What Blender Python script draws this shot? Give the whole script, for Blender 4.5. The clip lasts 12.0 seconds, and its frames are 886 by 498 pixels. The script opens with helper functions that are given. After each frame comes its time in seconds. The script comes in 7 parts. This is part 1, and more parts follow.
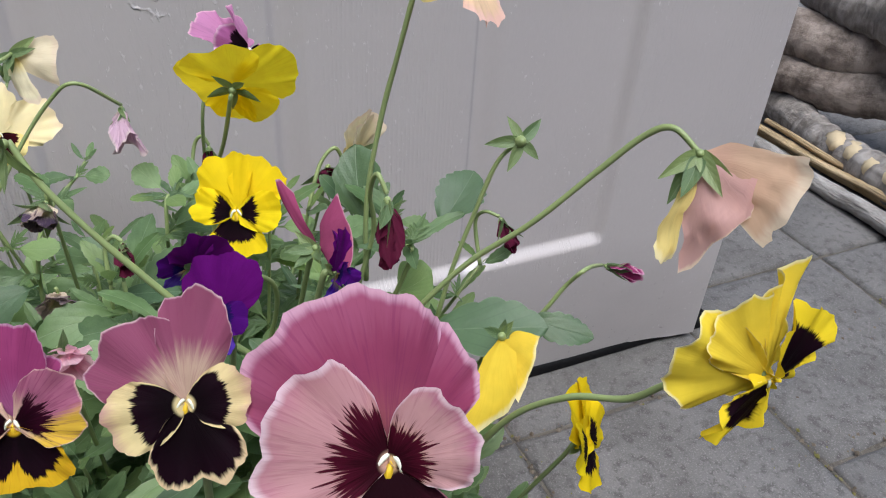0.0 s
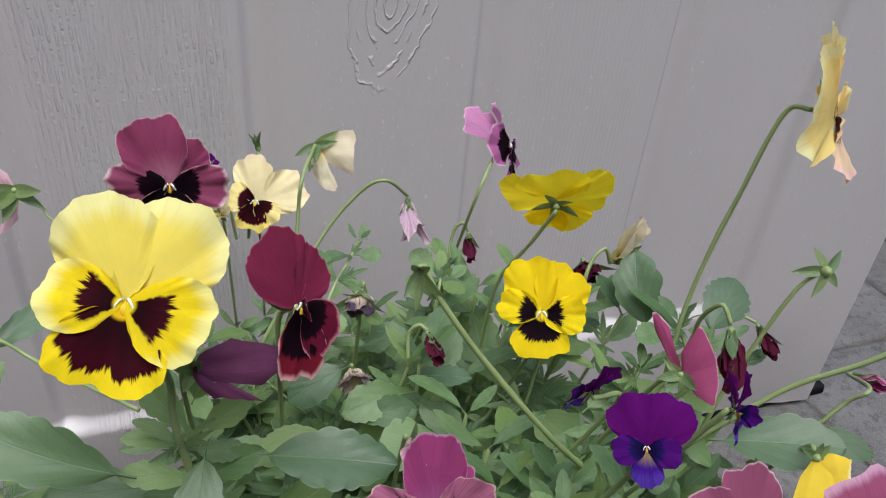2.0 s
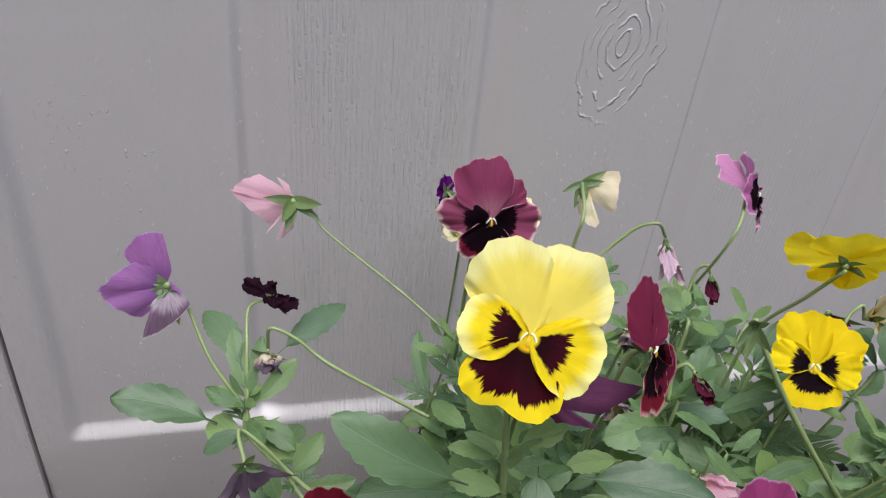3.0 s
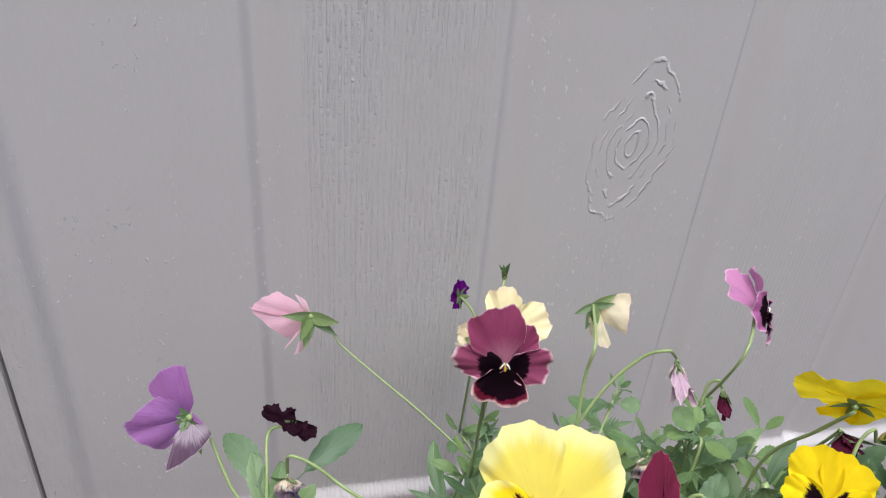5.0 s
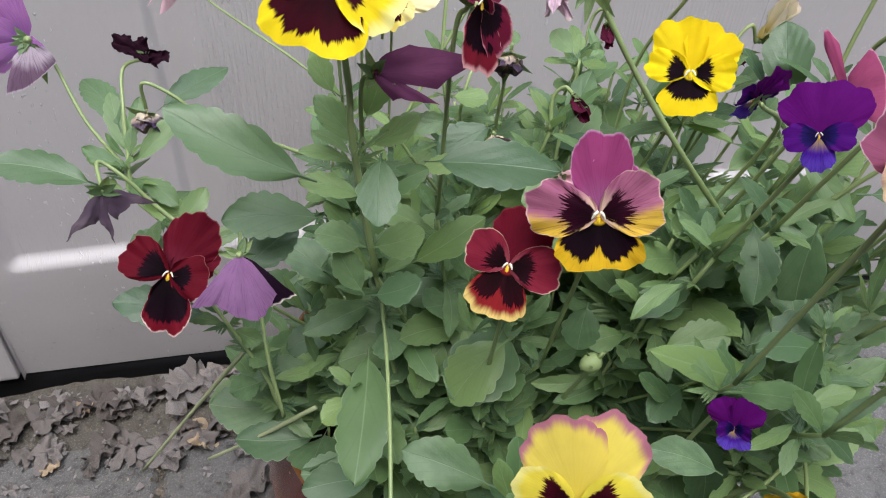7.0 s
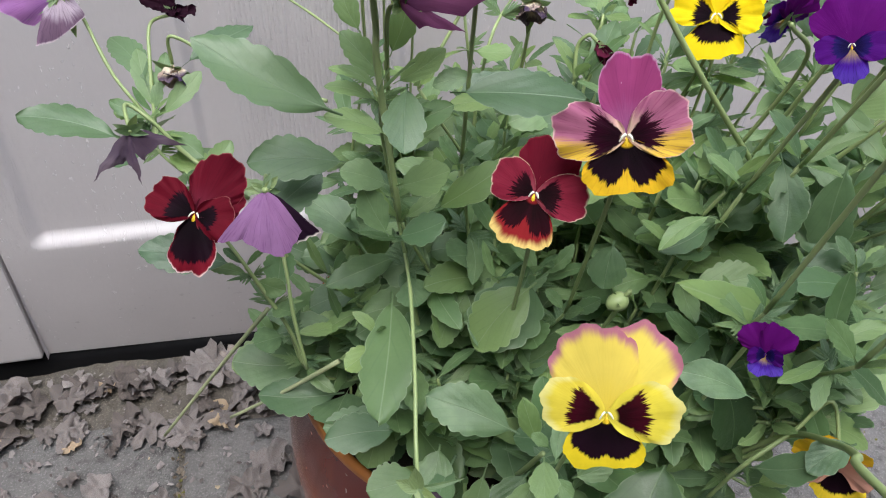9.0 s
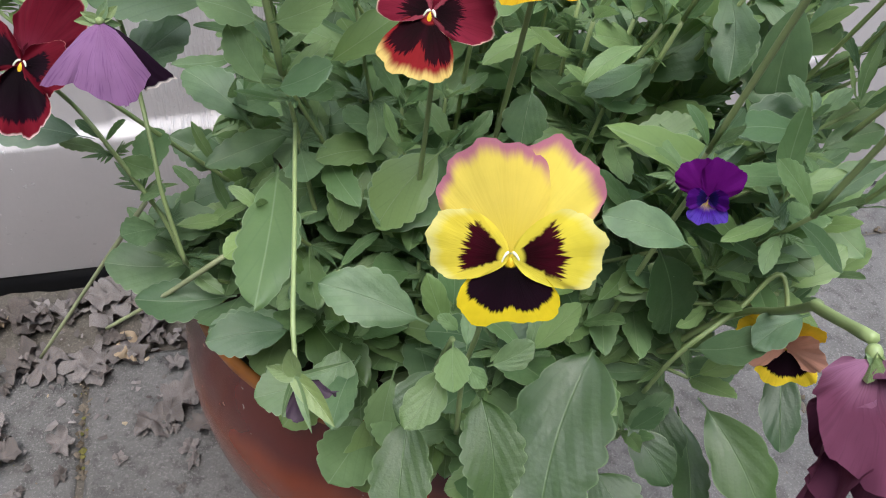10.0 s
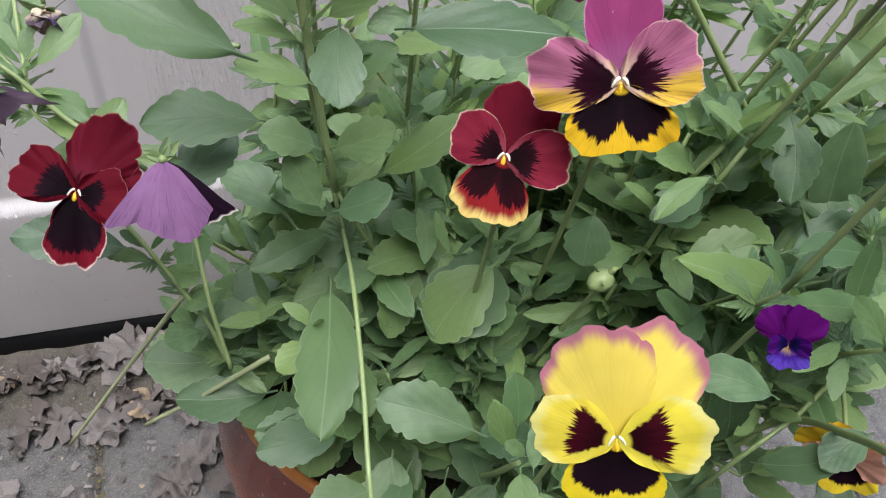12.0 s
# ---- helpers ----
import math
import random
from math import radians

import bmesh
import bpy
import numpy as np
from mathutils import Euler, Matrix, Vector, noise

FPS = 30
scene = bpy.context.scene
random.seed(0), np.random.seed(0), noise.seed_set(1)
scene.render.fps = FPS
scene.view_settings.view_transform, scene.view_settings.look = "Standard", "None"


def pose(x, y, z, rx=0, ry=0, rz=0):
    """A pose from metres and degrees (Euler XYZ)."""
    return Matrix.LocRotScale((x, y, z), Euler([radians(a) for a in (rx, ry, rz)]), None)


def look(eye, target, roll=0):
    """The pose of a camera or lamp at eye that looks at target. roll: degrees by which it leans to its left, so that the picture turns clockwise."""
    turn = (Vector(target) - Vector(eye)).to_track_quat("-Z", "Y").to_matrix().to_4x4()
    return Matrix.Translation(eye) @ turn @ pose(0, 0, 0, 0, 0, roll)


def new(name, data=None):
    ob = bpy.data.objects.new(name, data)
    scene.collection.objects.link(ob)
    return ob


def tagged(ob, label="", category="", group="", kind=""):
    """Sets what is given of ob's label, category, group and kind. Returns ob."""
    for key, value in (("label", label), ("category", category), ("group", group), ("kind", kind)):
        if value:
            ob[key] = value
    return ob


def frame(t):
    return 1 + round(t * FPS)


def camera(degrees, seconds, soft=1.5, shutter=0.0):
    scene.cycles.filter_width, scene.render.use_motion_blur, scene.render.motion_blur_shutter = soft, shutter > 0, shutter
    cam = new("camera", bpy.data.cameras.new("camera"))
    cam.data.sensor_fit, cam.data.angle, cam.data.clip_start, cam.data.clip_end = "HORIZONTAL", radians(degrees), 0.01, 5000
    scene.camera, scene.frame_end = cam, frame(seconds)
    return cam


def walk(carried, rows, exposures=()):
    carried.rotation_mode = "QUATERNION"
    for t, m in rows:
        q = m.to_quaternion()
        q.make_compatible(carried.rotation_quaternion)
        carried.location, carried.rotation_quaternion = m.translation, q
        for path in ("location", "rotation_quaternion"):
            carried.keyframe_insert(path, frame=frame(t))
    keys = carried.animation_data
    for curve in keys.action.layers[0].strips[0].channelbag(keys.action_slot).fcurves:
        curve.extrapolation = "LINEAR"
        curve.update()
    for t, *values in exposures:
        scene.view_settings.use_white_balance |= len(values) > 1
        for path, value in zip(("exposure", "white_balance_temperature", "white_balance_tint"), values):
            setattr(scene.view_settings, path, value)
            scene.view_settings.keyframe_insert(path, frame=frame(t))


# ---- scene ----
cam = camera(61.2, 12.0, soft=1.1)
PATH = [
    (0, (0.0389, 0.0022, 0.7703), (0.7465, 1.4805, -0.3759), 3.67),
    (0.5, (0.0383, 0.0067, 0.8003), (0.7892, 1.4830, -0.3207), 3.74),
    (1, (0.0256, 0.0187, 0.8057), (0.7870, 1.4987, -0.3034), 4.57),
    (1.5, (-0.0258, 0.0448, 0.8174), (0.6957, 1.5454, -0.2905), 5.20),
    (2, (-0.0914, 0.0507, 0.8158), (0.5336, 1.5934, -0.2930), 5.41),
    (2.5, (-0.1444, 0.0566, 0.8367), (0.3940, 1.6303, -0.2740), 5.95),
    (3, (-0.2089, 0.0662, 0.8372), (0.2145, 1.6708, -0.2789), 6.25),
    (3.2, (-0.2297, 0.0663, 0.8404), (0.1459, 1.6863, -0.2706), 6.26),
    (4.8, (-0.2169, 0.0959, 0.9056), (0.1539, 1.7399, -0.1713), 5.19),
    (5, (-0.2092, 0.0932, 0.8983), (0.1821, 1.7407, -0.1660), 4.82),
    (5.5, (-0.1806, 0.0680, 0.8590), (0.2241, 1.7016, -0.2216), 3.92),
    (6, (-0.1564, 0.0471, 0.8275), (0.2569, 1.6222, -0.3337), 3.69),
    (6.5, (-0.1480, 0.0170, 0.7802), (0.2676, 1.5250, -0.4662), 3.82),
    (7, (-0.1430, -0.0026, 0.7554), (0.2599, 1.4563, -0.5519), 3.53),
    (7.2, (-0.1382, -0.0065, 0.7607), (0.2587, 1.4472, -0.5543), 3.45),
    (8.8, (-0.1433, -0.0346, 0.7425), (0.2112, 1.4480, -0.5522), 2.47),
    (9, (-0.1507, -0.0246, 0.7262), (0.2118, 1.4667, -0.5561), 2.46),
    (9.5, (-0.1373, -0.0148, 0.6982), (0.2612, 1.4445, -0.6101), 3.21),
    (10, (-0.1204, -0.0134, 0.6564), (0.3579, 1.3641, -0.7124), 5.05),
    (10.5, (-0.1251, -0.0164, 0.6286), (0.4040, 1.2910, -0.7893), 5.64),
    (11, (-0.1291, 0.0000, 0.6411), (0.4115, 1.3076, -0.7724), 5.09),
    (11.5, (-0.1310, 0.0170, 0.6581), (0.3876, 1.3452, -0.7443), 4.57),
    (12, (-0.1438, 0.0307, 0.6893), (0.3762, 1.4029, -0.6696), 5.12),
]
walk(cam, [(t, look(eye, target, roll)) for t, eye, target, roll in PATH], exposures=[(0, 0.28), (1, 0.26), (2, 0.15), (3, 0.19), (5, 0.40), (6, 0.26), (7, 0.46), (9, 0.64), (12, 0.66)])

# ---- light ----
world = bpy.data.worlds.new("overcast_sky")
scene.world = world
world.use_nodes = True
wn = world.node_tree
sky = wn.nodes.new("ShaderNodeTexSky")
sky.sky_type, sky.sun_disc = "NISHITA", False
sky.sun_elevation, sky.sun_rotation = radians(68), radians(187)
sky.air_density, sky.dust_density, sky.ozone_density = 1.0, 3.0, 1.0
wn.nodes["Background"].inputs["Strength"].default_value = 0.24
wn.links.new(sky.outputs[0], wn.nodes["Background"].inputs["Color"])
sun = new("sun", bpy.data.lights.new("sun", "SUN"))
sun.data.energy, sun.data.angle, sun.data.color = 2.35, radians(55), (0.905, 1.0, 1.075)
sun.matrix_world = look((-0.25, -1.95, 5.0), (0, 0, 0))


# ---- materials ----
class Nodes:
    """Short hand for a node material."""

    def __init__(self, name, roughness=0.5):
        self.mat = bpy.data.materials.new(name)
        self.mat.use_nodes = True
        self.tree = self.mat.node_tree
        self.bsdf = self.tree.nodes["Principled BSDF"]
        self.out = self.tree.nodes["Material Output"]
        self.bsdf.inputs["Roughness"].default_value = roughness

    def link(self, a, b):
        self.tree.links.new(a, b)

    def put(self, socket, value):
        if isinstance(value, bpy.types.NodeSocket):
            self.link(value, socket)
        elif isinstance(value, (tuple, list)) and len(value) == 3 and socket.type == "RGBA":
            socket.default_value = (*value, 1)
        else:
            socket.default_value = value

    def math(self, op, a, b=0.0, c=0.0, clamp=False):
        n = self.tree.nodes.new("ShaderNodeMath")
        n.operation, n.use_clamp = op, clamp
        for s, v in zip(n.inputs, (a, b, c)):
            self.put(s, v)
        return n.outputs[0]

    def mix(self, fac, a, b, blend="MIX"):
        n = self.tree.nodes.new("ShaderNodeMix")
        n.data_type, n.blend_type = "RGBA", blend
        self.put(n.inputs[0], fac), self.put(n.inputs[6], a), self.put(n.inputs[7], b)
        return n.outputs[2]

    def ramp(self, value, lo, hi, a=0.0, b=1.0):
        n = self.tree.nodes.new("ShaderNodeMapRange")
        n.interpolation_type = "SMOOTHSTEP"
        for s, v in zip(n.inputs, (value, lo, hi, a, b)):
            self.put(s, v)
        return n.outputs[0]

    def coords(self, kind="Object"):
        return self.tree.nodes.new("ShaderNodeTexCoord").outputs[kind]

    def uv(self, name):
        n = self.tree.nodes.new("ShaderNodeUVMap")
        n.uv_map = name
        s = self.tree.nodes.new("ShaderNodeSeparateXYZ")
        self.link(n.outputs[0], s.inputs[0])
        return s.outputs[0], s.outputs[1]

    def split(self, v):
        s = self.tree.nodes.new("ShaderNodeSeparateXYZ")
        self.link(v, s.inputs[0])
        return s.outputs

    def join(self, x, y, z=0.0):
        n = self.tree.nodes.new("ShaderNodeCombineXYZ")
        for s, v in zip(n.inputs, (x, y, z)):
            self.put(s, v)
        return n.outputs[0]

    def scaled(self, v, s):
        n = self.tree.nodes.new("ShaderNodeVectorMath")
        n.operation = "MULTIPLY"
        self.link(v, n.inputs[0])
        n.inputs[1].default_value = s
        return n.outputs[0]

    def noise(self, v, scale=5.0, detail=3.0, rough=0.5, distortion=0.0):
        n = self.tree.nodes.new("ShaderNodeTexNoise")
        self.link(v, n.inputs["Vector"])
        n.inputs["Scale"].default_value, n.inputs["Detail"].default_value = scale, detail
        n.inputs["Roughness"].default_value, n.inputs["Distortion"].default_value = rough, distortion
        return n.outputs[0]

    def voronoi(self, v, scale, feature="F1"):
        n = self.tree.nodes.new("ShaderNodeTexVoronoi")
        n.feature = feature
        self.link(v, n.inputs["Vector"])
        n.inputs["Scale"].default_value = scale
        return n.outputs[0]

    def random(self):
        return self.tree.nodes.new("ShaderNodeObjectInfo").outputs["Random"]

    def island(self):
        return self.tree.nodes.new("ShaderNodeNewGeometry").outputs["Random Per Island"]

    def bump(self, height, strength=0.3, distance=0.002):
        n = self.tree.nodes.new("ShaderNodeBump")
        n.inputs["Strength"].default_value, n.inputs["Distance"].default_value = strength, distance
        self.put(n.inputs["Height"], height)
        self.link(n.outputs[0], self.bsdf.inputs["Normal"])
        return n.outputs[0]

    def colour(self, value):
        self.put(self.bsdf.inputs["Base Color"], value)
        return self

    def thin(self, colour, share, normal=None):
        """Lets a share of the light through a petal or leaf."""
        t = self.tree.nodes.new("ShaderNodeBsdfTranslucent")
        self.put(t.inputs[0], colour)
        m = self.tree.nodes.new("ShaderNodeMixShader")
        m.inputs[0].default_value = share
        self.link(self.bsdf.outputs[0], m.inputs[1]), self.link(t.outputs[0], m.inputs[2])
        self.link(m.outputs[0], self.out.inputs["Surface"])


def plain(name, colour, roughness=0.5, grain=0.25, scale=60.0, bump=0.0, metal=0.0):
    k = Nodes(name, roughness)
    n = k.noise(k.coords(), scale, 4)
    n2 = k.noise(k.coords(), scale * 0.12, 2)
    c = k.mix(k.math("MULTIPLY", n, grain), colour, tuple(v * 0.35 for v in colour))
    k.colour(k.mix(k.math("MULTIPLY", n2, grain), c, tuple(min(1, v * 1.6) for v in colour)))
    k.bsdf.inputs["Metallic"].default_value = metal
    if bump:
        k.bump(n, bump, 0.003)
    return k.mat


def petal_mat(name, base, throat=None, edge=None, edge_w=0.12, blotch=None, reach=0.0, feather=0.25, veins=0.25, vein=None,
              tip=None, tip_from=0.6, share=0.25, start=0.05, margin=0.90, fan_w=0.0, wedge=0.0, under=None):
    """A petal: base colour, another along its lower edge, paler throat, dark blotch with a feathered end, fine veins that fan out, a rim of another colour."""
    k = Nodes(name, 0.65)
    k.bsdf.inputs["Specular IOR Level"].default_value = 0.06
    x, y = k.uv("petal")
    rho, _ = k.uv("rim")
    r = k.math("SQRT", k.math("ADD", k.math("MULTIPLY", x, x), k.math("MULTIPLY", y, y)))
    ang = k.math("ARCTAN2", x, y)
    seed = k.math("MULTIPLY", k.random(), 37.0)
    fan = k.noise(k.join(k.math("MULTIPLY", ang, 11.0), k.math("MULTIPLY", r, 1.6), seed), 1.0, 3, 0.6)
    fine = k.noise(k.join(k.math("MULTIPLY", ang, 34.0), k.math("MULTIPLY", r, 2.5), seed), 1.0, 2, 0.6)
    soft = k.noise(k.join(x, y, seed), 4.0, 2)
    col = k.mix(k.ramp(soft, 0.3, 0.7), tuple(v * 0.95 for v in base), tuple(min(1, v * 1.07) for v in base))
    col = k.mix(k.math("MULTIPLY", k.ramp(r, 0.75, 0.2), 0.25), col, tuple(v * 0.6 for v in base))
    if tip:
        col = k.mix(k.ramp(k.math("ADD", r, k.math("MULTIPLY", k.math("SUBTRACT", fan, 0.5), 0.35)), tip_from, tip_from + 0.3), col, tip)
    if under:
        col = k.mix(k.ramp(k.math("ADD", x, k.math("MULTIPLY", k.math("SUBTRACT", fine, 0.5), 0.22)), 0.03, 0.20), col, under)
    if throat:
        col = k.mix(k.ramp(k.math("ADD", r, k.math("MULTIPLY", k.math("SUBTRACT", fan, 0.5), 0.25)), 0.1, 0.55, 1.0, 0.0), col, throat)
    col = k.mix(k.math("MULTIPLY", k.random(), 0.6), col, tuple(v * f for v, f in zip(base, (0.98, 0.86, 0.92))))
    if edge:
        edge_w = edge_w * 0.55 if edge_w <= 0.08 else edge_w
        e = k.ramp(k.math("ADD", rho, k.math("MULTIPLY", k.math("SUBTRACT", fan, 0.5), edge_w * 0.8)), 1 - edge_w, 1 - edge_w * 0.15)
        if edge_w > 0.1:
            e = k.math("MULTIPLY", e, k.ramp(y, 0.42, 0.72))
        col = k.mix(e, col, edge)
    lines = k.math("MULTIPLY", k.ramp(fine, 0.50, 0.68), veins * 0.6)
    col = k.mix(lines, col, vein or tuple(v * 0.45 for v in base))
    if blotch:
        m = k.math("ADD", r, k.math("MULTIPLY", k.math("SUBTRACT", fan, 0.5), feather))
        m = k.math("ADD", m, k.math("MULTIPLY", k.math("SUBTRACT", fine, 0.5), feather * 0.85))
        if wedge:
            m = k.math("ADD", m, k.math("MULTIPLY", k.ramp(k.math("ABSOLUTE", ang), 0.0, 0.30, 1.0, 0.0), wedge))
        b = k.ramp(m, reach - 0.03, reach + 0.03, 1.0, 0.0)
        if fan_w:
            a = k.math("ADD", k.math("ABSOLUTE", ang), k.math("MULTIPLY", k.math("SUBTRACT", k.noise(k.join(x, y, seed), 14.0, 2), 0.5), 0.25))
            b = k.math("MULTIPLY", b, k.ramp(a, fan_w - 0.06, fan_w + 0.06, 1.0, 0.0))
        b = k.math("MULTIPLY", b, k.ramp(r, start, start + 0.06))
        b = k.math("MULTIPLY", b, k.ramp(k.math("ADD", rho, k.math("MULTIPLY", k.math("SUBTRACT", fan, 0.5), 0.25)), margin - 0.08, margin, 1.0, 0.0))
        deep = k.ramp(m, reach * 0.35, reach * 0.95, 0.15, 1.0)
        col = k.mix(b, col, k.mix(deep, tuple(v * 0.25 for v in blotch), k.mix(k.math("MULTIPLY", fine, 0.5), blotch, tuple(v * 0.35 for v in blotch))))
    k.colour(col)
    k.bump(k.math("ADD", k.math("MULTIPLY", fan, 0.8), k.math("MULTIPLY", fine, 0.3)), 0.28, 0.0008)
    k.thin(col, share)
    return k.mat


def leaf_mat(name, dark, light, rib, share=0.30):
    """A leaf: two greens, faint side veins that run forward, a pale midrib and rim, each leaf lighter or darker, bluer or yellower."""
    k = Nodes(name, 0.40)
    k.bsdf.inputs["Specular IOR Level"].default_value = 0.5
    x, y = k.uv("leaf")
    a = k.math("ABSOLUTE", x)
    rnd = k.random()
    rnd2 = k.math("FRACT", k.math("MULTIPLY", rnd, 17.0))
    n = k.noise(k.join(x, y, k.math("MULTIPLY", rnd, 50.0)), 4.0, 4)
    n2 = k.noise(k.join(x, y, k.math("MULTIPLY", rnd, 90.0)), 38.0, 3)
    col = k.mix(k.ramp(n, 0.3, 0.7), dark, light)
    col = k.mix(k.ramp(rnd, 0.5, 1.0, 0.0, 0.85), col, tuple(v * f for v, f in zip(light, (1.32, 1.22, 1.0))))
    col = k.mix(k.ramp(rnd, 0.5, 0.0, 0.0, 0.75), col, tuple(v * f for v, f in zip(dark, (0.66, 0.75, 0.72))))
    col = k.mix(k.ramp(rnd2, 0.55, 1.0, 0.0, 0.40), col, tuple(v * f for v, f in zip(light, (1.15, 1.05, 0.55))))
    wave = k.math("FRACT", k.math("MULTIPLY", k.math("SUBTRACT", y, k.math("MULTIPLY", a, 2.7)), 4.0))
    side = k.ramp(k.math("ABSOLUTE", k.math("SUBTRACT", wave, 0.5)), 0.0, 0.10, 1.0, 0.0)
    side = k.math("MULTIPLY", side, k.ramp(n, 0.35, 0.6, 0.2, 1.0))
    quilt = k.math("ABSOLUTE", k.math("SUBTRACT", wave, 0.5))
    mid = k.ramp(a, 0.0, 0.008, 1.0, 0.0)
    rim = k.ramp(k.uv("rim")[0], 0.945, 0.99, 0.0, 0.45)
    col = k.mix(k.math("MULTIPLY", n2, 0.16), col, tuple(v * 0.5 for v in dark))
    col = k.mix(k.math("MULTIPLY", side, 0.22), col, tuple(v * 0.55 for v in dark))
    col = k.mix(k.math("MULTIPLY", mid, 0.38), col, rib)
    col = k.mix(rim, col, rib)
    k.colour(col)
    k.put(k.bsdf.inputs["Roughness"], k.ramp(n2, 0.3, 0.7, 0.34, 0.48))
    k.bump(k.math("ADD", k.math("MULTIPLY", n2, 0.16), k.math("SUBTRACT", k.math("MULTIPLY", quilt, 0.22), k.math("MULTIPLY", mid, 0.15))), 0.6, 0.0016)
    k.thin(k.mix(0.5, col, (0.23, 0.35, 0.12)), share)
    return k.mat


YELLOW, PALE_Y = (0.86, 0.66, 0.015), (0.92, 0.80, 0.16)
MAROON, BLACK = (0.045, 0.002, 0.008), (0.012, 0.003, 0.008)
leaf_green = leaf_mat("leaf_green", (0.118, 0.206, 0.100), (0.192, 0.306, 0.150), (0.40, 0.50, 0.31), 0.40)
# leaf green darkened for the low front leaves, shade put into the colour
leaf_shaded = leaf_mat("leaf_shaded", (0.033, 0.074, 0.024), (0.050, 0.102, 0.035), (0.22, 0.32, 0.15), 0.2)
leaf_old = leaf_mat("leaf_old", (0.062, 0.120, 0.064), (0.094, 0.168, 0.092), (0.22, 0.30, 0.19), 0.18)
leaf_young = leaf_mat("leaf_young", (0.160, 0.275, 0.112), (0.245, 0.385, 0.175), (0.46, 0.56, 0.34), 0.42)
leaf_pale = leaf_mat("leaf_pale", (0.09, 0.16, 0.05), (0.34, 0.36, 0.11), (0.4, 0.45, 0.2))
stem_green = plain("stem_green", (0.265, 0.34, 0.14), 0.40, 0.4, 90)
sepal_green = leaf_mat("sepal_green", (0.14, 0.22, 0.095), (0.21, 0.30, 0.145), (0.38, 0.46, 0.28))
straw = plain("straw", (0.30, 0.33, 0.18), 0.7, 0.3, 90)
white_beard = plain("white_beard", (0.85, 0.87, 0.72), 0.7, 0.1, 400)
yellow_eye = plain("yellow_eye", (0.8, 0.5, 0.02), 0.6, 0.3, 300)


def set_of(tag, up, side, low):
    return {"upper": petal_mat(tag + "_upper", **up), "side": petal_mat(tag + "_side", **side), "lower": petal_mat(tag + "_lower", **low)}


one_colour = lambda tag, **kw: set_of(tag, kw, kw, kw)
L_BIGYEL = set_of("lemon", dict(base=(0.82, 0.72, 0.12), edge=(0.86, 0.80, 0.34), edge_w=0.3, veins=0.1),
                  dict(base=YELLOW, edge=(0.92, 0.84, 0.30), edge_w=0.25, blotch=MAROON, reach=0.54, feather=0.26, veins=0.1, start=0.1, fan_w=0.60),
                  dict(base=YELLOW, throat=(0.86, 0.50, 0.01), blotch=MAROON, reach=0.80, feather=0.25, veins=0.1, start=0.14, wedge=0.10))
L_YEL = set_of("golden", dict(base=(0.86, 0.66, 0.012), veins=0.06), dict(base=(0.86, 0.66, 0.012), blotch=BLACK, reach=0.50, feather=0.3, veins=0.06, start=0.1, fan_w=0.66),
               dict(base=(0.86, 0.66, 0.012), blotch=BLACK, reach=0.64, feather=0.3, veins=0.06, start=0.12, wedge=0.05))
L_GOLDBACK = one_colour("gold_back", base=(0.98, 0.80, 0.03), veins=0.3, vein=(0.75, 0.5, 0.01), share=0.75)
L_YELFACE = set_of("lemon_rimmed", dict(base=(0.74, 0.63, 0.11), edge=(0.42, 0.15, 0.21), edge_w=0.17, veins=0.10, throat=(0.74, 0.62, 0.05)),
                   dict(base=(0.68, 0.58, 0.06), edge=(0.70, 0.64, 0.22), edge_w=0.18, blotch=MAROON, reach=0.58, feather=0.3, veins=0.08, start=0.12, fan_w=0.56),
                   dict(base=(0.66, 0.52, 0.02), blotch=BLACK, reach=0.80, feather=0.14, veins=0.08, wedge=0.10, start=0.1))
L_FGPINK = set_of("rose", dict(base=(0.25, 0.045, 0.105), tip=(0.33, 0.085, 0.165), tip_from=0.62, edge=(0.60, 0.34, 0.46), edge_w=0.09, veins=0.55, vein=(0.17, 0.02, 0.09), throat=(0.34, 0.10, 0.12)),
                  dict(base=(0.54, 0.31, 0.32), tip=(0.46, 0.16, 0.26), tip_from=0.72, throat=(0.72, 0.52, 0.26), edge=(0.74, 0.56, 0.62), edge_w=0.09, blotch=(0.075, 0.005, 0.018), reach=0.44, feather=0.5, veins=0.35, vein=(0.22, 0.03, 0.08)),
                  dict(base=(0.62, 0.25, 0.33), throat=(0.80, 0.60, 0.25), edge=(0.75, 0.50, 0.55), edge_w=0.15, blotch=(0.04, 0.003, 0.012), reach=0.75, feather=0.4))
L_FGCREAM = set_of("cream_rose", dict(base=(0.56, 0.40, 0.31), tip=(0.27, 0.07, 0.14), tip_from=0.30, edge=(0.62, 0.42, 0.46), edge_w=0.05, veins=0.6, vein=(0.26, 0.05, 0.13)),
                   dict(base=(0.74, 0.62, 0.32), tip=(0.52, 0.26, 0.28), tip_from=0.8, blotch=BLACK, reach=0.66, feather=0.2, veins=0.12, start=0.12),
                   dict(base=(0.74, 0.58, 0.35), blotch=BLACK, reach=0.97, feather=0.1, margin=0.97))
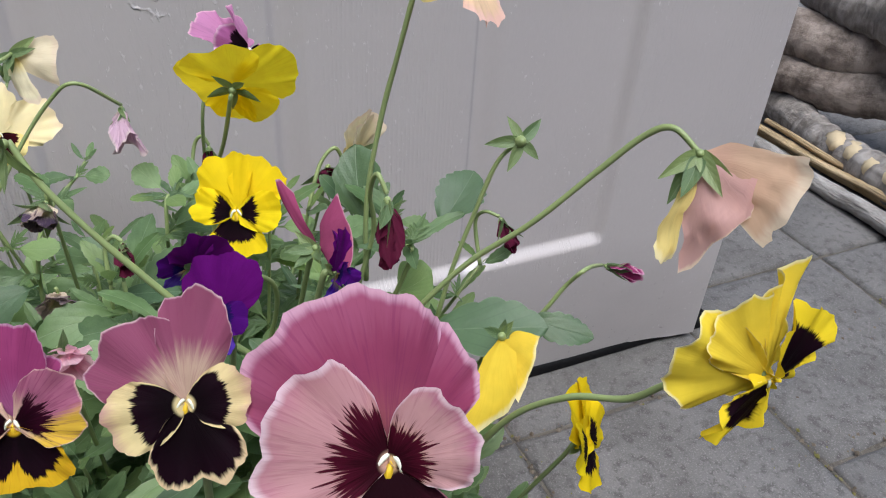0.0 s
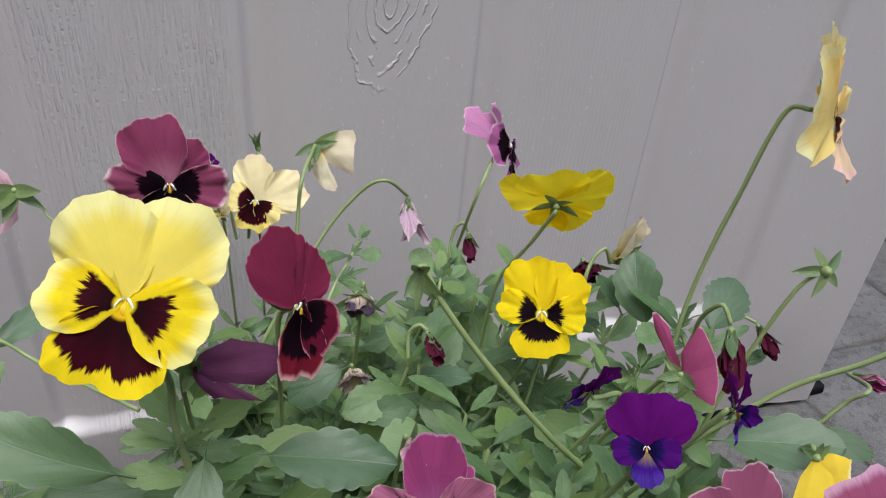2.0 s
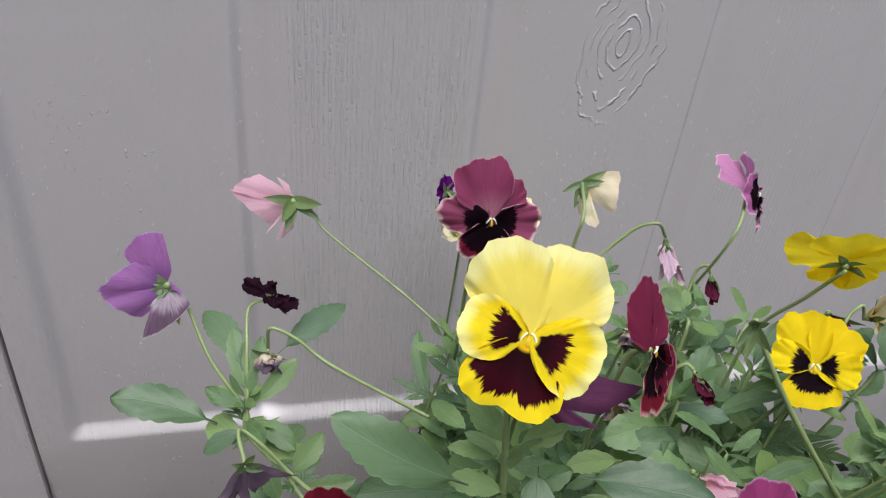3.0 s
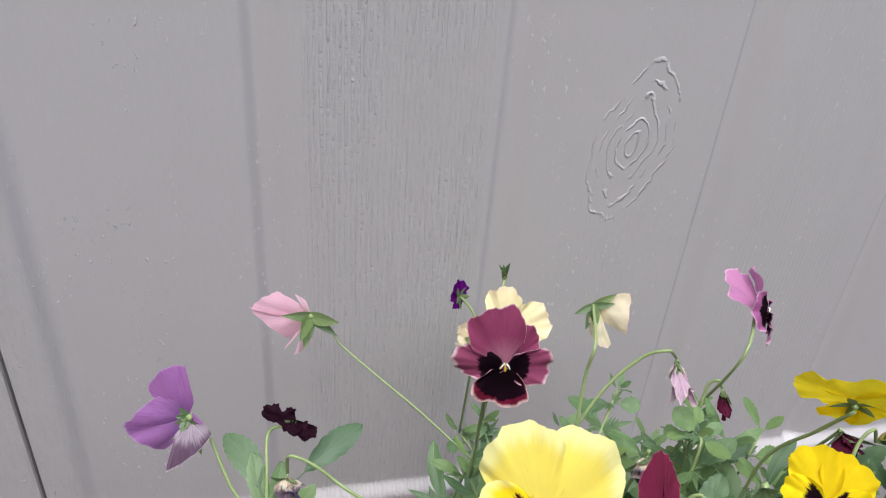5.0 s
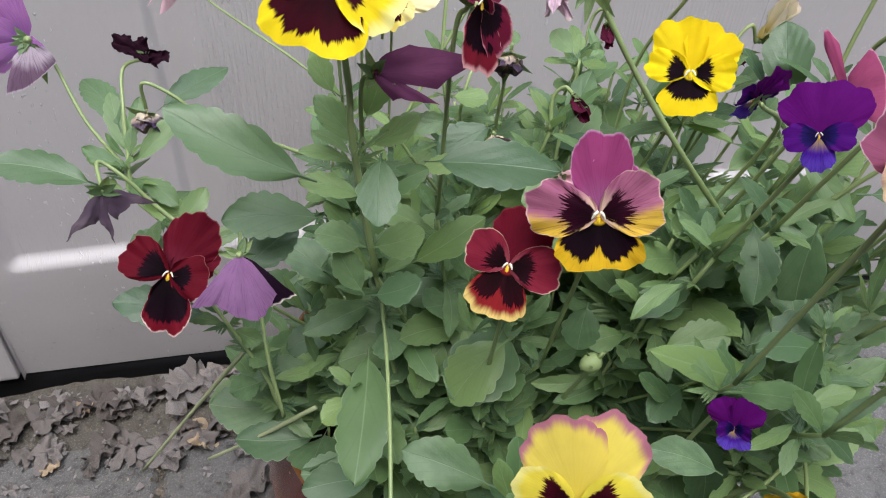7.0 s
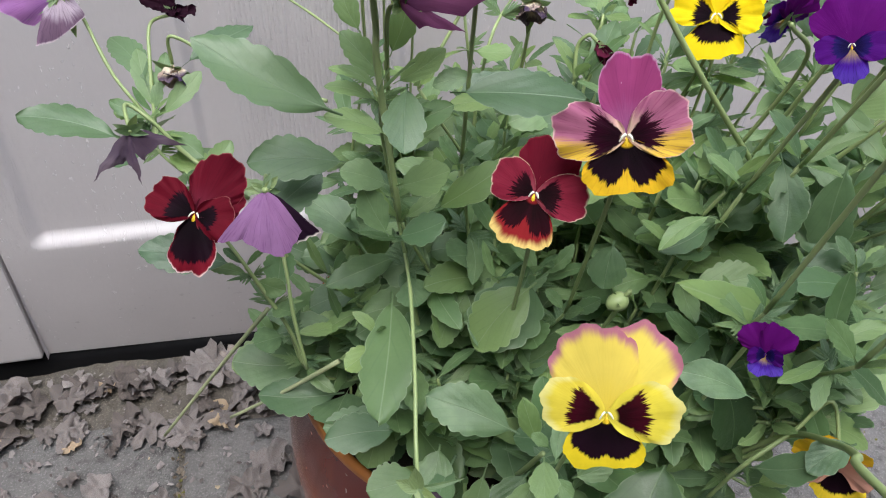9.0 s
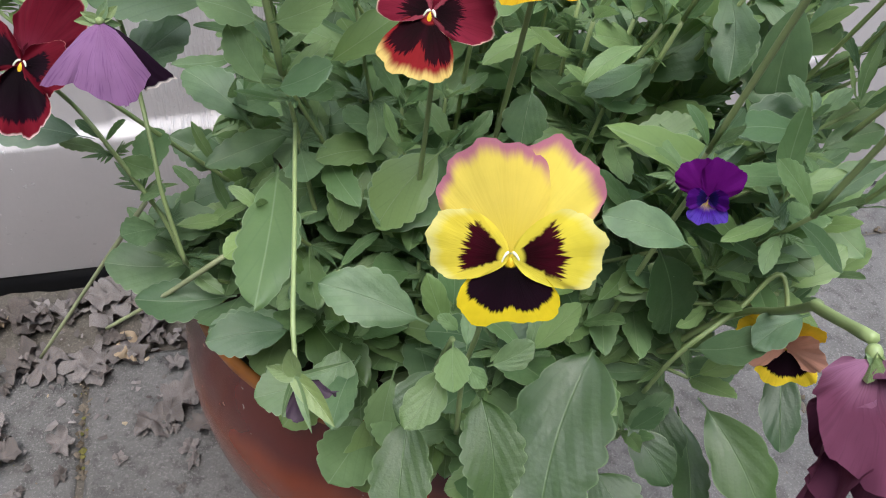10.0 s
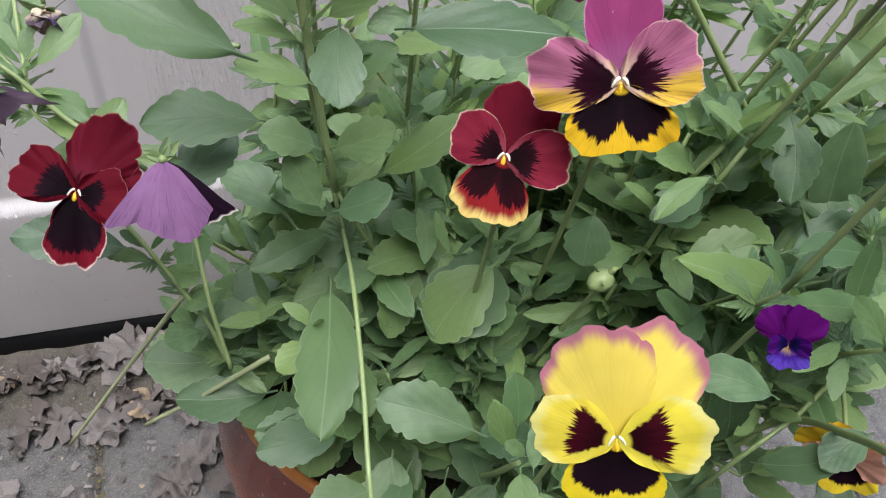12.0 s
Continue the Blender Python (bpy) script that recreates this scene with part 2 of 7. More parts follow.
L_FACEPK = set_of("rose_gold", dict(base=(0.29, 0.050, 0.155), edge=(0.48, 0.26, 0.38), edge_w=0.07, veins=0.5, vein=(0.18, 0.02, 0.11), throat=(0.40, 0.16, 0.34)),
                  dict(base=(0.36, 0.12, 0.20), throat=(0.66, 0.46, 0.34), under=(0.72, 0.47, 0.05), edge=(0.64, 0.42, 0.40), edge_w=0.06, blotch=(0.03, 0.002, 0.012), reach=0.50, feather=0.5, veins=0.7, vein=(0.20, 0.03, 0.10), fan_w=0.72),
                  dict(base=(0.72, 0.45, 0.02), blotch=BLACK, reach=0.82, feather=0.3, veins=0.3, vein=(0.4, 0.06, 0.02), wedge=0.30, start=0.12))
L_FACERED = set_of("crimson", dict(base=(0.13, 0.006, 0.018), veins=0.3, edge=(0.25, 0.03, 0.05), edge_w=0.06),
                   dict(base=(0.20, 0.016, 0.036), throat=(0.34, 0.10, 0.12), edge=(0.62, 0.44, 0.34), edge_w=0.07, blotch=(0.02, 0.002, 0.006), reach=0.48, feather=0.45, veins=0.4, fan_w=0.7),
                   dict(base=(0.24, 0.015, 0.018), edge=(0.76, 0.56, 0.18), edge_w=0.20, blotch=(0.025, 0.002, 0.006), reach=0.70, feather=0.36, veins=0.3, wedge=0.28, start=0.12))
L_FACEDK = set_of("dark_crimson", dict(base=(0.125, 0.007, 0.018), throat=(0.20, 0.03, 0.06), edge=(0.34, 0.09, 0.10), edge_w=0.04, veins=0.5), dict(base=(0.12, 0.006, 0.015), edge=(0.40, 0.16, 0.16), edge_w=0.035, blotch=BLACK, reach=0.55, feather=0.3, veins=0.4, fan_w=0.65),
                  dict(base=(0.16, 0.008, 0.018), edge=(0.72, 0.50, 0.48), edge_w=0.07, blotch=BLACK, reach=0.78, feather=0.2, veins=0.2))
L_REDSIDE = set_of("wine", dict(base=(0.21, 0.024, 0.062), edge=(0.46, 0.16, 0.22), edge_w=0.04, veins=0.25),
                   dict(base=(0.14, 0.010, 0.032), edge=(0.52, 0.20, 0.24), edge_w=0.10, blotch=BLACK, reach=0.58, feather=0.25, veins=0.2),
                   dict(base=(0.18, 0.012, 0.025), edge=(0.64, 0.32, 0.32), edge_w=0.10, blotch=BLACK, reach=0.70, feather=0.2, veins=0.2))
L_BURG = set_of("burgundy", dict(base=(0.28, 0.055, 0.125), edge=(0.66, 0.40, 0.45), edge_w=0.05, veins=0.3, throat=(0.5, 0.2, 0.28)),
                dict(base=(0.30, 0.07, 0.14), edge=(0.68, 0.48, 0.50), edge_w=0.10, blotch=BLACK, reach=0.50, feather=0.2, veins=0.3),
                dict(base=(0.16, 0.012, 0.035), edge=(0.70, 0.48, 0.46), edge_w=0.10, blotch=BLACK, reach=0.80, feather=0.15, veins=0.2))
L_CREAM = set_of("cream", dict(base=(0.90, 0.80, 0.46), tip=(0.92, 0.76, 0.52), tip_from=0.75, veins=0.06), dict(base=(0.90, 0.78, 0.32), blotch=MAROON, reach=0.6, feather=0.25, veins=0.06),
                 dict(base=(0.90, 0.76, 0.18), blotch=MAROON, reach=0.75, feather=0.2, veins=0.06))
L_PINKSIDE = set_of("orchid", dict(base=(0.62, 0.28, 0.50), edge=(0.82, 0.50, 0.64), edge_w=0.08, veins=0.45, share=0.4), dict(base=(0.42, 0.14, 0.32), edge=(0.68, 0.42, 0.56), edge_w=0.1, blotch=BLACK, reach=0.6, feather=0.25, veins=0.35),
                    dict(base=(0.36, 0.10, 0.26), edge=(0.70, 0.45, 0.56), edge_w=0.14, blotch=BLACK, reach=0.8, feather=0.2))
L_VIOLA = set_of("violet", dict(base=(0.115, 0.005, 0.15), veins=0.2), dict(base=(0.075, 0.006, 0.17), veins=0.2, blotch=(0.02, 0.01, 0.12), reach=0.5, feather=0.3),
                 dict(base=(0.055, 0.008, 0.26), throat=(0.55, 0.38, 0.06), tip=(0.10, 0.05, 0.40), tip_from=0.5, veins=0.8, vein=(0.008, 0.004, 0.04)))
L_VIOLET = one_colour("violet_plain", base=(0.11, 0.004, 0.155), veins=0.2)
MAUVE_BACK = dict(base=(0.40, 0.18, 0.43), edge=(0.55, 0.32, 0.58), edge_w=0.06, throat=(0.30, 0.12, 0.40), veins=0.6, vein=(0.20, 0.05, 0.28), share=0.5)
L_PURPBACK = set_of("mauve_back", MAUVE_BACK, MAUVE_BACK, dict(base=(0.46, 0.38, 0.44), tip=(0.13, 0.07, 0.12), tip_from=0.55, edge=(0.6, 0.5, 0.55), edge_w=0.08, veins=0.8, vein=(0.10, 0.05, 0.10)))
L_MAUVE = set_of("mauve_wilted", dict(base=(0.31, 0.17, 0.31), veins=0.55, vein=(0.10, 0.03, 0.13)), dict(base=(0.29, 0.15, 0.30), veins=0.55, vein=(0.10, 0.03, 0.13)),
                 dict(base=(0.015, 0.006, 0.015), edge=(0.75, 0.66, 0.62), edge_w=0.07))
L_PLUM = one_colour("plum_wilted", base=(0.15, 0.048, 0.12), veins=0.4, throat=(0.16, 0.05, 0.14))
L_FGPLUM = one_colour("plum_near", base=(0.125, 0.038, 0.070), throat=(0.36, 0.17, 0.27), veins=0.4)
L_PINKBUD = one_colour("pink_bud", share=0.5, base=(0.90, 0.58, 0.68), tip=(0.90, 0.62, 0.70), throat=(0.84, 0.66, 0.60), veins=0.3, vein=(0.40, 0.12, 0.25))
L_PINKSHUT = one_colour("rose_shut", base=(0.34, 0.07, 0.16), edge=(0.60, 0.32, 0.40), edge_w=0.07, veins=0.3)
L_FGYEL = set_of("gold_near", dict(base=(0.84, 0.66, 0.06), edge=(0.90, 0.80, 0.40), edge_w=0.08, veins=0.12, vein=(0.7, 0.5, 0.03)),
                 dict(base=(0.86, 0.68, 0.03), blotch=BLACK, reach=0.72, feather=0.15, veins=0.1, fan_w=0.6), dict(base=(0.84, 0.66, 0.03), blotch=(0.03, 0.008, 0.02), reach=0.72, feather=0.15, veins=0.1))
L_PEACHWILT = set_of("peach_drooping", dict(base=(0.66, 0.42, 0.38), edge=(0.80, 0.66, 0.52), edge_w=0.06, throat=(0.60, 0.36, 0.40), veins=0.5, vein=(0.62, 0.36, 0.36), share=0.4),
                     dict(base=(0.68, 0.50, 0.34), edge=(0.84, 0.70, 0.54), edge_w=0.15, throat=(0.58, 0.36, 0.30), veins=0.4, vein=(0.7, 0.48, 0.34), share=0.4),
                     dict(base=(0.80, 0.66, 0.25), edge=(0.88, 0.78, 0.45), edge_w=0.1, veins=0.3, share=0.4))
L_TALL = set_of("apricot", dict(base=(0.92, 0.72, 0.32), edge=(0.94, 0.84, 0.44), edge_w=0.26, throat=(0.88, 0.68, 0.12), veins=0.2, vein=(0.7, 0.44, 0.10), share=0.45),
                dict(base=(0.92, 0.72, 0.26), edge=(0.94, 0.88, 0.46), edge_w=0.22, veins=0.25, blotch=(0.10, 0.02, 0.01), reach=0.12, feather=0.2, vein=(0.65, 0.4, 0.08), share=0.45),
                dict(base=(0.84, 0.62, 0.40), edge=(0.85, 0.56, 0.48), edge_w=0.2, blotch=(0.10, 0.03, 0.02), reach=0.42, feather=0.6))
L_CREAMWILT = one_colour("cream_wilted", share=0.4, base=(0.86, 0.80, 0.56), edge=(0.86, 0.72, 0.55), edge_w=0.15, throat=(0.78, 0.62, 0.15), veins=0.3, vein=(0.6, 0.45, 0.22))
L_BLACKISH = one_colour("black_wilted", base=(0.022, 0.006, 0.014), veins=0.3)
L_DROOP = one_colour("lilac_wilted", base=(0.60, 0.42, 0.52), edge=(0.62, 0.50, 0.50), edge_w=0.12, veins=0.5, throat=(0.6, 0.5, 0.5), vein=(0.06, 0.01, 0.04))
L_MOTLEY = one_colour("motley_wilted", base=(0.75, 0.65, 0.50), tip=(0.05, 0.03, 0.08), tip_from=0.45, veins=0.4)
L_STAR = one_colour("dusk_wilted", base=(0.085, 0.060, 0.085), tip=(0.14, 0.105, 0.13), veins=0.5, vein=(0.04, 0.02, 0.07))
L_YELFOLD = one_colour("yellow_folded", base=(0.84, 0.62, 0.06), edge=(0.88, 0.78, 0.40), edge_w=0.12, veins=0.2, vein=(0.6, 0.4, 0.02))
L_BUDPINK = one_colour("rose_bud", base=(0.30, 0.04, 0.14), edge=(0.65, 0.35, 0.5), edge_w=0.1)
L_BUDDARK = one_colour("maroon_bud", base=(0.10, 0.012, 0.035), veins=0.3)
L_UNDER = set_of("low_gold", dict(base=(0.80, 0.50, 0.03), throat=(0.62, 0.32, 0.25), veins=0.2), dict(base=(0.62, 0.33, 0.24), veins=0.3),
                 dict(base=(0.84, 0.64, 0.04), blotch=BLACK, reach=0.75, feather=0.2))


# ---- builders ----
def smooth01(t):
    t = min(1.0, max(0.0, t))
    return t * t * (3 - 2 * t)


def mesh_of(name, verts, faces, mats, uvs=None, smooth=True, index=None):
    """A mesh from lists that the builders work out; uvs: {layer: a pair for each vertex}."""
    me = bpy.data.meshes.new(name)
    me.from_pydata([tuple(v) for v in verts], [], faces)
    for m in mats if isinstance(mats, (list, tuple)) else [mats]:
        me.materials.append(m)
    if index is not None:
        me.polygons.foreach_set("material_index", index)
    for layer, pairs in (uvs or {}).items():
        lay = me.uv_layers.new(name=layer)
        idx = np.zeros(len(me.loops), dtype=np.int32)
        me.loops.foreach_get("vertex_index", idx)
        lay.data.foreach_set("uv", np.asarray(pairs, dtype=np.float32)[idx].ravel())
    me.polygons.foreach_set("use_smooth", [smooth] * len(me.polygons))
    me.update()
    return me


def hang(name, me, parent, m=None, label=""):
    """Links a mesh as a part under a thing; m: its pose in the world."""
    ob = new(name, me)
    ob.parent = parent
    ob.matrix_parent_inverse = parent.matrix_basis.inverted()
    if m is not None:
        ob.matrix_basis = m
    return tagged(ob, label)


def part(name, bm, material, parent, label="", smooth=True):
    """Links a bmesh in world coordinates as ONE mesh object under a thing."""
    me = bpy.data.meshes.new(name)
    bm.to_mesh(me)
    bm.free()
    me.materials.append(material)
    me.polygons.foreach_set("use_smooth", [smooth] * len(me.polygons))
    return hang(name, me, parent, None, label) if parent else tagged(new(name, me), label)


def root(name, place, label, category, group="", kind=""):
    ob = new(name)
    ob.location = place
    ob.empty_display_size = 0.02
    bpy.context.view_layer.update()
    ob.matrix_basis = Matrix.Translation(place)
    return tagged(ob, label, category, group, kind)


def spline(points, steps=8):
    """A smooth line through the points."""
    p = [Vector(q) for q in points]
    p = [p[0] * 2 - p[1]] + p + [p[-1] * 2 - p[-2]]
    out = []
    for a, b, c, d in zip(p, p[1:], p[2:], p[3:]):
        for k in range(steps):
            t = k / steps
            out.append(0.5 * ((2 * b) + (c - a) * t + (2 * a - 5 * b + 4 * c - d) * t * t + (3 * b - a - 3 * c + d) * t ** 3))
    out.append(p[-2])
    return out


def tube(points, r0, r1, sides=7, knobs=0.0):
    """Verts and faces of a tapered stalk along a line of points; knobs: how uneven its girth is."""
    verts, faces = [], []
    side = Vector((0.3, 0.9, 0.2))
    n = len(points)
    for i, q in enumerate(points):
        d = (points[min(i + 1, n - 1)] - points[max(i - 1, 0)]).normalized()
        u = (side - d * side.dot(d)).normalized()
        side = u
        w = d.cross(u)
        r = r0 + (r1 - r0) * i / (n - 1)
        r *= 1 + knobs * (noise.noise(q * 60) + 0.6 * noise.noise(q * 170))
        verts += [q + (u * math.cos(a) + w * math.sin(a)) * r for a in (2 * math.pi * j / sides for j in range(sides))]
    for i in range(n - 1):
        for j in range(sides):
            a, b = i * sides + j, i * sides + (j + 1) % sides
            faces.append((a, b, b + sides, a + sides))
    faces += [tuple(range(sides))[::-1], tuple(range((n - 1) * sides, n * sides))]
    return verts, faces


def stalk(name, points, r0, r1, mat, parent, sides=7, label=""):
    v, f = tube(points, r0, r1, sides, 0.12)
    return hang(name, mesh_of(name, v, f, mat), parent, None, label)


def petal_data(length, width, seed, curl=0.1, ruffle=0.04, notch=0.0, crumple=0.0, egg=0.22, roll=0.0, point=0.0, lobes=1.0, rings=11, spokes=72):
    """Verts, faces and uvs of a petal that springs from the origin along +y and shows its face to +z."""
    rnd = random.Random(seed)
    k1, k2, p1, p2 = rnd.randint(4, 6), rnd.randint(8, 12), rnd.uniform(0, 6), rnd.uniform(0, 6)
    skew = rnd.uniform(-0.05, 0.05)
    verts, faces, uva, uvb = [], [], [], []
    shift = Vector((rnd.uniform(0, 90), rnd.uniform(0, 90), rnd.uniform(0, 90)))
    for i in range(rings + 1):
        rho = i / rings
        for j in range(spokes):
            s = 2 * math.pi * j / spokes - math.pi
            wob = 1 + lobes * (0.016 * math.sin(k2 * s + p1) + 0.022 * math.sin(k1 * s + p2)) * (0.5 + 0.5 * math.cos(s))
            wob += (0.005 * math.sin(23 * s + p2) + 0.004 * math.sin(31 * s + p1)) * lobes
            x = width / 2 * math.sin(s) * (1 + egg * math.cos(s) - 0.10 * (1 - math.cos(s)) ** 2 / 4) * wob
            y = length * (0.51 + 0.49 * math.cos(s)) * wob - notch * length * math.exp(-((s / 0.28) ** 2)) + point * length * max(0.0, math.cos(s)) ** 8
            x, y = x * rho + skew * length * rho * rho, y * rho
            r2 = (x * x + y * y) / (length * length)
            z = length * (curl * r2 + ruffle * rho ** 3 * math.sin(k1 * s + p1) + 0.45 * ruffle * rho ** 4 * math.sin(k2 * s + p2) + 0.16 * ruffle * rho ** 6 * math.sin(19 * s + p1))
            z += roll * x * x / max(width, 1e-6) + length * ruffle * 1.1 * rho * rho * math.sin(2 * s + p2)
            q = Vector((x, y, z))
            if crumple:
                q += noise.noise_vector(q * (2.6 / length) + shift) * crumple * length * rho
                q += noise.noise_vector(q * (7.0 / length) + shift) * crumple * 0.35 * length * rho
            verts.append(q)
            uva.append((x / length, y / length))
            uvb.append((rho, j / spokes))
    for i in range(rings):
        for j in range(spokes):
            a, b = i * spokes + j, i * spokes + (j + 1) % spokes
            faces.append((a, b, b + spokes, a + spokes) if i else (a, b + spokes, a + spokes))
    return verts, faces, {"petal": uva, "rim": uvb}


def fan_data(length, width, seed, tilt=0.0, sag=0.1, crumple=0.03, nu=16, nv=14):
    """A folded petal that widens from the origin to a hem across +y: tilt slants the hem, sag bows it outward, pleats run down it."""
    rnd = random.Random(seed)
    p1, p2, k1 = rnd.uniform(0, 6), rnd.uniform(0, 6), rnd.uniform(3.0, 5.0)
    shift = Vector((rnd.uniform(0, 90), rnd.uniform(0, 90), rnd.uniform(0, 90)))
    verts, faces, uva, uvb = [], [], [], []
    for i in range(nv + 1):
        t = i / nv
        for j in range(nu + 1):
            u = -1 + 2 * j / nu
            x = width / 2 * u * (0.34 + 0.66 * t ** 0.85) * smooth01(0.25 + 3 * t)
            y = length * t * (1 + tilt * u + sag * ((1 - abs(u)) if sag > 0.4 else (1 - u * u)) - 0.25 * sag + 0.012 * t * math.sin(9 * u + p1))
            z = 0.045 * width * t * math.sin(k1 * u + p1) + 0.007 * width * t * math.sin(11 * u + p2) + 0.10 * length * math.sin(math.pi * t) - 0.05 * width * u * u
            q = Vector((x, y, z))
            q += noise.noise_vector(q * (3.0 / length) + shift) * crumple * length * t
            q += noise.noise_vector(q * (9.0 / length) + shift) * crumple * 0.3 * length * t
            verts.append(q)
            uva.append((x / length, y / length))
            uvb.append((max(t, abs(u) * 0.97 * min(1.0, 0.5 + t)), u))
    row = nu + 1
    for i in range(nv):
        for j in range(nu):
            a = i * row + j
            faces.append((a, a + 1, a + row + 1, a + row))
    return verts, faces, {"petal": uva, "rim": uvb}


def sepal_data(length, width, bend, seed=0):
    """A narrow pointed green sepal along +y, bent towards +z at its tip and hollowed along its middle."""
    verts, faces, uv, uvr = [], [], [], []
    n = 9
    for i in range(n + 1):
        t = i / n
        w = width * max(0.04, math.sin(math.pi * (0.16 + 0.84 * t) ** 0.85) ** 0.9)
        z = bend * length * t * t
        for u in (-1, -0.5, 0, 0.5, 1):
            verts.append(Vector((w * u + 0.10 * length * math.sin(seed * 1.7) * t * t, length * t, z + 0.45 * w * abs(u))))
            uv.append((w * u / length, t))
            uvr.append((abs(u), t))
    for i in range(n):
        for j in range(4):
            a = i * 5 + j
            faces.append((a, a + 1, a + 6, a + 5))
    return verts, faces, {"leaf": uv, "rim": uvr}


def basis(place, n, up):
    """A pose with +z along n and +y as near to up as can be."""
    z = Vector(n).normalized()
    x = Vector(up).cross(z).normalized()
    y = z.cross(x)
    m = Matrix((x, y, z)).transposed().to_4x4()
    m.translation = Vector(place)
    return m


flower_count = 0


def calyx_parts(thing, m, size, spread, back, sepal_len=0.30, pod=0.0, lean=None, sepal_rows=None):
    """Five sepals round the flower's neck, and the green neck itself (a round pod when spent)."""
    r = max(0.036 * size, pod)
    line = [m @ Vector((0, 0, -back - r * 0.9)), m @ Vector((0, 0, -back - r * 0.3)), m @ Vector((0, 0, -back + r * 0.5)), m @ Vector((0, 0, -back + r * 1.3))]
    pts = spline(line, 3)
    verts, faces = [], []
    v, f = tube(pts, r, r, 9)
    n = len(pts)
    for i, q in enumerate(pts):
        g = math.sin(math.pi * (0.12 + 0.84 * i / (n - 1))) ** 0.6
        for j in range(9):
            v[i * 9 + j] = q + (v[i * 9 + j] - q) * g
    neck = hang("calyx_neck", mesh_of("calyx_neck", v, f, stem_green), thing)
    for k, (turn, ln, wd, tilt) in enumerate(sepal_rows or ()):
        v, f, uv = sepal_data(ln, wd / 2, (0.15, -0.2, 0.25, 0.3)[k % 4], k + 5)
        t = m @ Matrix.Translation((0, 0, 0.0016 - back)) @ Matrix.Rotation(radians(turn - 90), 4, "Z") @ Matrix.Rotation(tilt, 4, "X")
        hang("sepal", mesh_of("sepal", v, f, sepal_green, uv), neck, t)
    for k in range(0 if sepal_rows else 5):
        a = 2 * math.pi * (k + 0.25) / 5 if lean is None else radians(lean[0] - 90 + lean[1] * (k - 2 + 0.3 * math.sin(k * 2.7)) / 4)
        ln = sepal_len * size * (0.85 + 0.3 * ((k * 37) % 10) / 10)
        v, f, uv = sepal_data(ln, 0.125 * ln + 0.0008, (-0.25 + 0.28 * (k % 3)) * (1 if spread > 0.15 else 0.2), k + size * 900)
        t = m @ Matrix.Translation((0, 0, -back)) @ Matrix.Rotation(a, 4, "Z") @ Matrix.Rotation(spread + (0.30 if spread > 0.15 else 0.05) * math.sin(k * 2.1 + size * 700), 4, "X")
        hang("sepal", mesh_of("sepal", v, f, sepal_green, uv), neck, t)


BUD = (("upper_petal", 90, 0.52, 0.26, 1.38), ("side_petal", 205, 0.50, 0.24, 1.42), ("lower_petal", 330, 0.48, 0.24, 1.40))
OPEN_FACE = (("upper_petal", 118, 0.60, 0.62, -0.035), ("upper_petal", 62, 0.60, 0.62, -0.015), ("side_petal", 174, 0.50, 0.46, 0.010), ("side_petal", 6, 0.50, 0.46, 0.012),
             ("lower_petal", 270, 0.46, 0.64, -0.004))


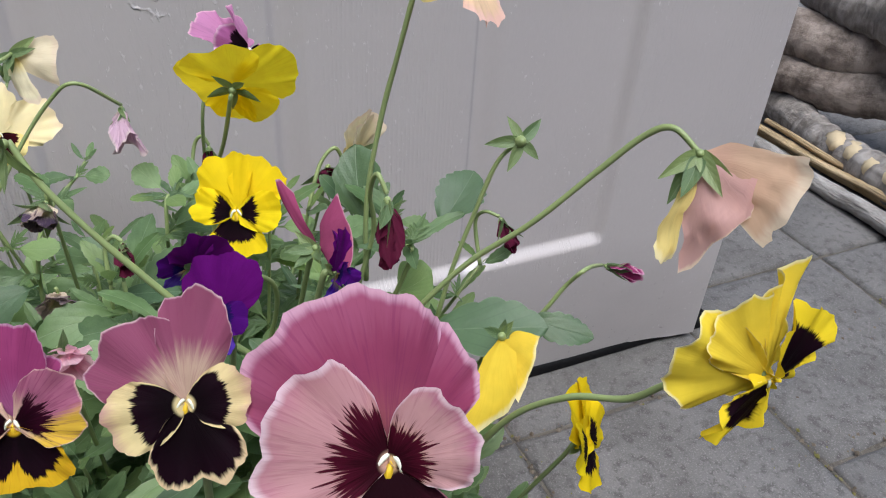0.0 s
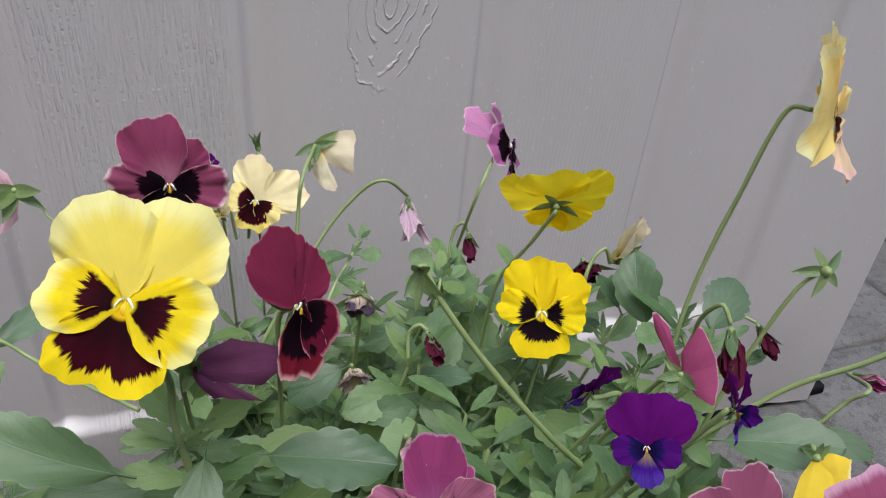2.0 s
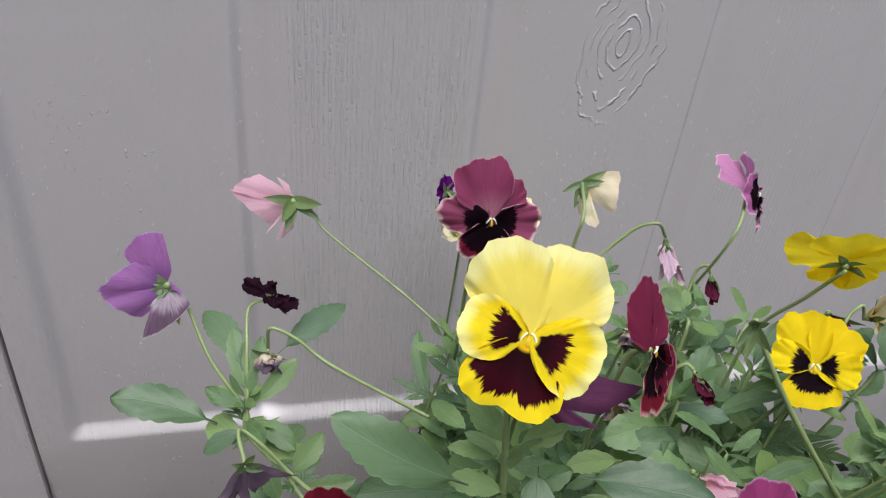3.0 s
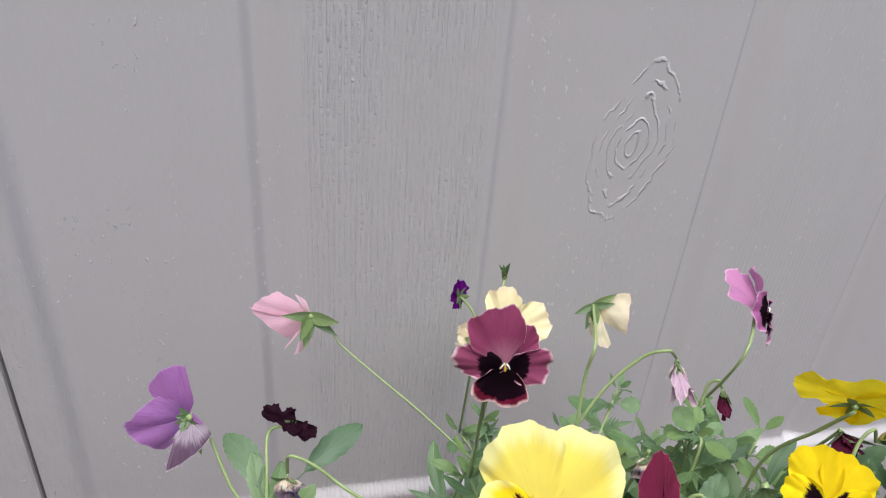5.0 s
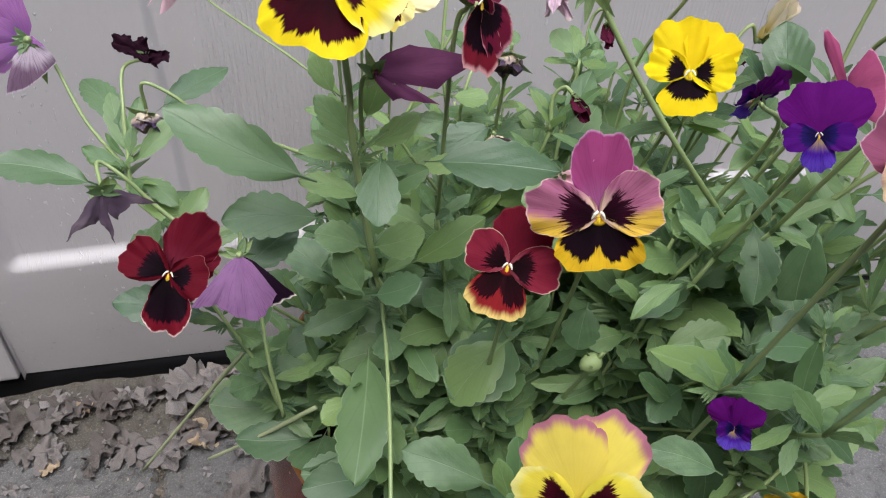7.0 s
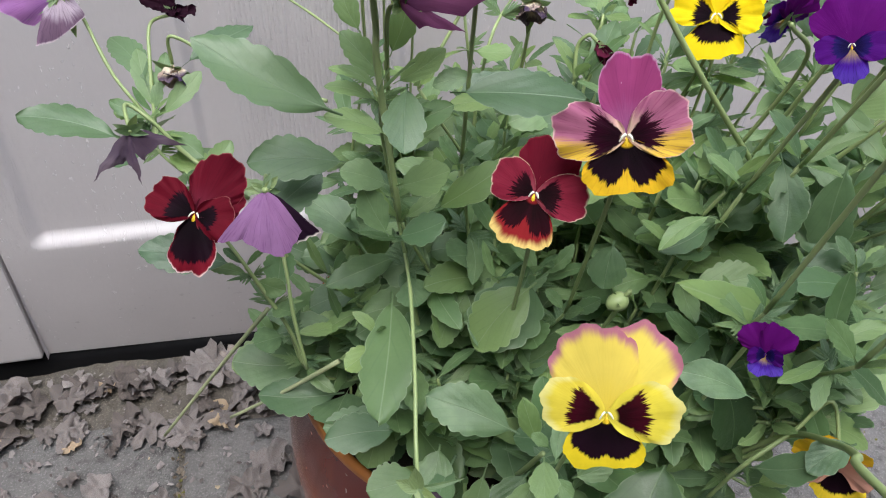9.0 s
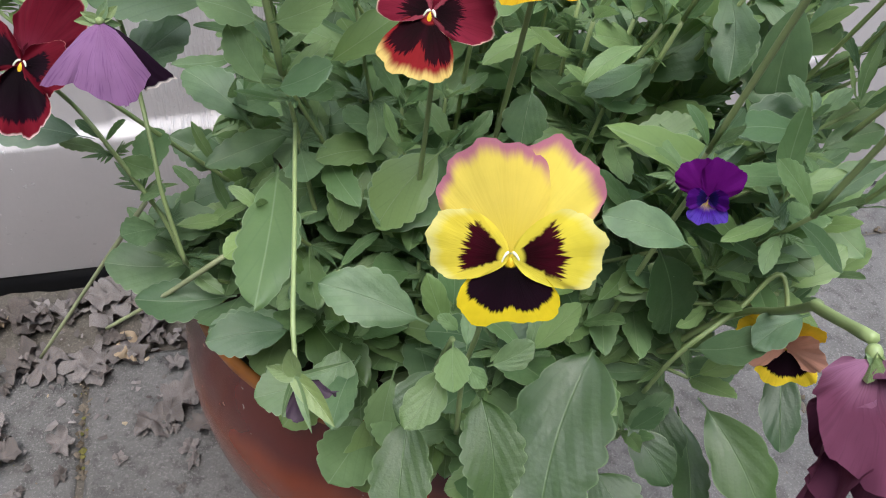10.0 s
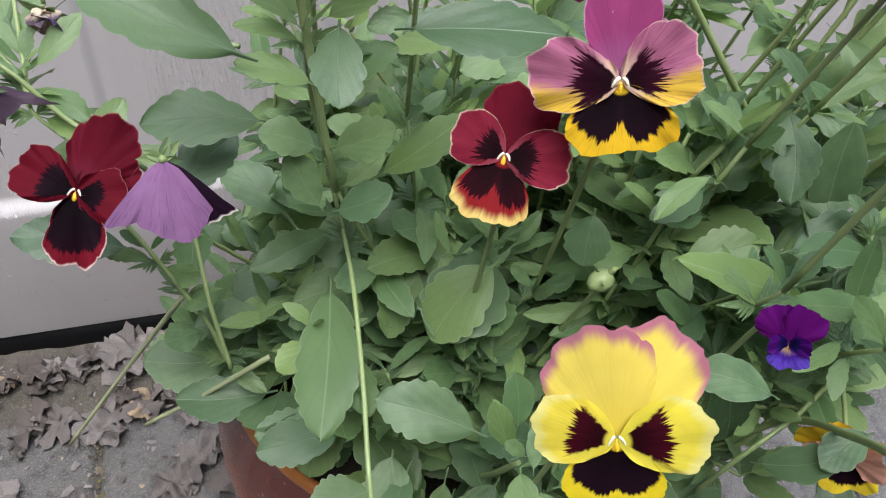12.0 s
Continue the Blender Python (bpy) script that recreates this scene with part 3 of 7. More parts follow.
def flower(name, label, category, place, n, up, size, colours, line, fold=(0.12, 0.12, 0.12), crumple=0.0, eye=True, ruffle=0.05, stem=0.0011,
           back=0.10, sepals=0.26, spread=-0.16, scale=(1, 1, 1), shape=None, notch=0.10, point=0.0, egg=0.22, lobes=1.4, lean=None, sepal_rows=None):
    """A pansy or viola: face at place towards n. fold: how far the upper, side and lower petals close towards n (0 flat, 1.4 shut).
    line: the stalk's points from its foot to the last one before the neck. shape: petals of its own, as (name, turn, length, width, fold),
    and for a wilted, folded one also the tilt and sag of its hem. lean: the side towards which the sepals hang, and their spread.
    sepal_rows: sepals of their own turn, length, width and tilt."""
    global flower_count
    flower_count += 1
    seed = flower_count * 11
    m = basis(place, n, up)
    if line[0][2] == 0.285 and place[2] > 0.42:
        # the stalk springs from the top of a leafy shoot
        fx, fy, _ = line[0]
        end = Vector(line[-1])
        low = Vector((end.x * 0.88 + fx * 0.12, end.y + 0.026, end.z - (0.075 if place[0] > 0.02 and place[1] > 0.17 else 0.115))) if len(line) == 3 else Vector(line[1])
        if low.z > 0.545:
            low = low * 0.8 + Vector((fx, fy, 0.285)) * 0.2
        plant = min(range(6), key=lambda q: (PLANT_FEET[q][0] - fx) ** 2 + (PLANT_FEET[q][1] - fy) ** 2)
        foot = Vector((fx, fy, 0.262))
        bow = Vector((leaf_rnd.uniform(-0.022, 0.022), leaf_rnd.uniform(0.0, 0.03), leaf_rnd.uniform(-0.01, 0.01)))
        if place[1] < 0.17 and place[0] > 0.0:
            bow += Vector((0.05, 0.02, -0.03))
        leafy_shoot(PLANTS[plant], [foot, (low + foot) * 0.5 + bow, low], 4, leaf_rnd.uniform(0.040, 0.058), 3, 0.6)
        line = [low, end] if len(line) == 3 else [low] + list(line[1:] if low.z < line[1][2] - 0.005 else line[2:])
    thing = root(name, Vector(line[0]), label, category, "pansies in the pot")
    row = {"upper_petal": 0, "side_petal": 1, "lower_petal": 2}
    if shape:
        layer = {"upper_petal": -0.035, "side_petal": 0.010, "lower_petal": -0.004}
        todo = [(nm, a, ln, wd, 0.012 * i if hem else layer[nm] + 0.006 * i, fd, *hem) for i, (nm, a, ln, wd, fd, *hem) in enumerate(shape)]
    else:
        todo = [(nm, a, ln * scale[row[nm]], wd * scale[row[nm]], lift, fold[row[nm]]) for nm, a, ln, wd, lift in OPEN_FACE]
    for i, (nm, ang, ln, wd, lift, fd, *hem) in enumerate(todo):
        if len(hem) == 2:
            v, f, uv = fan_data(ln * size, wd * size, seed + i, hem[0], hem[1], crumple)
        else:
            v, f, uv = petal_data(ln * size, wd * size, seed + i, curl=0.05 - 0.12 * (fd < 0.25), ruffle=ruffle, notch=notch * (nm == "lower_petal"), crumple=crumple,
                                  roll=0.5 * max(0.0, fd - 0.4), point=point, egg=egg, lobes=lobes)
        if 90 < ang % 360 < 270:
            uv["petal"] = [(-a, b) for a, b in uv["petal"]]
        t = m @ Matrix.Translation((0, 0, lift * size)) @ Matrix.Rotation(radians(ang - 90), 4, "Z") @ Matrix.Rotation(fd, 4, "X")
        hang(nm, mesh_of(nm, v, f, colours[nm.split("_")[0]], uv), thing, t)
    if eye:
        k = size
        # two white beards and the yellow throat
        pts = [m @ Vector((0, k * b, k * c)) for b, c in ((0.012, 0.008), (-0.012, 0.018), (-0.034, 0.018), (-0.052, 0.006))]
        v, f = tube(spline(pts, 3), 0.013 * k, 0.024 * k, 8, 0.2)
        throat = hang("throat", mesh_of("throat", v, f, yellow_eye), thing, None, "yellow throat")
        for sx in (-1, 1):
            pts = [m @ Vector((sx * k * a, k * b, k * c)) for a, b, c in ((0.014, 0.030, 0.022), (0.028, 0.018, 0.036), (0.042, -0.004, 0.034), (0.054, -0.030, 0.022))]
            v, f = tube(spline(pts, 3), 0.012 * k, 0.007 * k, 6, 0.45)
            hang("beard", mesh_of("beard", v, f, white_beard), throat, None, "white beard of the throat")
    b = back * size
    calyx_parts(thing, m, size, spread, b * 0.6, sepals, 0.0, lean, sepal_rows)
    neck = m @ Vector((0, 0, -b - 0.02 * size))
    stalk("stem", spline([*line, neck], 8), stem * 1.1, stem, stem_green, thing)
    return thing


def pod(name, label, place, n, up, size, line, spread=1.25, stem=0.0011, ball=0.0, sepals=0.5, sepal_rows=None):
    """A spent flower: five sepals round a green seed pod."""
    m = basis(place, n, up)
    thing = root(name, Vector(line[0]), label, "seed pod", "pansies in the pot")
    calyx_parts(thing, m, size, spread, 0.0, sepals, ball or 0.09 * size, None, sepal_rows)
    stalk("stem", spline([*line, m @ Vector((0, 0, -0.06 * size))], 8), stem * 1.25, stem, stem_green, thing)
    return thing


def leaf_data(width, teeth, droop, fold, seed, blunt=0.5, nu=44, nv=4, neck=0.12):
    """A leaf of length 1 along +y, upper side to +z: rounded teeth, folded a little on its midrib, drooping towards the tip,
    narrowed to a short stalk. blunt: how far towards the tip it is widest."""
    rnd = random.Random(seed)
    verts, faces, uv, uvr = [], [], [], []
    ph = rnd.uniform(0, 6)
    bend = rnd.uniform(-0.07, 0.07)
    wave = rnd.uniform(0.012, 0.035)
    twist = rnd.uniform(-0.25, 0.25)
    peak = 0.80 + 0.55 * blunt
    for i in range(nu + 1):
        t = i / nu
        s = max(0.0, (t - neck) / (1 - neck))
        prof = math.sin(math.pi * s ** peak) ** (0.72 - 0.16 * blunt) * (1 - 0.10 * (1 - s)) if s > 0 else 0.0
        prof = max(prof, 0.05 if t < 0.35 else 0.0)
        for j in range(-nv, nv + 1):
            u = j / nv
            q = teeth * (0.25 + 0.75 * s) * s + (0.35 if j > 0 else 0.0)
            tooth = 1 - 0.15 * (1 - abs(math.sin(math.pi * q)) ** 0.8) * smooth01((s - 0.10) / 0.15) * smooth01((1.0 - s) / 0.06)
            x = width / 2 * prof * u * (tooth if abs(j) == nv else 0.985)
            rib = 0.0018 * math.sin(2 * math.pi * 4.0 * (t - 2.7 * abs(x))) * math.sin(math.pi * abs(u))
            z = fold * abs(x) - 0.45 * fold * abs(x) * abs(u) - droop * t * t + wave * math.sin(6 * t + ph + 2 * (j > 0)) * abs(u) ** 2 + rib * (s > 0) + twist * x * t
            verts.append(Vector((x + bend * math.sin(math.pi * t), t * (1 - 0.16 * droop * t), z)))
            uv.append((x, t))
            uvr.append((abs(u), t))
    row = 2 * nv + 1
    for i in range(nu):
        for j in range(2 * nv):
            a = i * row + j
            faces.append((a, a + 1, a + row + 1, a + row))
    return verts, faces, {"leaf": uv, "rim": uvr}


def stipule_data(seed, pairs=3):
    """A leafy stipule of length 1 along +y: a narrow blade with finger-like lobes on both sides."""
    rnd = random.Random(seed)
    verts, faces, uv, uvr = [], [], [], []

    def blade(foot, way, length, width):
        n, s = 7, len(verts)
        side = Vector((way.y, -way.x, 0))
        for i in range(n + 1):
            t = i / n
            w = width / 2 * max(0.05, math.sin(math.pi * (0.12 + 0.88 * t) ** 1.1) ** 0.8)
            c = foot + way * length * t + Vector((0, 0, -0.18 * length * t * t))
            for u in (-1, 0, 1):
                verts.append(c + side * w * u + Vector((0, 0, 0.3 * w * abs(u))))
                uv.append((w * u, t))
                uvr.append((abs(u), t))
        for i in range(n):
            for j in range(2):
                a = s + i * 3 + j
                faces.append((a, a + 1, a + 4, a + 3))

    blade(Vector((0, 0, 0)), Vector((0, 1, 0)), 1.0, 0.17)
    for k in range(pairs):
        y = 0.06 + 0.42 * k / pairs
        for sx in (-1, 1):
            a = rnd.uniform(0.55, 0.85)
            blade(Vector((0, y + rnd.uniform(-0.03, 0.03), 0)), Vector((sx * math.sin(a), math.cos(a), 0)), rnd.uniform(0.42, 0.58) * (1 - 0.15 * k), 0.085)
    return verts, faces, {"leaf": uv, "rim": uvr}


def leaf_pose(base, tip, normal, droop):
    y = Vector(tip) - Vector(base)
    ln = y.length
    y.normalize()
    z = Vector(normal)
    z = (z - y * z.dot(y)).normalized()
    x = y.cross(z)
    # the droop leaves the tip below the axis: tilt the axis up by as much
    m = Matrix((x, y, z)).transposed().to_4x4() @ Matrix.Rotation(math.atan(droop), 4, "X")
    return Matrix.Translation(Vector(base)) @ m @ Matrix.Scale(ln, 4)


leaf_count = [100]


def big_leaf(plant, base, tip, normal, width, droop=0.12, teeth=6, fold=0.18, mat=None, blunt=0.5, neck=0.12):
    """One leaf of its own shape, from base to tip."""
    leaf_count[0] += 1
    ln = (Vector(tip) - Vector(base)).length
    v, f, uv = leaf_data(width / ln, teeth, droop, fold, leaf_count[0], blunt, neck=neck)
    return hang("leaf", mesh_of("leaf", v, f, mat or leaf_green, uv), plant, leaf_pose(base, tip, normal, droop))


# ---- large structure ----
GROOVES = (-0.230, -0.027, 0.178, 0.384)
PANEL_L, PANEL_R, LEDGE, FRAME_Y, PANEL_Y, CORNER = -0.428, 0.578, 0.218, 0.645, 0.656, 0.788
POT_X, POT_Y, RIM_Z = -0.009, 0.354, 0.303


def wall_foot(x):
    """The door's lower edge, which hangs a little lower to the east."""
    return 0.048 - 0.030 * (x + 0.46)


def painted_wall():
    """Grey satin paint on embossed boards: broken upright grain, flecks, one large knot with its rings; level grain on the foot rail."""
    k = Nodes("grey_paint", 0.42)
    p = k.coords()
    x, y, z = k.split(p)
    # the knot: pointed rings stretched upright, broken here and there
    kx, kz = k.math("SUBTRACT", x, 0.088), k.math("SUBTRACT", z, 0.636)
    kx = k.math("ADD", kx, k.math("MULTIPLY", kz, -0.16))
    rx = k.math("POWER", k.math("ABSOLUTE", k.math("MULTIPLY", kx, 1.95)), 1.55)
    rz = k.math("POWER", k.math("ABSOLUTE", k.math("MULTIPLY", kz, 0.95)), 1.55)
    rr = k.math("POWER", k.math("ADD", rx, rz), 0.645)
    rr = k.math("ADD", rr, k.math("MULTIPLY", k.math("SUBTRACT", k.noise(p, 26.0, 4, 0.6), 0.5), 0.040))
    near = k.ramp(rr, 0.070, 0.088, 1.0, 0.0)
    ring = k.math("FRACT", k.math("MULTIPLY", rr, 62.0))
    gaps = k.ramp(k.noise(p, 60.0, 4), 0.41, 0.56)
    ring = k.math("MULTIPLY", k.math("MULTIPLY", k.ramp(k.math("ABSOLUTE", k.math("SUBTRACT", ring, 0.5)), 0.02, 0.17, 1.0, 0.0), near), gaps)
    # broken upright grain, dense on the board west of the knot, sparse elsewhere
    pull = k.math("MULTIPLY", k.math("MULTIPLY", kx, k.ramp(rr, 0.02, 0.20, 1.0, 0.0)), 0.5)
    wob = k.noise(k.scaled(p, (9.0, 1.0, 2.2)), 1.0, 2)
    gx = k.math("ADD", k.math("SUBTRACT", x, pull), k.math("MULTIPLY", k.math("SUBTRACT", wob, 0.5), 0.010))
    grain = k.noise(k.join(k.math("MULTIPLY", gx, 390.0), y, k.math("MULTIPLY", z, 60.0)), 1.0, 3, 0.6)
    lines = k.ramp(grain, 0.53, 0.63)
    # fine straight ridges, beaded and broken
    fx = k.math("ADD", k.math("MULTIPLY", gx, 215.0), k.math("MULTIPLY", k.noise(k.scaled(p, (60.0, 0.0, 5.0)), 1.0, 2), 1.3))
    bead = k.noise(k.join(k.math("MULTIPLY", k.math("FLOOR", fx), 7.3), y, k.math("MULTIPLY", z, 130.0)), 1.0, 3, 0.65)
    ridge = k.math("MULTIPLY", k.ramp(k.math("ABSOLUTE", k.math("SUBTRACT", k.math("FRACT", fx), 0.5)), 0.08, 0.30, 1.0, 0.0), k.ramp(bead, 0.36, 0.62, 0.15, 1.0))
    dense = k.math("MULTIPLY", k.ramp(x, -0.212, -0.185), k.ramp(x, -0.035, -0.055))
    ridged = k.math("MAXIMUM", dense, k.math("MULTIPLY", k.math("MULTIPLY", k.ramp(x, 0.20, 0.24), k.ramp(x, 0.37, 0.33)), 0.4))
    ridge = k.math("MULTIPLY", k.math("MULTIPLY", ridge, ridged), k.ramp(k.noise(k.scaled(p, (10.0, 0.0, 4.0)), 1.0, 3), 0.30, 0.55, 0.35, 1.0))
    patch = k.ramp(k.noise(k.scaled(p, (6.0, 0.0, 2.4)), 1.0, 2), 0.46, 0.66, 0.10, 0.75)
    where = k.math("MAXIMUM", k.math("MULTIPLY", dense, k.ramp(k.noise(k.scaled(p, (14.0, 0.0, 3.0)), 1.0, 2), 0.35, 0.6, 0.45, 1.0)), patch)
    where = k.math("MULTIPLY", where, k.math("SUBTRACT", 1.0, near))
    flecks = k.ramp(k.noise(k.scaled(p, (210.0, 20.0, 120.0)), 1.0, 3, 0.6), 0.62, 0.69)
    flecks = k.math("MULTIPLY", flecks, k.ramp(k.noise(k.scaled(p, (16.0, 0.0, 5.0)), 1.0, 3), 0.48, 0.60))
    flecks = k.math("MULTIPLY", flecks, k.ramp(x, -0.30, -0.27, 2.6, 1.0))
    # level grain on the rail under the panel
    rail = k.ramp(z, 0.212, 0.200)
    level = k.ramp(k.noise(k.join(k.math("MULTIPLY", x, 11.0), y, k.math("MULTIPLY", z, 240.0)), 1.0, 3, 0.6, 0.6), 0.48, 0.62)
    stile = k.math("MULTIPLY", lines, where)
    wood = k.math("ADD", k.math("MULTIPLY", stile, k.math("SUBTRACT", 1.0, rail)), k.math("MULTIPLY", k.math("MULTIPLY", level, rail), 0.14))
    h = k.math("ADD", k.math("MULTIPLY", wood, 0.13), k.math("MULTIPLY", flecks, 0.18))
    h = k.math("ADD", h, k.math("MULTIPLY", k.math("MULTIPLY", ridge, k.math("SUBTRACT", 1.0, rail)), 0.42))
    h = k.math("ADD", h, k.math("MULTIPLY", ring, 0.55))
    # paint: slight clouding, dust and rain splash near the foot, with shade painted in
    cloud = k.noise(p, 3.5, 3)
    c = k.mix(cloud, (0.515, 0.484, 0.489), (0.590, 0.556, 0.560))
    c = k.mix(k.math("MULTIPLY", k.noise(k.scaled(p, (260.0, 20.0, 120.0)), 1.0, 3, 0.6), 0.22), c, (0.40, 0.378, 0.382))
    c = k.mix(k.math("MULTIPLY", wood, 0.07), c, (0.38, 0.358, 0.362))
    # rings, flecks and ridges tinted paler: gloss glints put into the paint colour
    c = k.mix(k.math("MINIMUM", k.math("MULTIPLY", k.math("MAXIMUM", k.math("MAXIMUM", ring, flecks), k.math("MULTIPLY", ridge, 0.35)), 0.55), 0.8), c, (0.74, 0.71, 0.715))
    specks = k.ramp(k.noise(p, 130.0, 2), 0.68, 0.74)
    # low splash dirt, deepened to paint the dimmer light at the wall's foot
    dirt_shade = k.ramp(k.math("ADD", z, k.math("MULTIPLY", k.noise(p, 14.0, 4), 0.12)), 0.06, 0.26, 0.35, 0.0)
    c = k.mix(k.math("MULTIPLY", specks, dirt_shade), c, (0.10, 0.09, 0.08))
    c = k.mix(k.math("MULTIPLY", dirt_shade, 1.0), c, (0.34, 0.322, 0.315))
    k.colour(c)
    k.bsdf.inputs["Roughness"].default_value = 0.27
    k.bump(h, 0.9, 0.0019)
    return k.mat


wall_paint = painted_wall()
black_rubber = plain("black_rubber", (0.007, 0.007, 0.008), 0.6, 0.4, 80, 0.1)
black_rubber.node_tree.nodes["Principled BSDF"].inputs["Specular IOR Level"].default_value = 0.15
unseen_wall_brown = plain("unseen_wall_brown", (0.13, 0.115, 0.095), 0.9, 0.4, 8, 0.2)
seam_dark = plain("seam_dark", (0.05, 0.05, 0.05), 0.8, 0.3)


def wall_depth(x, z):
    """How far the wall's face stands from the plane y = 0; the panel's lower edge rises a little to the east."""
    low = LEDGE + 0.017 * (x + 0.42)
    inside = smooth01((x - PANEL_L) / 0.016) * smooth01((PANEL_R - x) / 0.016) * smooth01((z - low + 0.008) / 0.016)
    g = 0.0
    for gx in GROOVES:
        d = x - gx
        if -0.013 < d <= 0:
            g = max(g, 0.007 * smooth01((d + 0.013) / 0.010))
        elif 0 < d < 0.026:
            g = max(g, 0.007 * (1 - smooth01(d / 0.026)))
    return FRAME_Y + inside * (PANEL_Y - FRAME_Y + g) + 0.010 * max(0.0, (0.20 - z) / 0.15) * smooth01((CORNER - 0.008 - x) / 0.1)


def build_wall():
    xs = set(np.linspace(PANEL_L - 0.01, PANEL_L + 0.03, 11)) | set(np.linspace(PANEL_R - 0.03, PANEL_R + 0.01, 11)) | {-0.458, CORNER - 0.006, 0.66, 0.72}
    xs |= set(np.linspace(-0.45, 0.79, 22))
    for gx in GROOVES:
        xs |= set(gx + d for d in (-0.014, -0.013, -0.0115, -0.010, -0.0085, -0.007, -0.0055, -0.004, -0.003, 0, 0.002, 0.005, 0.009, 0.013, 0.017, 0.021, 0.026))
    xs = sorted(round(float(v), 4) for v in xs)
    zs = sorted(set([0.0, 0.08, 0.14, 0.19] + [round(float(v), 4) for v in np.linspace(LEDGE - 0.012, LEDGE + 0.014, 12)] + [0.25, 0.4, 0.7, 1.1, 1.6, 2.1]))
    verts, faces = [], []
    for z in zs:
        for x in xs:
            zz = wall_foot(x) if z == 0.0 else z + 0.017 * (x + 0.42) * max(0.0, 1 - abs(z - LEDGE) / 0.12)
            verts.append((x, wall_depth(x, zz), zz))
    nx = len(xs)
    for i in range(len(zs) - 1):
        for j in range(nx - 1):
            a = i * nx + j
            faces.append((a, a + 1, a + nx + 1, a + nx))
    # rounded east corner, back and reveals
    def strip(points_lo, points_hi):
        s = len(verts)
        verts.extend(points_lo + points_hi)
        n = len(points_lo)
        for j in range(n - 1):
            faces.append((s + j, s + j + 1, s + n + j + 1, s + n + j))
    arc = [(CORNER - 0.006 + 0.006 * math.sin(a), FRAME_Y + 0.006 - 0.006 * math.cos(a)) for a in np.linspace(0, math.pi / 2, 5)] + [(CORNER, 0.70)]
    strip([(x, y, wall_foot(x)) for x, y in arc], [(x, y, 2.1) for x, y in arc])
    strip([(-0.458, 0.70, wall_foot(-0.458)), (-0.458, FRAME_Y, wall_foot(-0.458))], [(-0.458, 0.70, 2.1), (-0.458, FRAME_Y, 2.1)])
    low = list(np.linspace(CORNER, -0.458, 30))
    strip([(x, wall_depth(x, wall_foot(x)), wall_foot(x)) for x in low], [(x, 0.70, wall_foot(x)) for x in low])
    strip([(CORNER, 0.70, wall_foot(CORNER)), (-0.458, 0.70, wall_foot(-0.458))], [(CORNER, 0.70, 2.1), (-0.458, 0.70, 2.1)])
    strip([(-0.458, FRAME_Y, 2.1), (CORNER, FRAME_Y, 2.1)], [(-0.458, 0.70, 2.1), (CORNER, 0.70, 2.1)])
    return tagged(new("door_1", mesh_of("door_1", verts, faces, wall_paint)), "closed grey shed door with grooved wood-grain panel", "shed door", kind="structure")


def box(bm, lo, hi, bevel=0.0):
    """A box with rounded edges in a bmesh of its own."""
    made = bmesh.ops.create_cube(bm, size=1.0)
    for v in made["verts"]:
        v.co = Vector([lo[i] + (v.co[i] + 0.5) * (hi[i] - lo[i]) for i in range(3)])
    if bevel:
        bmesh.ops.bevel(bm, geom=list({e for v in made["verts"] for e in v.link_edges}), offset=bevel, segments=2, affect="EDGES", profile=0.6)
    return bm


def boxed(name, lo, hi, mat, label="", category="", bevel=0.003, kind="structure"):
    return tagged(part(name, box(bmesh.new(), lo, hi, bevel), mat, None, smooth=False), label, category, kind=kind)


build_wall()
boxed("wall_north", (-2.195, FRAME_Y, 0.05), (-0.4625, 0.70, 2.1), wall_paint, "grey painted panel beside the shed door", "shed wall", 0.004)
boxed("wall_behind", (-2.6, 0.704, 0.0), (0.794, 0.74, 2.1), seam_dark, "dark inner face behind the shed panels", "shed wall", 0.002)
boxed("wall_east", (0.756, 0.744, 0.02), (0.798, 3.2, 2.1), wall_paint, "grey painted side wall of the shed", "shed wall", 0.004)
# three walls added out of view to block low sky light and darken reflections
boxed("unseen_wall_south", (-4.2, -2.1, 0.0), (4.2, -1.9, 3.3), unseen_wall_brown, "plain dull brown unseen wall added to block low light", "yard wall", 0.01)
boxed("unseen_wall_west", (-2.15, -1.895, 0.0), (-1.95, 0.64, 3.3), unseen_wall_brown, "plain dull brown unseen wall added to block low light", "yard wall", 0.01)
boxed("unseen_wall_east", (4.2, -2.1, 0.0), (4.4, 4.0, 2.4), unseen_wall_brown, "plain dull brown unseen wall added to block low light", "yard wall", 0.01)
boxed("roof", (-2.7, 0.60, 2.104), (0.86, 3.3, 2.16), seam_dark, "dark flat roof of the shed", "shed roof", 0.01)


def rubber_strip():
    """The black weather strip under the door, a rounded lip along the ground."""
    prof = [(0.700, 0.0), (0.660, 0.0), (0.656, 0.003), (0.655, 0.012), (0.656, 0.030), (0.658, 0.0475), (0.700, 0.0475)]
    xs = np.linspace(-2.6, 0.835, 40)
    verts, faces = [], []
    n = len(prof)
    for x in xs:
        s = max(0.35, min(1.0, wall_foot(x) / 0.048))
        wave = 0.0015 * math.sin(x * 9)
        verts += [(x, y + wave, z * s) for y, z in prof]
    for i in range(len(xs) - 1):
        for j in range(n):
            a, b = i * n + j, i * n + (j + 1) % n
            faces.append((a, b, b + n, a + n))
    faces += [tuple(range(n)), tuple(range((len(xs) - 1) * n, len(xs) * n))[::-1]]
    tagged(new("trim", mesh_of("trim", verts, faces, black_rubber)), "black rubber weather strip under the shed door", "weather strip", kind="structure")


rubber_strip()


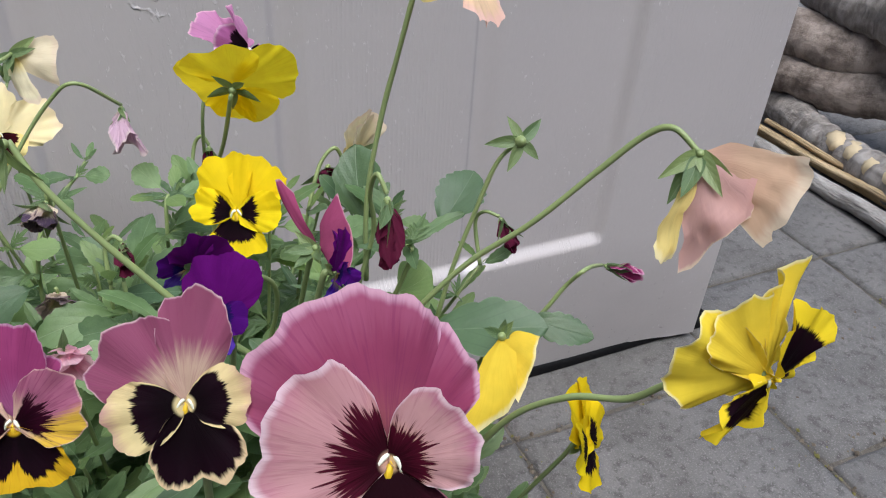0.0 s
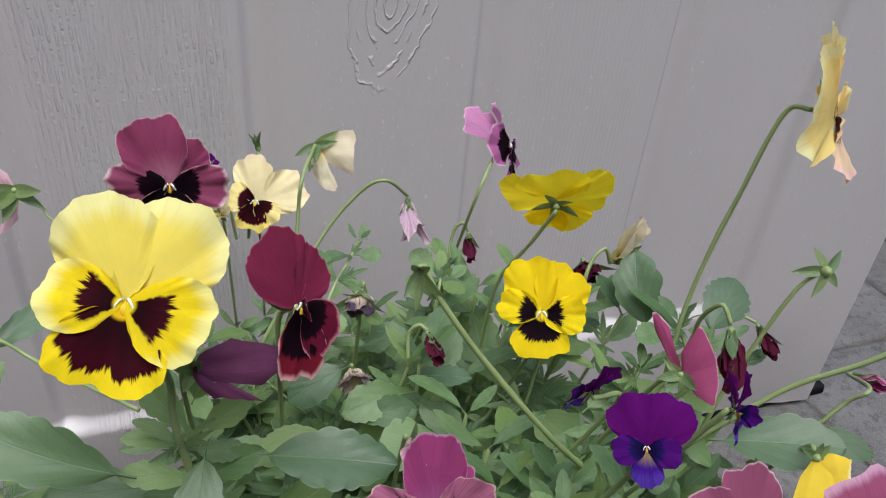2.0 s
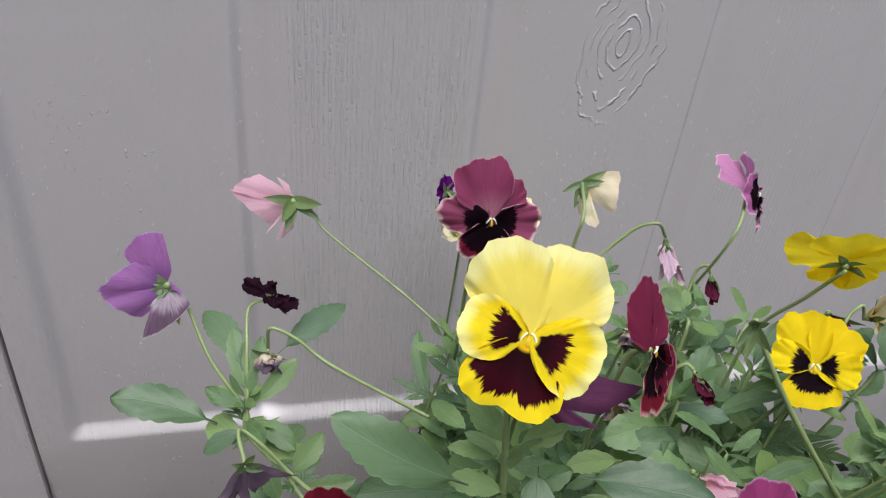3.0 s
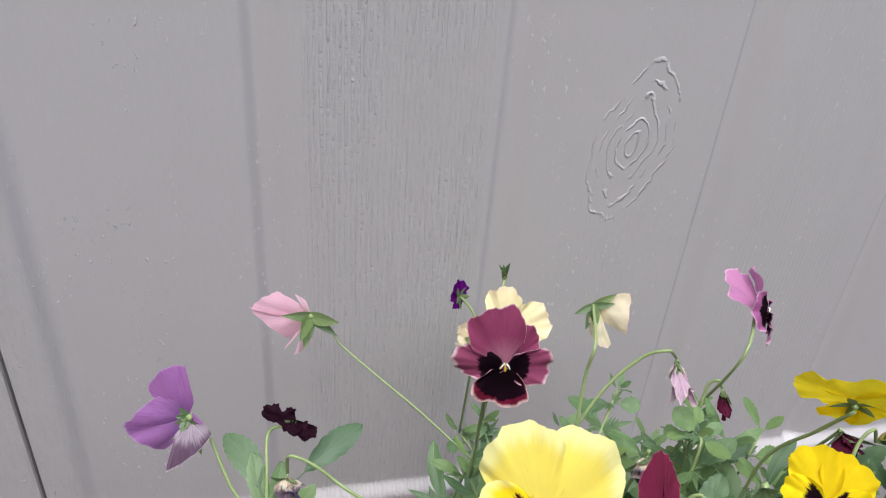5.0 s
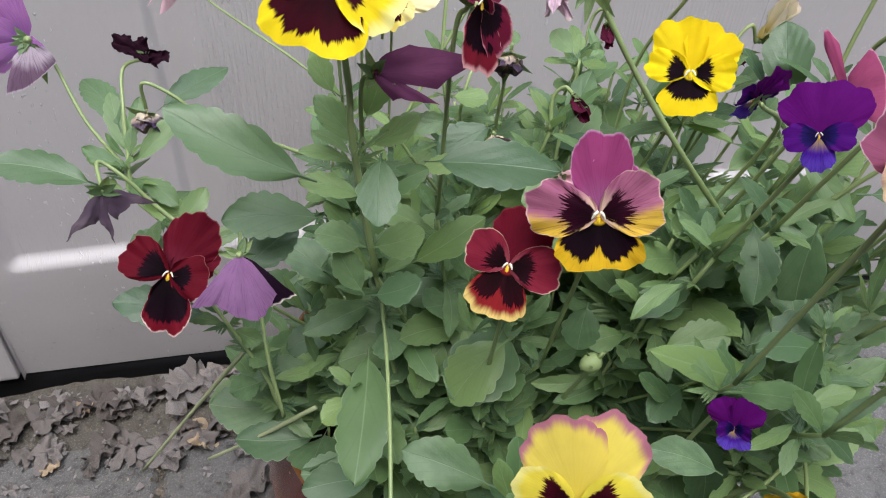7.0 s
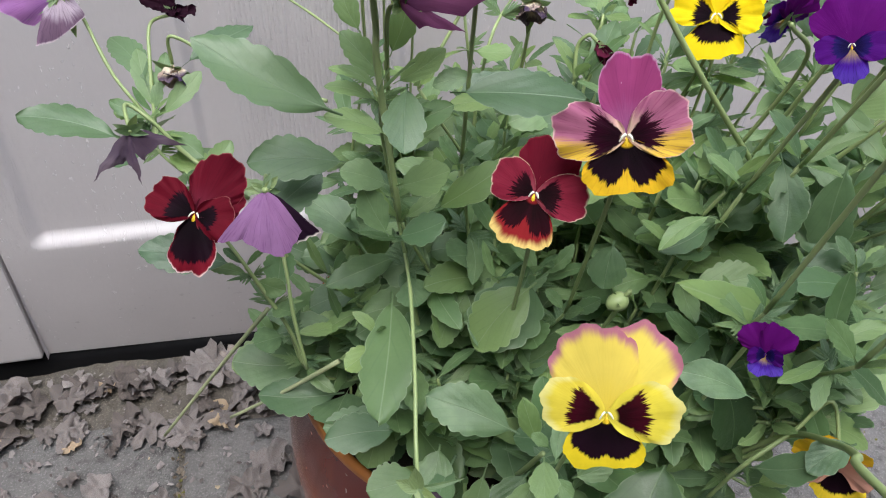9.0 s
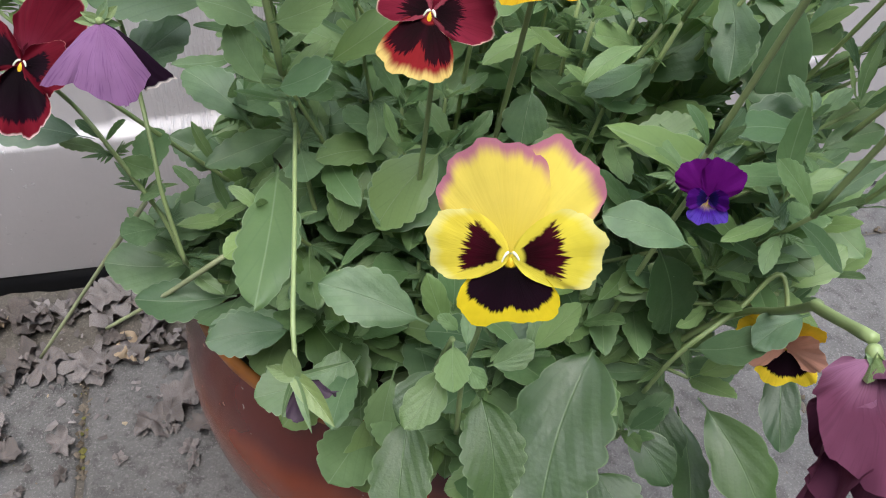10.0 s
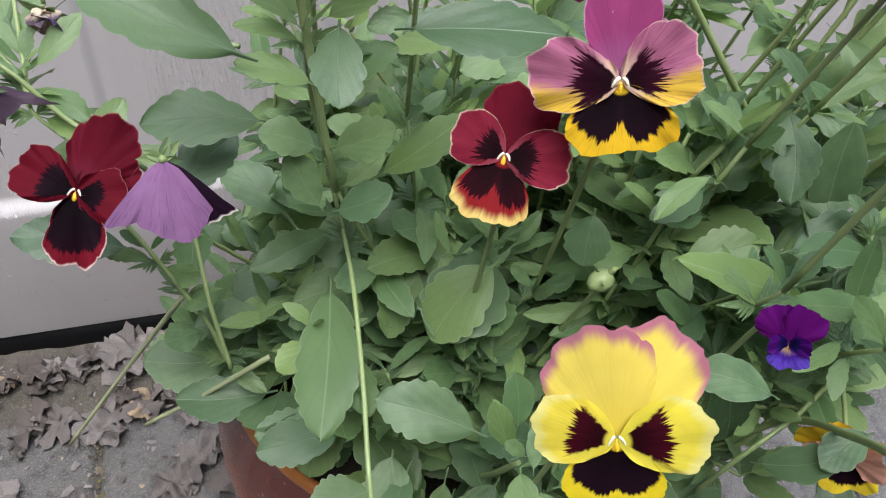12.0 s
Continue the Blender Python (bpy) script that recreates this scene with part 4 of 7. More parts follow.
# ---- ground ----
def concrete(name, lo, hi, stain):
    k = Nodes(name, 0.9)
    p = k.tree.nodes.new("ShaderNodeNewGeometry").outputs["Position"]
    big = k.noise(p, 7.0, 5, 0.6)
    mid = k.noise(p, 60.0, 4, 0.6)
    fine = k.noise(p, 420.0, 3, 0.7)
    c = k.mix(k.ramp(big, 0.3, 0.7), lo, hi)
    c = k.mix(k.math("MULTIPLY", k.ramp(mid, 0.48, 0.66), 0.75), c, stain)
    c = k.mix(k.math("MULTIPLY", k.ramp(fine, 0.52, 0.70), 0.55), c, tuple(min(1, v * 1.9) for v in hi))
    c = k.mix(k.math("MULTIPLY", k.ramp(fine, 0.25, 0.42, 1.0, 0.0), 0.4), c, tuple(v * 0.35 for v in lo))
    c = k.mix(k.math("MULTIPLY", k.random(), 0.25), c, tuple(v * 0.7 for v in lo))
    k.colour(c)
    k.bump(k.math("ADD", k.math("MULTIPLY", mid, 0.8), k.math("MULTIPLY", fine, 0.5)), 0.9, 0.005)
    return k.mat


slab_grey = concrete("slab_grey", (0.125, 0.119, 0.115), (0.188, 0.180, 0.175), (0.078, 0.073, 0.069))
joint_soil = concrete("joint_soil", (0.10, 0.088, 0.072), (0.15, 0.13, 0.11), (0.065, 0.055, 0.042))


def ground_sheet():
    edge = [-400, -40, -8, -3, -1.5, 0, 1.5, 3, 8, 40, 400]
    verts = [(x, y, -0.006 if abs(x) < 4 and abs(y) < 4 else -0.02) for y in edge for x in edge]
    n = len(edge)
    faces = [(i * n + j, i * n + j + 1, (i + 1) * n + j + 1, (i + 1) * n + j) for i in range(n - 1) for j in range(n - 1)]
    tagged(new("ground", mesh_of("ground", verts, faces, joint_soil)), "brown earth under and beyond the paving", "ground", kind="structure")


ground_sheet()
SLAB = 0.371


def slab_mesh(seed):
    """A worn concrete slab: rounded, chipped edges, a slightly uneven top."""
    rnd = random.Random(seed)
    n = 8
    h = SLAB / 2 - 0.0035
    verts, faces = [], []
    for i in range(n + 1):
        for j in range(n + 1):
            u, v = -1 + 2 * i / n, -1 + 2 * j / n
            rim = max(abs(u), abs(v))
            x, y = u * h, v * h
            z = 0.0012 * noise.noise(Vector((x * 9 + seed * 7, y * 9, 0)))
            if rim > 0.99:
                z -= 0.003 + 0.003 * rnd.random()
                x += rnd.uniform(-0.002, 0.002)
                y += rnd.uniform(-0.002, 0.002)
            elif rim > 0.7:
                x, y = x * 1.27, y * 1.27
                x, y = max(-h + 0.006, min(h - 0.006, x)), max(-h + 0.006, min(h - 0.006, y))
            verts.append((x, y, z))
    row = n + 1
    for i in range(n):
        for j in range(n):
            a = i * row + j
            faces.append((a, a + row, a + row + 1, a + 1))
    loop = [i * row for i in range(n)] + [n * row + j for j in range(n)] + [i * row + n for i in range(n, 0, -1)] + [j for j in range(n, 0, -1)]
    s = len(verts)
    verts += [(verts[k][0], verts[k][1], -0.03) for k in loop]
    m = len(loop)
    for j in range(m):
        faces.append((loop[j], s + j, s + (j + 1) % m, loop[(j + 1) % m]))
    return mesh_of("paving_slab", verts, faces, slab_grey, smooth=True)


# ---- pot ----
def glaze():
    """Red-brown glaze, darker and plum towards the shoulder's band, streaked where it ran."""
    k = Nodes("brown_glaze", 0.2)
    p = k.tree.nodes.new("ShaderNodeNewGeometry").outputs["Position"]
    x, y, z = k.split(p)
    run = k.noise(k.scaled(p, (22.0, 22.0, 3.0)), 1.0, 4)
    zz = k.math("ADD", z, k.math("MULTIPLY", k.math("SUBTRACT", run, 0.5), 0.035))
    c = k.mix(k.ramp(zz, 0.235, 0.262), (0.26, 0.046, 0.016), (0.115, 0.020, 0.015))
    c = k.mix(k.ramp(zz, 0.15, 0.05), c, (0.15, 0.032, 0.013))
    c = k.mix(k.math("MULTIPLY", k.ramp(run, 0.5, 0.75), 0.5), c, (0.22, 0.055, 0.017))
    spots = k.ramp(k.noise(p, 160.0, 2), 0.72, 0.76)
    k.colour(k.mix(k.math("MULTIPLY", spots, 0.5), c, (0.45, 0.38, 0.32)))
    k.bsdf.inputs["Coat Weight"].default_value = 0.15
    k.bump(k.noise(p, 35.0, 2), 0.06, 0.002)
    return k.mat


def lathe(name, prof, mat, parent, steps=96, label=""):
    verts, faces = [], []
    n = len(prof)
    for i in range(steps):
        a = 2 * math.pi * i / steps
        verts += [(POT_X + r * math.cos(a), POT_Y + r * math.sin(a), z) for r, z in prof]
    for i in range(steps):
        for j in range(n - 1):
            a, b = i * n + j, ((i + 1) % steps) * n + j
            faces.append((a, b, b + 1, a + 1))
    return hang(name, mesh_of(name, verts, faces, mat), parent, None, label)


pot = root("plant_pot", (POT_X, POT_Y, 0), "round red-brown glazed ceramic pot standing on the slabs", "plant pot")
outer = [(p.x, p.z) for p in spline([(0.092, 0, 0.0), (0.100, 0, 0.004), (0.112, 0, 0.03), (0.140, 0, 0.09), (0.161, 0, 0.16), (0.168, 0, 0.215), (0.165, 0, 0.258), (0.159, 0, 0.290), (0.1575, 0, 0.2985)], 5)]
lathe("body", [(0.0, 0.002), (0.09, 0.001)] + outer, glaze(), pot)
lathe("rim", [(0.1575, 0.2985), (0.1574, 0.3015), (0.1562, 0.3035), (0.154, 0.3045), (0.1515, 0.3035), (0.1500, 0.3010)], plain("amber_rim", (0.30, 0.11, 0.03), 0.18, 0.4, 120), pot, label="amber glazed rim")
lathe("inner_wall", [(0.1500, 0.3010), (0.1485, 0.29), (0.150, 0.26), (0.150, 0.20)], plain("inner_glaze", (0.16, 0.05, 0.02), 0.3, 0.4, 60), pot, label="brown inner wall of the pot")


def soil():
    verts, faces = [(POT_X, POT_Y, 0.27)], []
    rings, steps = 12, 60
    for i in range(1, rings + 1):
        for j in range(steps):
            a, r = 2 * math.pi * j / steps, 0.1495 * i / rings
            p = Vector((POT_X + r * math.cos(a), POT_Y + r * math.sin(a), 0.268))
            p.z += 0.008 * noise.noise(p * 40) + 0.004 * noise.noise(p * 130)
            verts.append(p)
    for j in range(steps):
        faces.append((0, 1 + j, 1 + (j + 1) % steps))
    for i in range(rings - 1):
        for j in range(steps):
            a, b = 1 + i * steps + j, 1 + i * steps + (j + 1) % steps
            faces.append((a, a + steps, b + steps, b))
    tagged(new("potting_soil", mesh_of("potting_soil", verts, faces, plain("dark_soil", (0.035, 0.026, 0.018), 0.95, 0.6, 150, 0.8))), "dark crumbly potting soil in the pot", "soil", kind="stuff")


soil()


# ---- wood pile ----
def bark(name, lo, hi, rings=14.0):
    k = Nodes(name, 0.85)
    x, y = k.uv("bark")
    v = k.join(x, y, k.math("MULTIPLY", k.random(), 20.0))
    n = k.noise(k.scaled(v, (5.0, rings, 1.0)), 1.0, 6, 0.7)
    n2 = k.noise(v, 9.0, 4)
    c = k.mix(k.ramp(n, 0.35, 0.65), lo, hi)
    c = k.mix(k.math("MULTIPLY", k.ramp(n2, 0.5, 0.75), 0.7), c, tuple(v2 * 0.4 for v2 in lo))
    k.colour(c)
    k.bump(k.math("ADD", n, n2), 1.0, 0.010)
    return k.mat


bark_grey = bark("bark_grey", (0.16, 0.14, 0.125), (0.36, 0.33, 0.31), 34.0)
bark_brown = bark("bark_brown", (0.12, 0.093, 0.078), (0.34, 0.285, 0.25), 20)
bark_pale = bark("bark_pale", (0.23, 0.21, 0.195), (0.38, 0.36, 0.34), 18)
wood_cut = bark("wood_cut", (0.40, 0.27, 0.13), (0.60, 0.46, 0.28), 6)
cut_face = plain("cut_face", (0.52, 0.42, 0.27), 0.8, 0.4, 70, 0.3)


def log(name, a, b, r0, r1, mat, label, knob=0.13, bend=0.012, category="log", ribs=0.1):
    """A log from a to b: knobbly bark, two sawn ends."""
    a, b = Vector(a), Vector(b)
    thing = root(name, a, label, category, "logs of the wood pile")
    side = (b - a).cross(Vector((0, 0, 1))).normalized()
    pts = [a.lerp(b, i / 44) + side * bend * math.sin(i * 0.155 + r0 * 90) + Vector((0, 0, bend * 0.5 * math.sin(i * 0.25))) for i in range(45)]
    sides = 24
    v, f = tube(pts, r0, r1, sides)
    ln = (b - a).length
    uv = []
    for i, q in enumerate(pts):
        for j in range(sides):
            d = v[i * sides + j] - q
            g = noise.noise(v[i * sides + j] * 14) + 0.7 * noise.noise(v[i * sides + j] * 45) + 0.5 * noise.noise(v[i * sides + j] * 110) + ribs * math.sin(i * 1.9 + r0 * 300)
            v[i * sides + j] = q + d * (1 + knob * g)
            uv.append((j / sides, ln * i / 44))
    hang("bark", mesh_of("bark", v, f[:-2], mat, {"bark": uv}), thing)
    for e in (0, len(pts) - 1):
        ring = v[e * sides:(e + 1) * sides]
        face = tuple(range(sides))[::-1] if e == 0 else tuple(range(sides))
        hang("sawn_end", mesh_of("sawn_end", ring, [face], cut_face, smooth=False), thing, None, "pale sawn end")
    return thing


log("branch", (1.342, 1.171, 0.020), (1.351, 0.589, 0.020), 0.018, 0.020, bark_pale, "thin pale grey branch lying before the logs", category="branch", bend=0.006)
log("stick", (1.384, 1.214, 0.036), (1.414, 0.642, 0.029), 0.012, 0.014, wood_cut, "split tan stick lying on the branch", category="stick", bend=0.004)
log("log", (1.496, 1.295, 0.050), (1.424, 0.664, 0.050), 0.040, 0.046, bark_grey, "ringed grey birch log with chipped bark", category="log", knob=0.1, ribs=0.6)
log("log", (1.456, 1.258, 0.129), (1.671, 0.915, 0.143), 0.046, 0.051, bark_brown, "brown barked log in the wood pile", category="log")
log("log", (1.483, 1.261, 0.220), (1.692, 0.984, 0.220), 0.055, 0.060, bark_brown, "rough brown log with a broken end", category="log")
log("log", (1.591, 1.361, 0.332), (1.569, 0.934, 0.304), 0.062, 0.066, bark_grey, "thick grey-brown log on top of the pile", category="log")
log("stick", (1.372, 1.190, 0.046), (1.392, 0.640, 0.043), 0.007, 0.009, wood_cut, "thin split tan stick lying on the branch", category="stick", bend=0.006)
log("stick", (1.400, 1.150, 0.058), (1.402, 0.700, 0.049), 0.006, 0.008, wood_cut, "thin split tan stick lying on the branch", category="stick", bend=0.005)
# pale chips where branches were cut from the birch log
chip = root("wood_chip", (1.430, 0.980, 0.062), "pale yellow freshly cut wood chip on the log", "wood chip", "wood chips on the log")
hang("chip", mesh_of("chip", *tube(spline([(1.450, 1.000, 0.068), (1.430, 0.980, 0.072), (1.414, 0.966, 0.078)], 3), 0.024, 0.016, 9, 0.25), cut_face), chip)
chip = root("wood_chip", (1.424, 0.929, 0.062), "pale yellow freshly cut wood chip on the log", "wood chip", "wood chips on the log")
hang("chip", mesh_of("chip", *tube(spline([(1.444, 0.949, 0.068), (1.424, 0.929, 0.072), (1.408, 0.915, 0.078)], 3), 0.024, 0.016, 9, 0.25), cut_face), chip)
chip = root("wood_chip", (1.418, 0.879, 0.062), "pale yellow freshly cut wood chip on the log", "wood chip", "wood chips on the log")
hang("chip", mesh_of("chip", *tube(spline([(1.438, 0.899, 0.068), (1.418, 0.879, 0.072), (1.402, 0.865, 0.078)], 3), 0.024, 0.016, 9, 0.25), cut_face), chip)
chip = root("wood_chip", (1.412, 0.822, 0.062), "pale yellow freshly cut wood chip on the log", "wood chip", "wood chips on the log")
hang("chip", mesh_of("chip", *tube(spline([(1.432, 0.842, 0.068), (1.412, 0.822, 0.072), (1.396, 0.808, 0.078)], 3), 0.024, 0.016, 9, 0.25), cut_face), chip)
chip = root("wood_chip", (1.405, 0.765, 0.062), "pale yellow freshly cut wood chip on the log", "wood chip", "wood chips on the log")
hang("chip", mesh_of("chip", *tube(spline([(1.425, 0.785, 0.068), (1.405, 0.765, 0.072), (1.389, 0.751, 0.078)], 3), 0.024, 0.016, 9, 0.25), cut_face), chip)


# ---- plants ----
PLANT_FEET = ((-0.09, 0.31), (-0.01, 0.27), (0.07, 0.31), (-0.08, 0.41), (0.01, 0.39), (0.08, 0.41))
PLANTS = [root("pansy_plant", (x, y, 0.27), "bushy green pansy plant growing in the pot", "pansy plant", "plants in the pot") for x, y in PLANT_FEET]
leaf_rnd = random.Random(21)
LEAF_KINDS = [leaf_data(w, t, d, f, s, b, 38, 3, n) for s, (w, t, d, f, b, n) in enumerate(((0.44, 5, 0.10, 0.24, 0.6, 0.18), (0.58, 5, 0.16, 0.16, 0.9, 0.22), (0.34, 5, 0.22, 0.28, 0.5, 0.14),
              (0.66, 4, 0.10, 0.14, 0.8, 0.25), (0.25, 4, 0.05, 0.32, 0.5, 0.10), (0.52, 6, 0.30, 0.20, 0.7, 0.2)))] + [stipule_data(4), stipule_data(9, 4)]
LEAF_MESHES = [[mesh_of("leaf", v, f, mat, uv) for v, f, uv in LEAF_KINDS] for mat in (leaf_green, leaf_young)]


def spread_leaf(plant, base, out, length, kind, young=0):
    """A leaf of a shared shape that leans out from its stem."""
    out = Vector(out).normalized()
    n = Vector((-out.x * 0.5 - 0.1, -out.y * 0.5 - 0.3, 0.8)) + Vector((leaf_rnd.uniform(-0.4, 0.4), leaf_rnd.uniform(-0.4, 0.4), 0))
    hang("leaf", LEAF_MESHES[young][kind], plant, leaf_pose(base, Vector(base) + out * length, n, 0.15))


def canopy(x, y):
    """The height of the foliage: highest over the middle of the pot, lower to the front and the west."""
    x, y = x - 0.012, y - 0.006
    z = 0.545 - 0.55 * max(0, 0.03 - x) - 1.5 * max(0, -0.12 - x) - 0.55 * max(0, 0.36 - y) - 1.2 * max(0, 0.20 - y)
    return z - 0.5 * max(0, y - 0.42) - 0.6 * max(0, x - 0.15)


def leafy_shoot(plant, line, nodes, size, top=4, narrow=0.3):
    """A shoot with pairs of leaves at its nodes, small leafy stipules beside them and a tuft at its tip."""
    pts = spline(line, 6)
    plant = stalk("stem", pts, 0.0015, 0.0010, stem_green, plant, 6)
    n = len(pts) - 1
    for k in range(nodes):
        i = n - 1 - int(k * 0.72 * n / max(1, nodes))
        late = i / n
        turn = k * 1.57 + leaf_rnd.uniform(-0.4, 0.4)
        for side in (0, 1):
            b = turn + side * math.pi + leaf_rnd.uniform(-0.4, 0.4)
            ln = size * leaf_rnd.uniform(0.7, 1.15) * (1.0 - 0.35 * (late > 0.9))
            kind = leaf_rnd.choice((0, 1, 3, 5, 2)) if leaf_rnd.random() > narrow else leaf_rnd.choice((2, 4, 4))
            spread_leaf(plant, pts[i], (math.cos(b), math.sin(b), leaf_rnd.uniform(-0.25, 0.6)), ln, kind, int(late > 0.55 and leaf_rnd.random() < 0.65))
            c = b + leaf_rnd.uniform(0.5, 1.0)
            spread_leaf(plant, pts[i], (math.cos(c), math.sin(c), leaf_rnd.uniform(0.0, 0.9)), ln * 0.62, 6 + side)
    for k in range(top):
        b = k * 2.4 + leaf_rnd.uniform(-0.3, 0.3)
        spread_leaf(plant, pts[-1], (math.cos(b), math.sin(b), leaf_rnd.uniform(0.5, 1.4)), size * leaf_rnd.uniform(0.35, 0.6), leaf_rnd.choice((0, 2, 4)), int(leaf_rnd.random() < 0.5))


shoots = 0
while shoots < 112:
    x, y = leaf_rnd.uniform(-0.20, 0.20), leaf_rnd.uniform(0.13, 0.50)
    if shoots > 84:
        x, y = leaf_rnd.uniform(0.02, 0.175), leaf_rnd.uniform(0.17, 0.35)
    if ((x - 0.012) / 0.195) ** 2 + ((y - 0.32) / 0.19) ** 2 > 1 or (x < -0.045 and y < 0.25) or (x < -0.09 and y < 0.315):
        continue
    z = canopy(x, y) + 0.05 * (shoots > 84) - leaf_rnd.choice((0.01, 0.02, 0.035, 0.06, 0.09)) - 0.015
    away = math.hypot(x - POT_X, y - POT_Y)
    if z < 0.305 and away > 0.13:
        z = 0.315
    keep = min(1.0, 0.105 / max(away, 0.01))
    fx, fy = POT_X + (x - POT_X) * keep * 0.8, POT_Y + (y - POT_Y) * keep * 0.8
    plant = min(range(6), key=lambda q: (PLANT_FEET[q][0] - fx) ** 2 + (PLANT_FEET[q][1] - fy) ** 2)
    mx, my = POT_X + (x - POT_X) * min(1.0, 0.135 / max(away, 0.01)), POT_Y + (y - POT_Y) * min(1.0, 0.135 / max(away, 0.01))
    leafy_shoot(PLANTS[plant], [(fx, fy, 0.262), (0.5 * (fx + mx), 0.5 * (fy + my), 0.5 * (0.27 + max(z, 0.33))), (x, y, z)], leaf_rnd.choice((2, 3, 3)), leaf_rnd.uniform(0.046, 0.072), leaf_rnd.choice((2, 3, 4)))
    shoots += 1

# the leafy east front, where long leaves stand before the flower stalks
for k in range(26):
    x, y = leaf_rnd.uniform(0.045, 0.175), leaf_rnd.uniform(0.165, 0.27)
    z = leaf_rnd.uniform(0.37, 0.535) - 0.5 * max(0, 0.21 - y)
    mx, my = POT_X + 0.6 * (x - POT_X), POT_Y + 0.6 * (y - POT_Y)
    leafy_shoot(PLANTS[2], [(0.5 * POT_X + 0.5 * mx, 0.5 * POT_Y + 0.5 * my, 0.262), (mx, my, 0.315 + 0.35 * (z - 0.33)), (x, y, z)], leaf_rnd.choice((2, 3)), leaf_rnd.uniform(0.048, 0.074), leaf_rnd.choice((3, 5)), 0.6)

# full foliage between the west rim and the middle
for k in range(9):
    x, y = leaf_rnd.uniform(-0.13, -0.01), leaf_rnd.uniform(0.235, 0.33)
    z = leaf_rnd.uniform(0.36, 0.455) - 0.5 * max(0, 0.27 - y)
    mx, my = POT_X + 0.6 * (x - POT_X), POT_Y + 0.6 * (y - POT_Y)
    leafy_shoot(PLANTS[0 if x < -0.06 else 1], [(0.5 * POT_X + 0.5 * mx, 0.5 * POT_Y + 0.5 * my, 0.262), (mx, my, 0.315 + 0.3 * (z - 0.33)), (x, y, z)], leaf_rnd.choice((2, 3)), leaf_rnd.uniform(0.042, 0.056), 3, 0.3)

# low leaves that spring from the soil and fill the pot
for k in range(170):
    a, r = leaf_rnd.uniform(0, 2 * math.pi), 0.128 * math.sqrt(leaf_rnd.random())
    x, y = POT_X + r * math.cos(a), POT_Y + r * math.sin(a)
    plant = min(range(6), key=lambda q: (PLANT_FEET[q][0] - x) ** 2 + (PLANT_FEET[q][1] - y) ** 2)
    ln = leaf_rnd.uniform(0.032, 0.058)
    z = leaf_rnd.uniform(0.29, 0.345) + 0.05 * leaf_rnd.random() * (r < 0.09) + 0.06 * (k % 3 == 0) * (r < 0.11)
    b = a + leaf_rnd.uniform(-1.3, 1.3)
    dr = Vector((math.cos(b) * 0.8, math.sin(b) * 0.8 - 0.15, leaf_rnd.uniform(-0.1, 0.7)))
    spread_leaf(PLANTS[plant], (x, y, z), dr, ln, leaf_rnd.choice((0, 1, 3, 5, 1, 3)), int(leaf_rnd.random() < 0.12))
    if k % 2:
        pts = spline([(x * 0.9 + POT_X * 0.1, y * 0.9 + POT_Y * 0.1, 0.262), (x, y, 0.5 * (z + 0.262)), (x, y, z)], 4)
        stalk("leaf_stalk", pts, 0.0011, 0.0009, stem_green, PLANTS[plant], 5)
# leaves that lie over the rim to the front and the east
for k in range(95):
    a = leaf_rnd.uniform(-2.08, 0.9)
    x, y = POT_X + 0.147 * math.cos(a), POT_Y + 0.147 * math.sin(a)
    z = leaf_rnd.uniform(0.305, 0.36)
    dr = Vector((math.cos(a) + leaf_rnd.uniform(-0.5, 0.5), math.sin(a) + leaf_rnd.uniform(-0.5, 0.5), leaf_rnd.uniform(-1.5, 0.15)))
    spread_leaf(PLANTS[2 if a > -0.9 else 1], (x, y, z), dr, leaf_rnd.uniform(0.036, 0.060), leaf_rnd.choice((0, 1, 2, 3, 5)))


# ---- leaves that stand out ----
big_leaf(PLANTS[0], (-0.126, 0.285, 0.549), (-0.190, 0.304, 0.583), (0.019, -0.526, 0.850), 0.0283, teeth=6, droop=0.06, mat=leaf_old)
big_leaf(PLANTS[0], (-0.097, 0.278, 0.566), (-0.104, 0.246, 0.549), (-0.093, -0.480, 0.873), 0.0212, teeth=4, mat=leaf_old)
big_leaf(PLANTS[0], (-0.078, 0.272, 0.563), (-0.022, 0.246, 0.569), (-0.171, -0.367, 0.914), 0.0287, teeth=6, mat=leaf_old)
big_leaf(PLANTS[3], (-0.252, 0.410, 0.470), (-0.316, 0.426, 0.485), (0.175, -0.517, 0.838), 0.0275, mat=leaf_old)
big_leaf(PLANTS[3], (-0.213, 0.430, 0.508), (-0.167, 0.465, 0.518), (0.057, -0.578, 0.814), 0.0197, mat=leaf_old)
big_leaf(PLANTS[3], (-0.235, 0.428, 0.498), (-0.260, 0.473, 0.512), (0.130, -0.566, 0.814), 0.0213, mat=leaf_old)
big_leaf(PLANTS[3], (-0.189, 0.322, 0.433), (-0.245, 0.333, 0.444), (0.095, -0.427, 0.899), 0.0256, mat=leaf_old)
big_leaf(PLANTS[0], (-0.120, 0.317, 0.500), (-0.176, 0.318, 0.506), (-0.000, -0.480, 0.877), 0.0296, mat=leaf_old)
big_leaf(PLANTS[3], (-0.173, 0.317, 0.466), (-0.136, 0.336, 0.485), (0.010, -0.462, 0.887), 0.0266, mat=leaf_old)
big_leaf(PLANTS[0], (-0.105, 0.279, 0.437), (-0.125, 0.199, 0.426), (-0.039, -0.444, 0.895), 0.0302, teeth=7, droop=0.1)
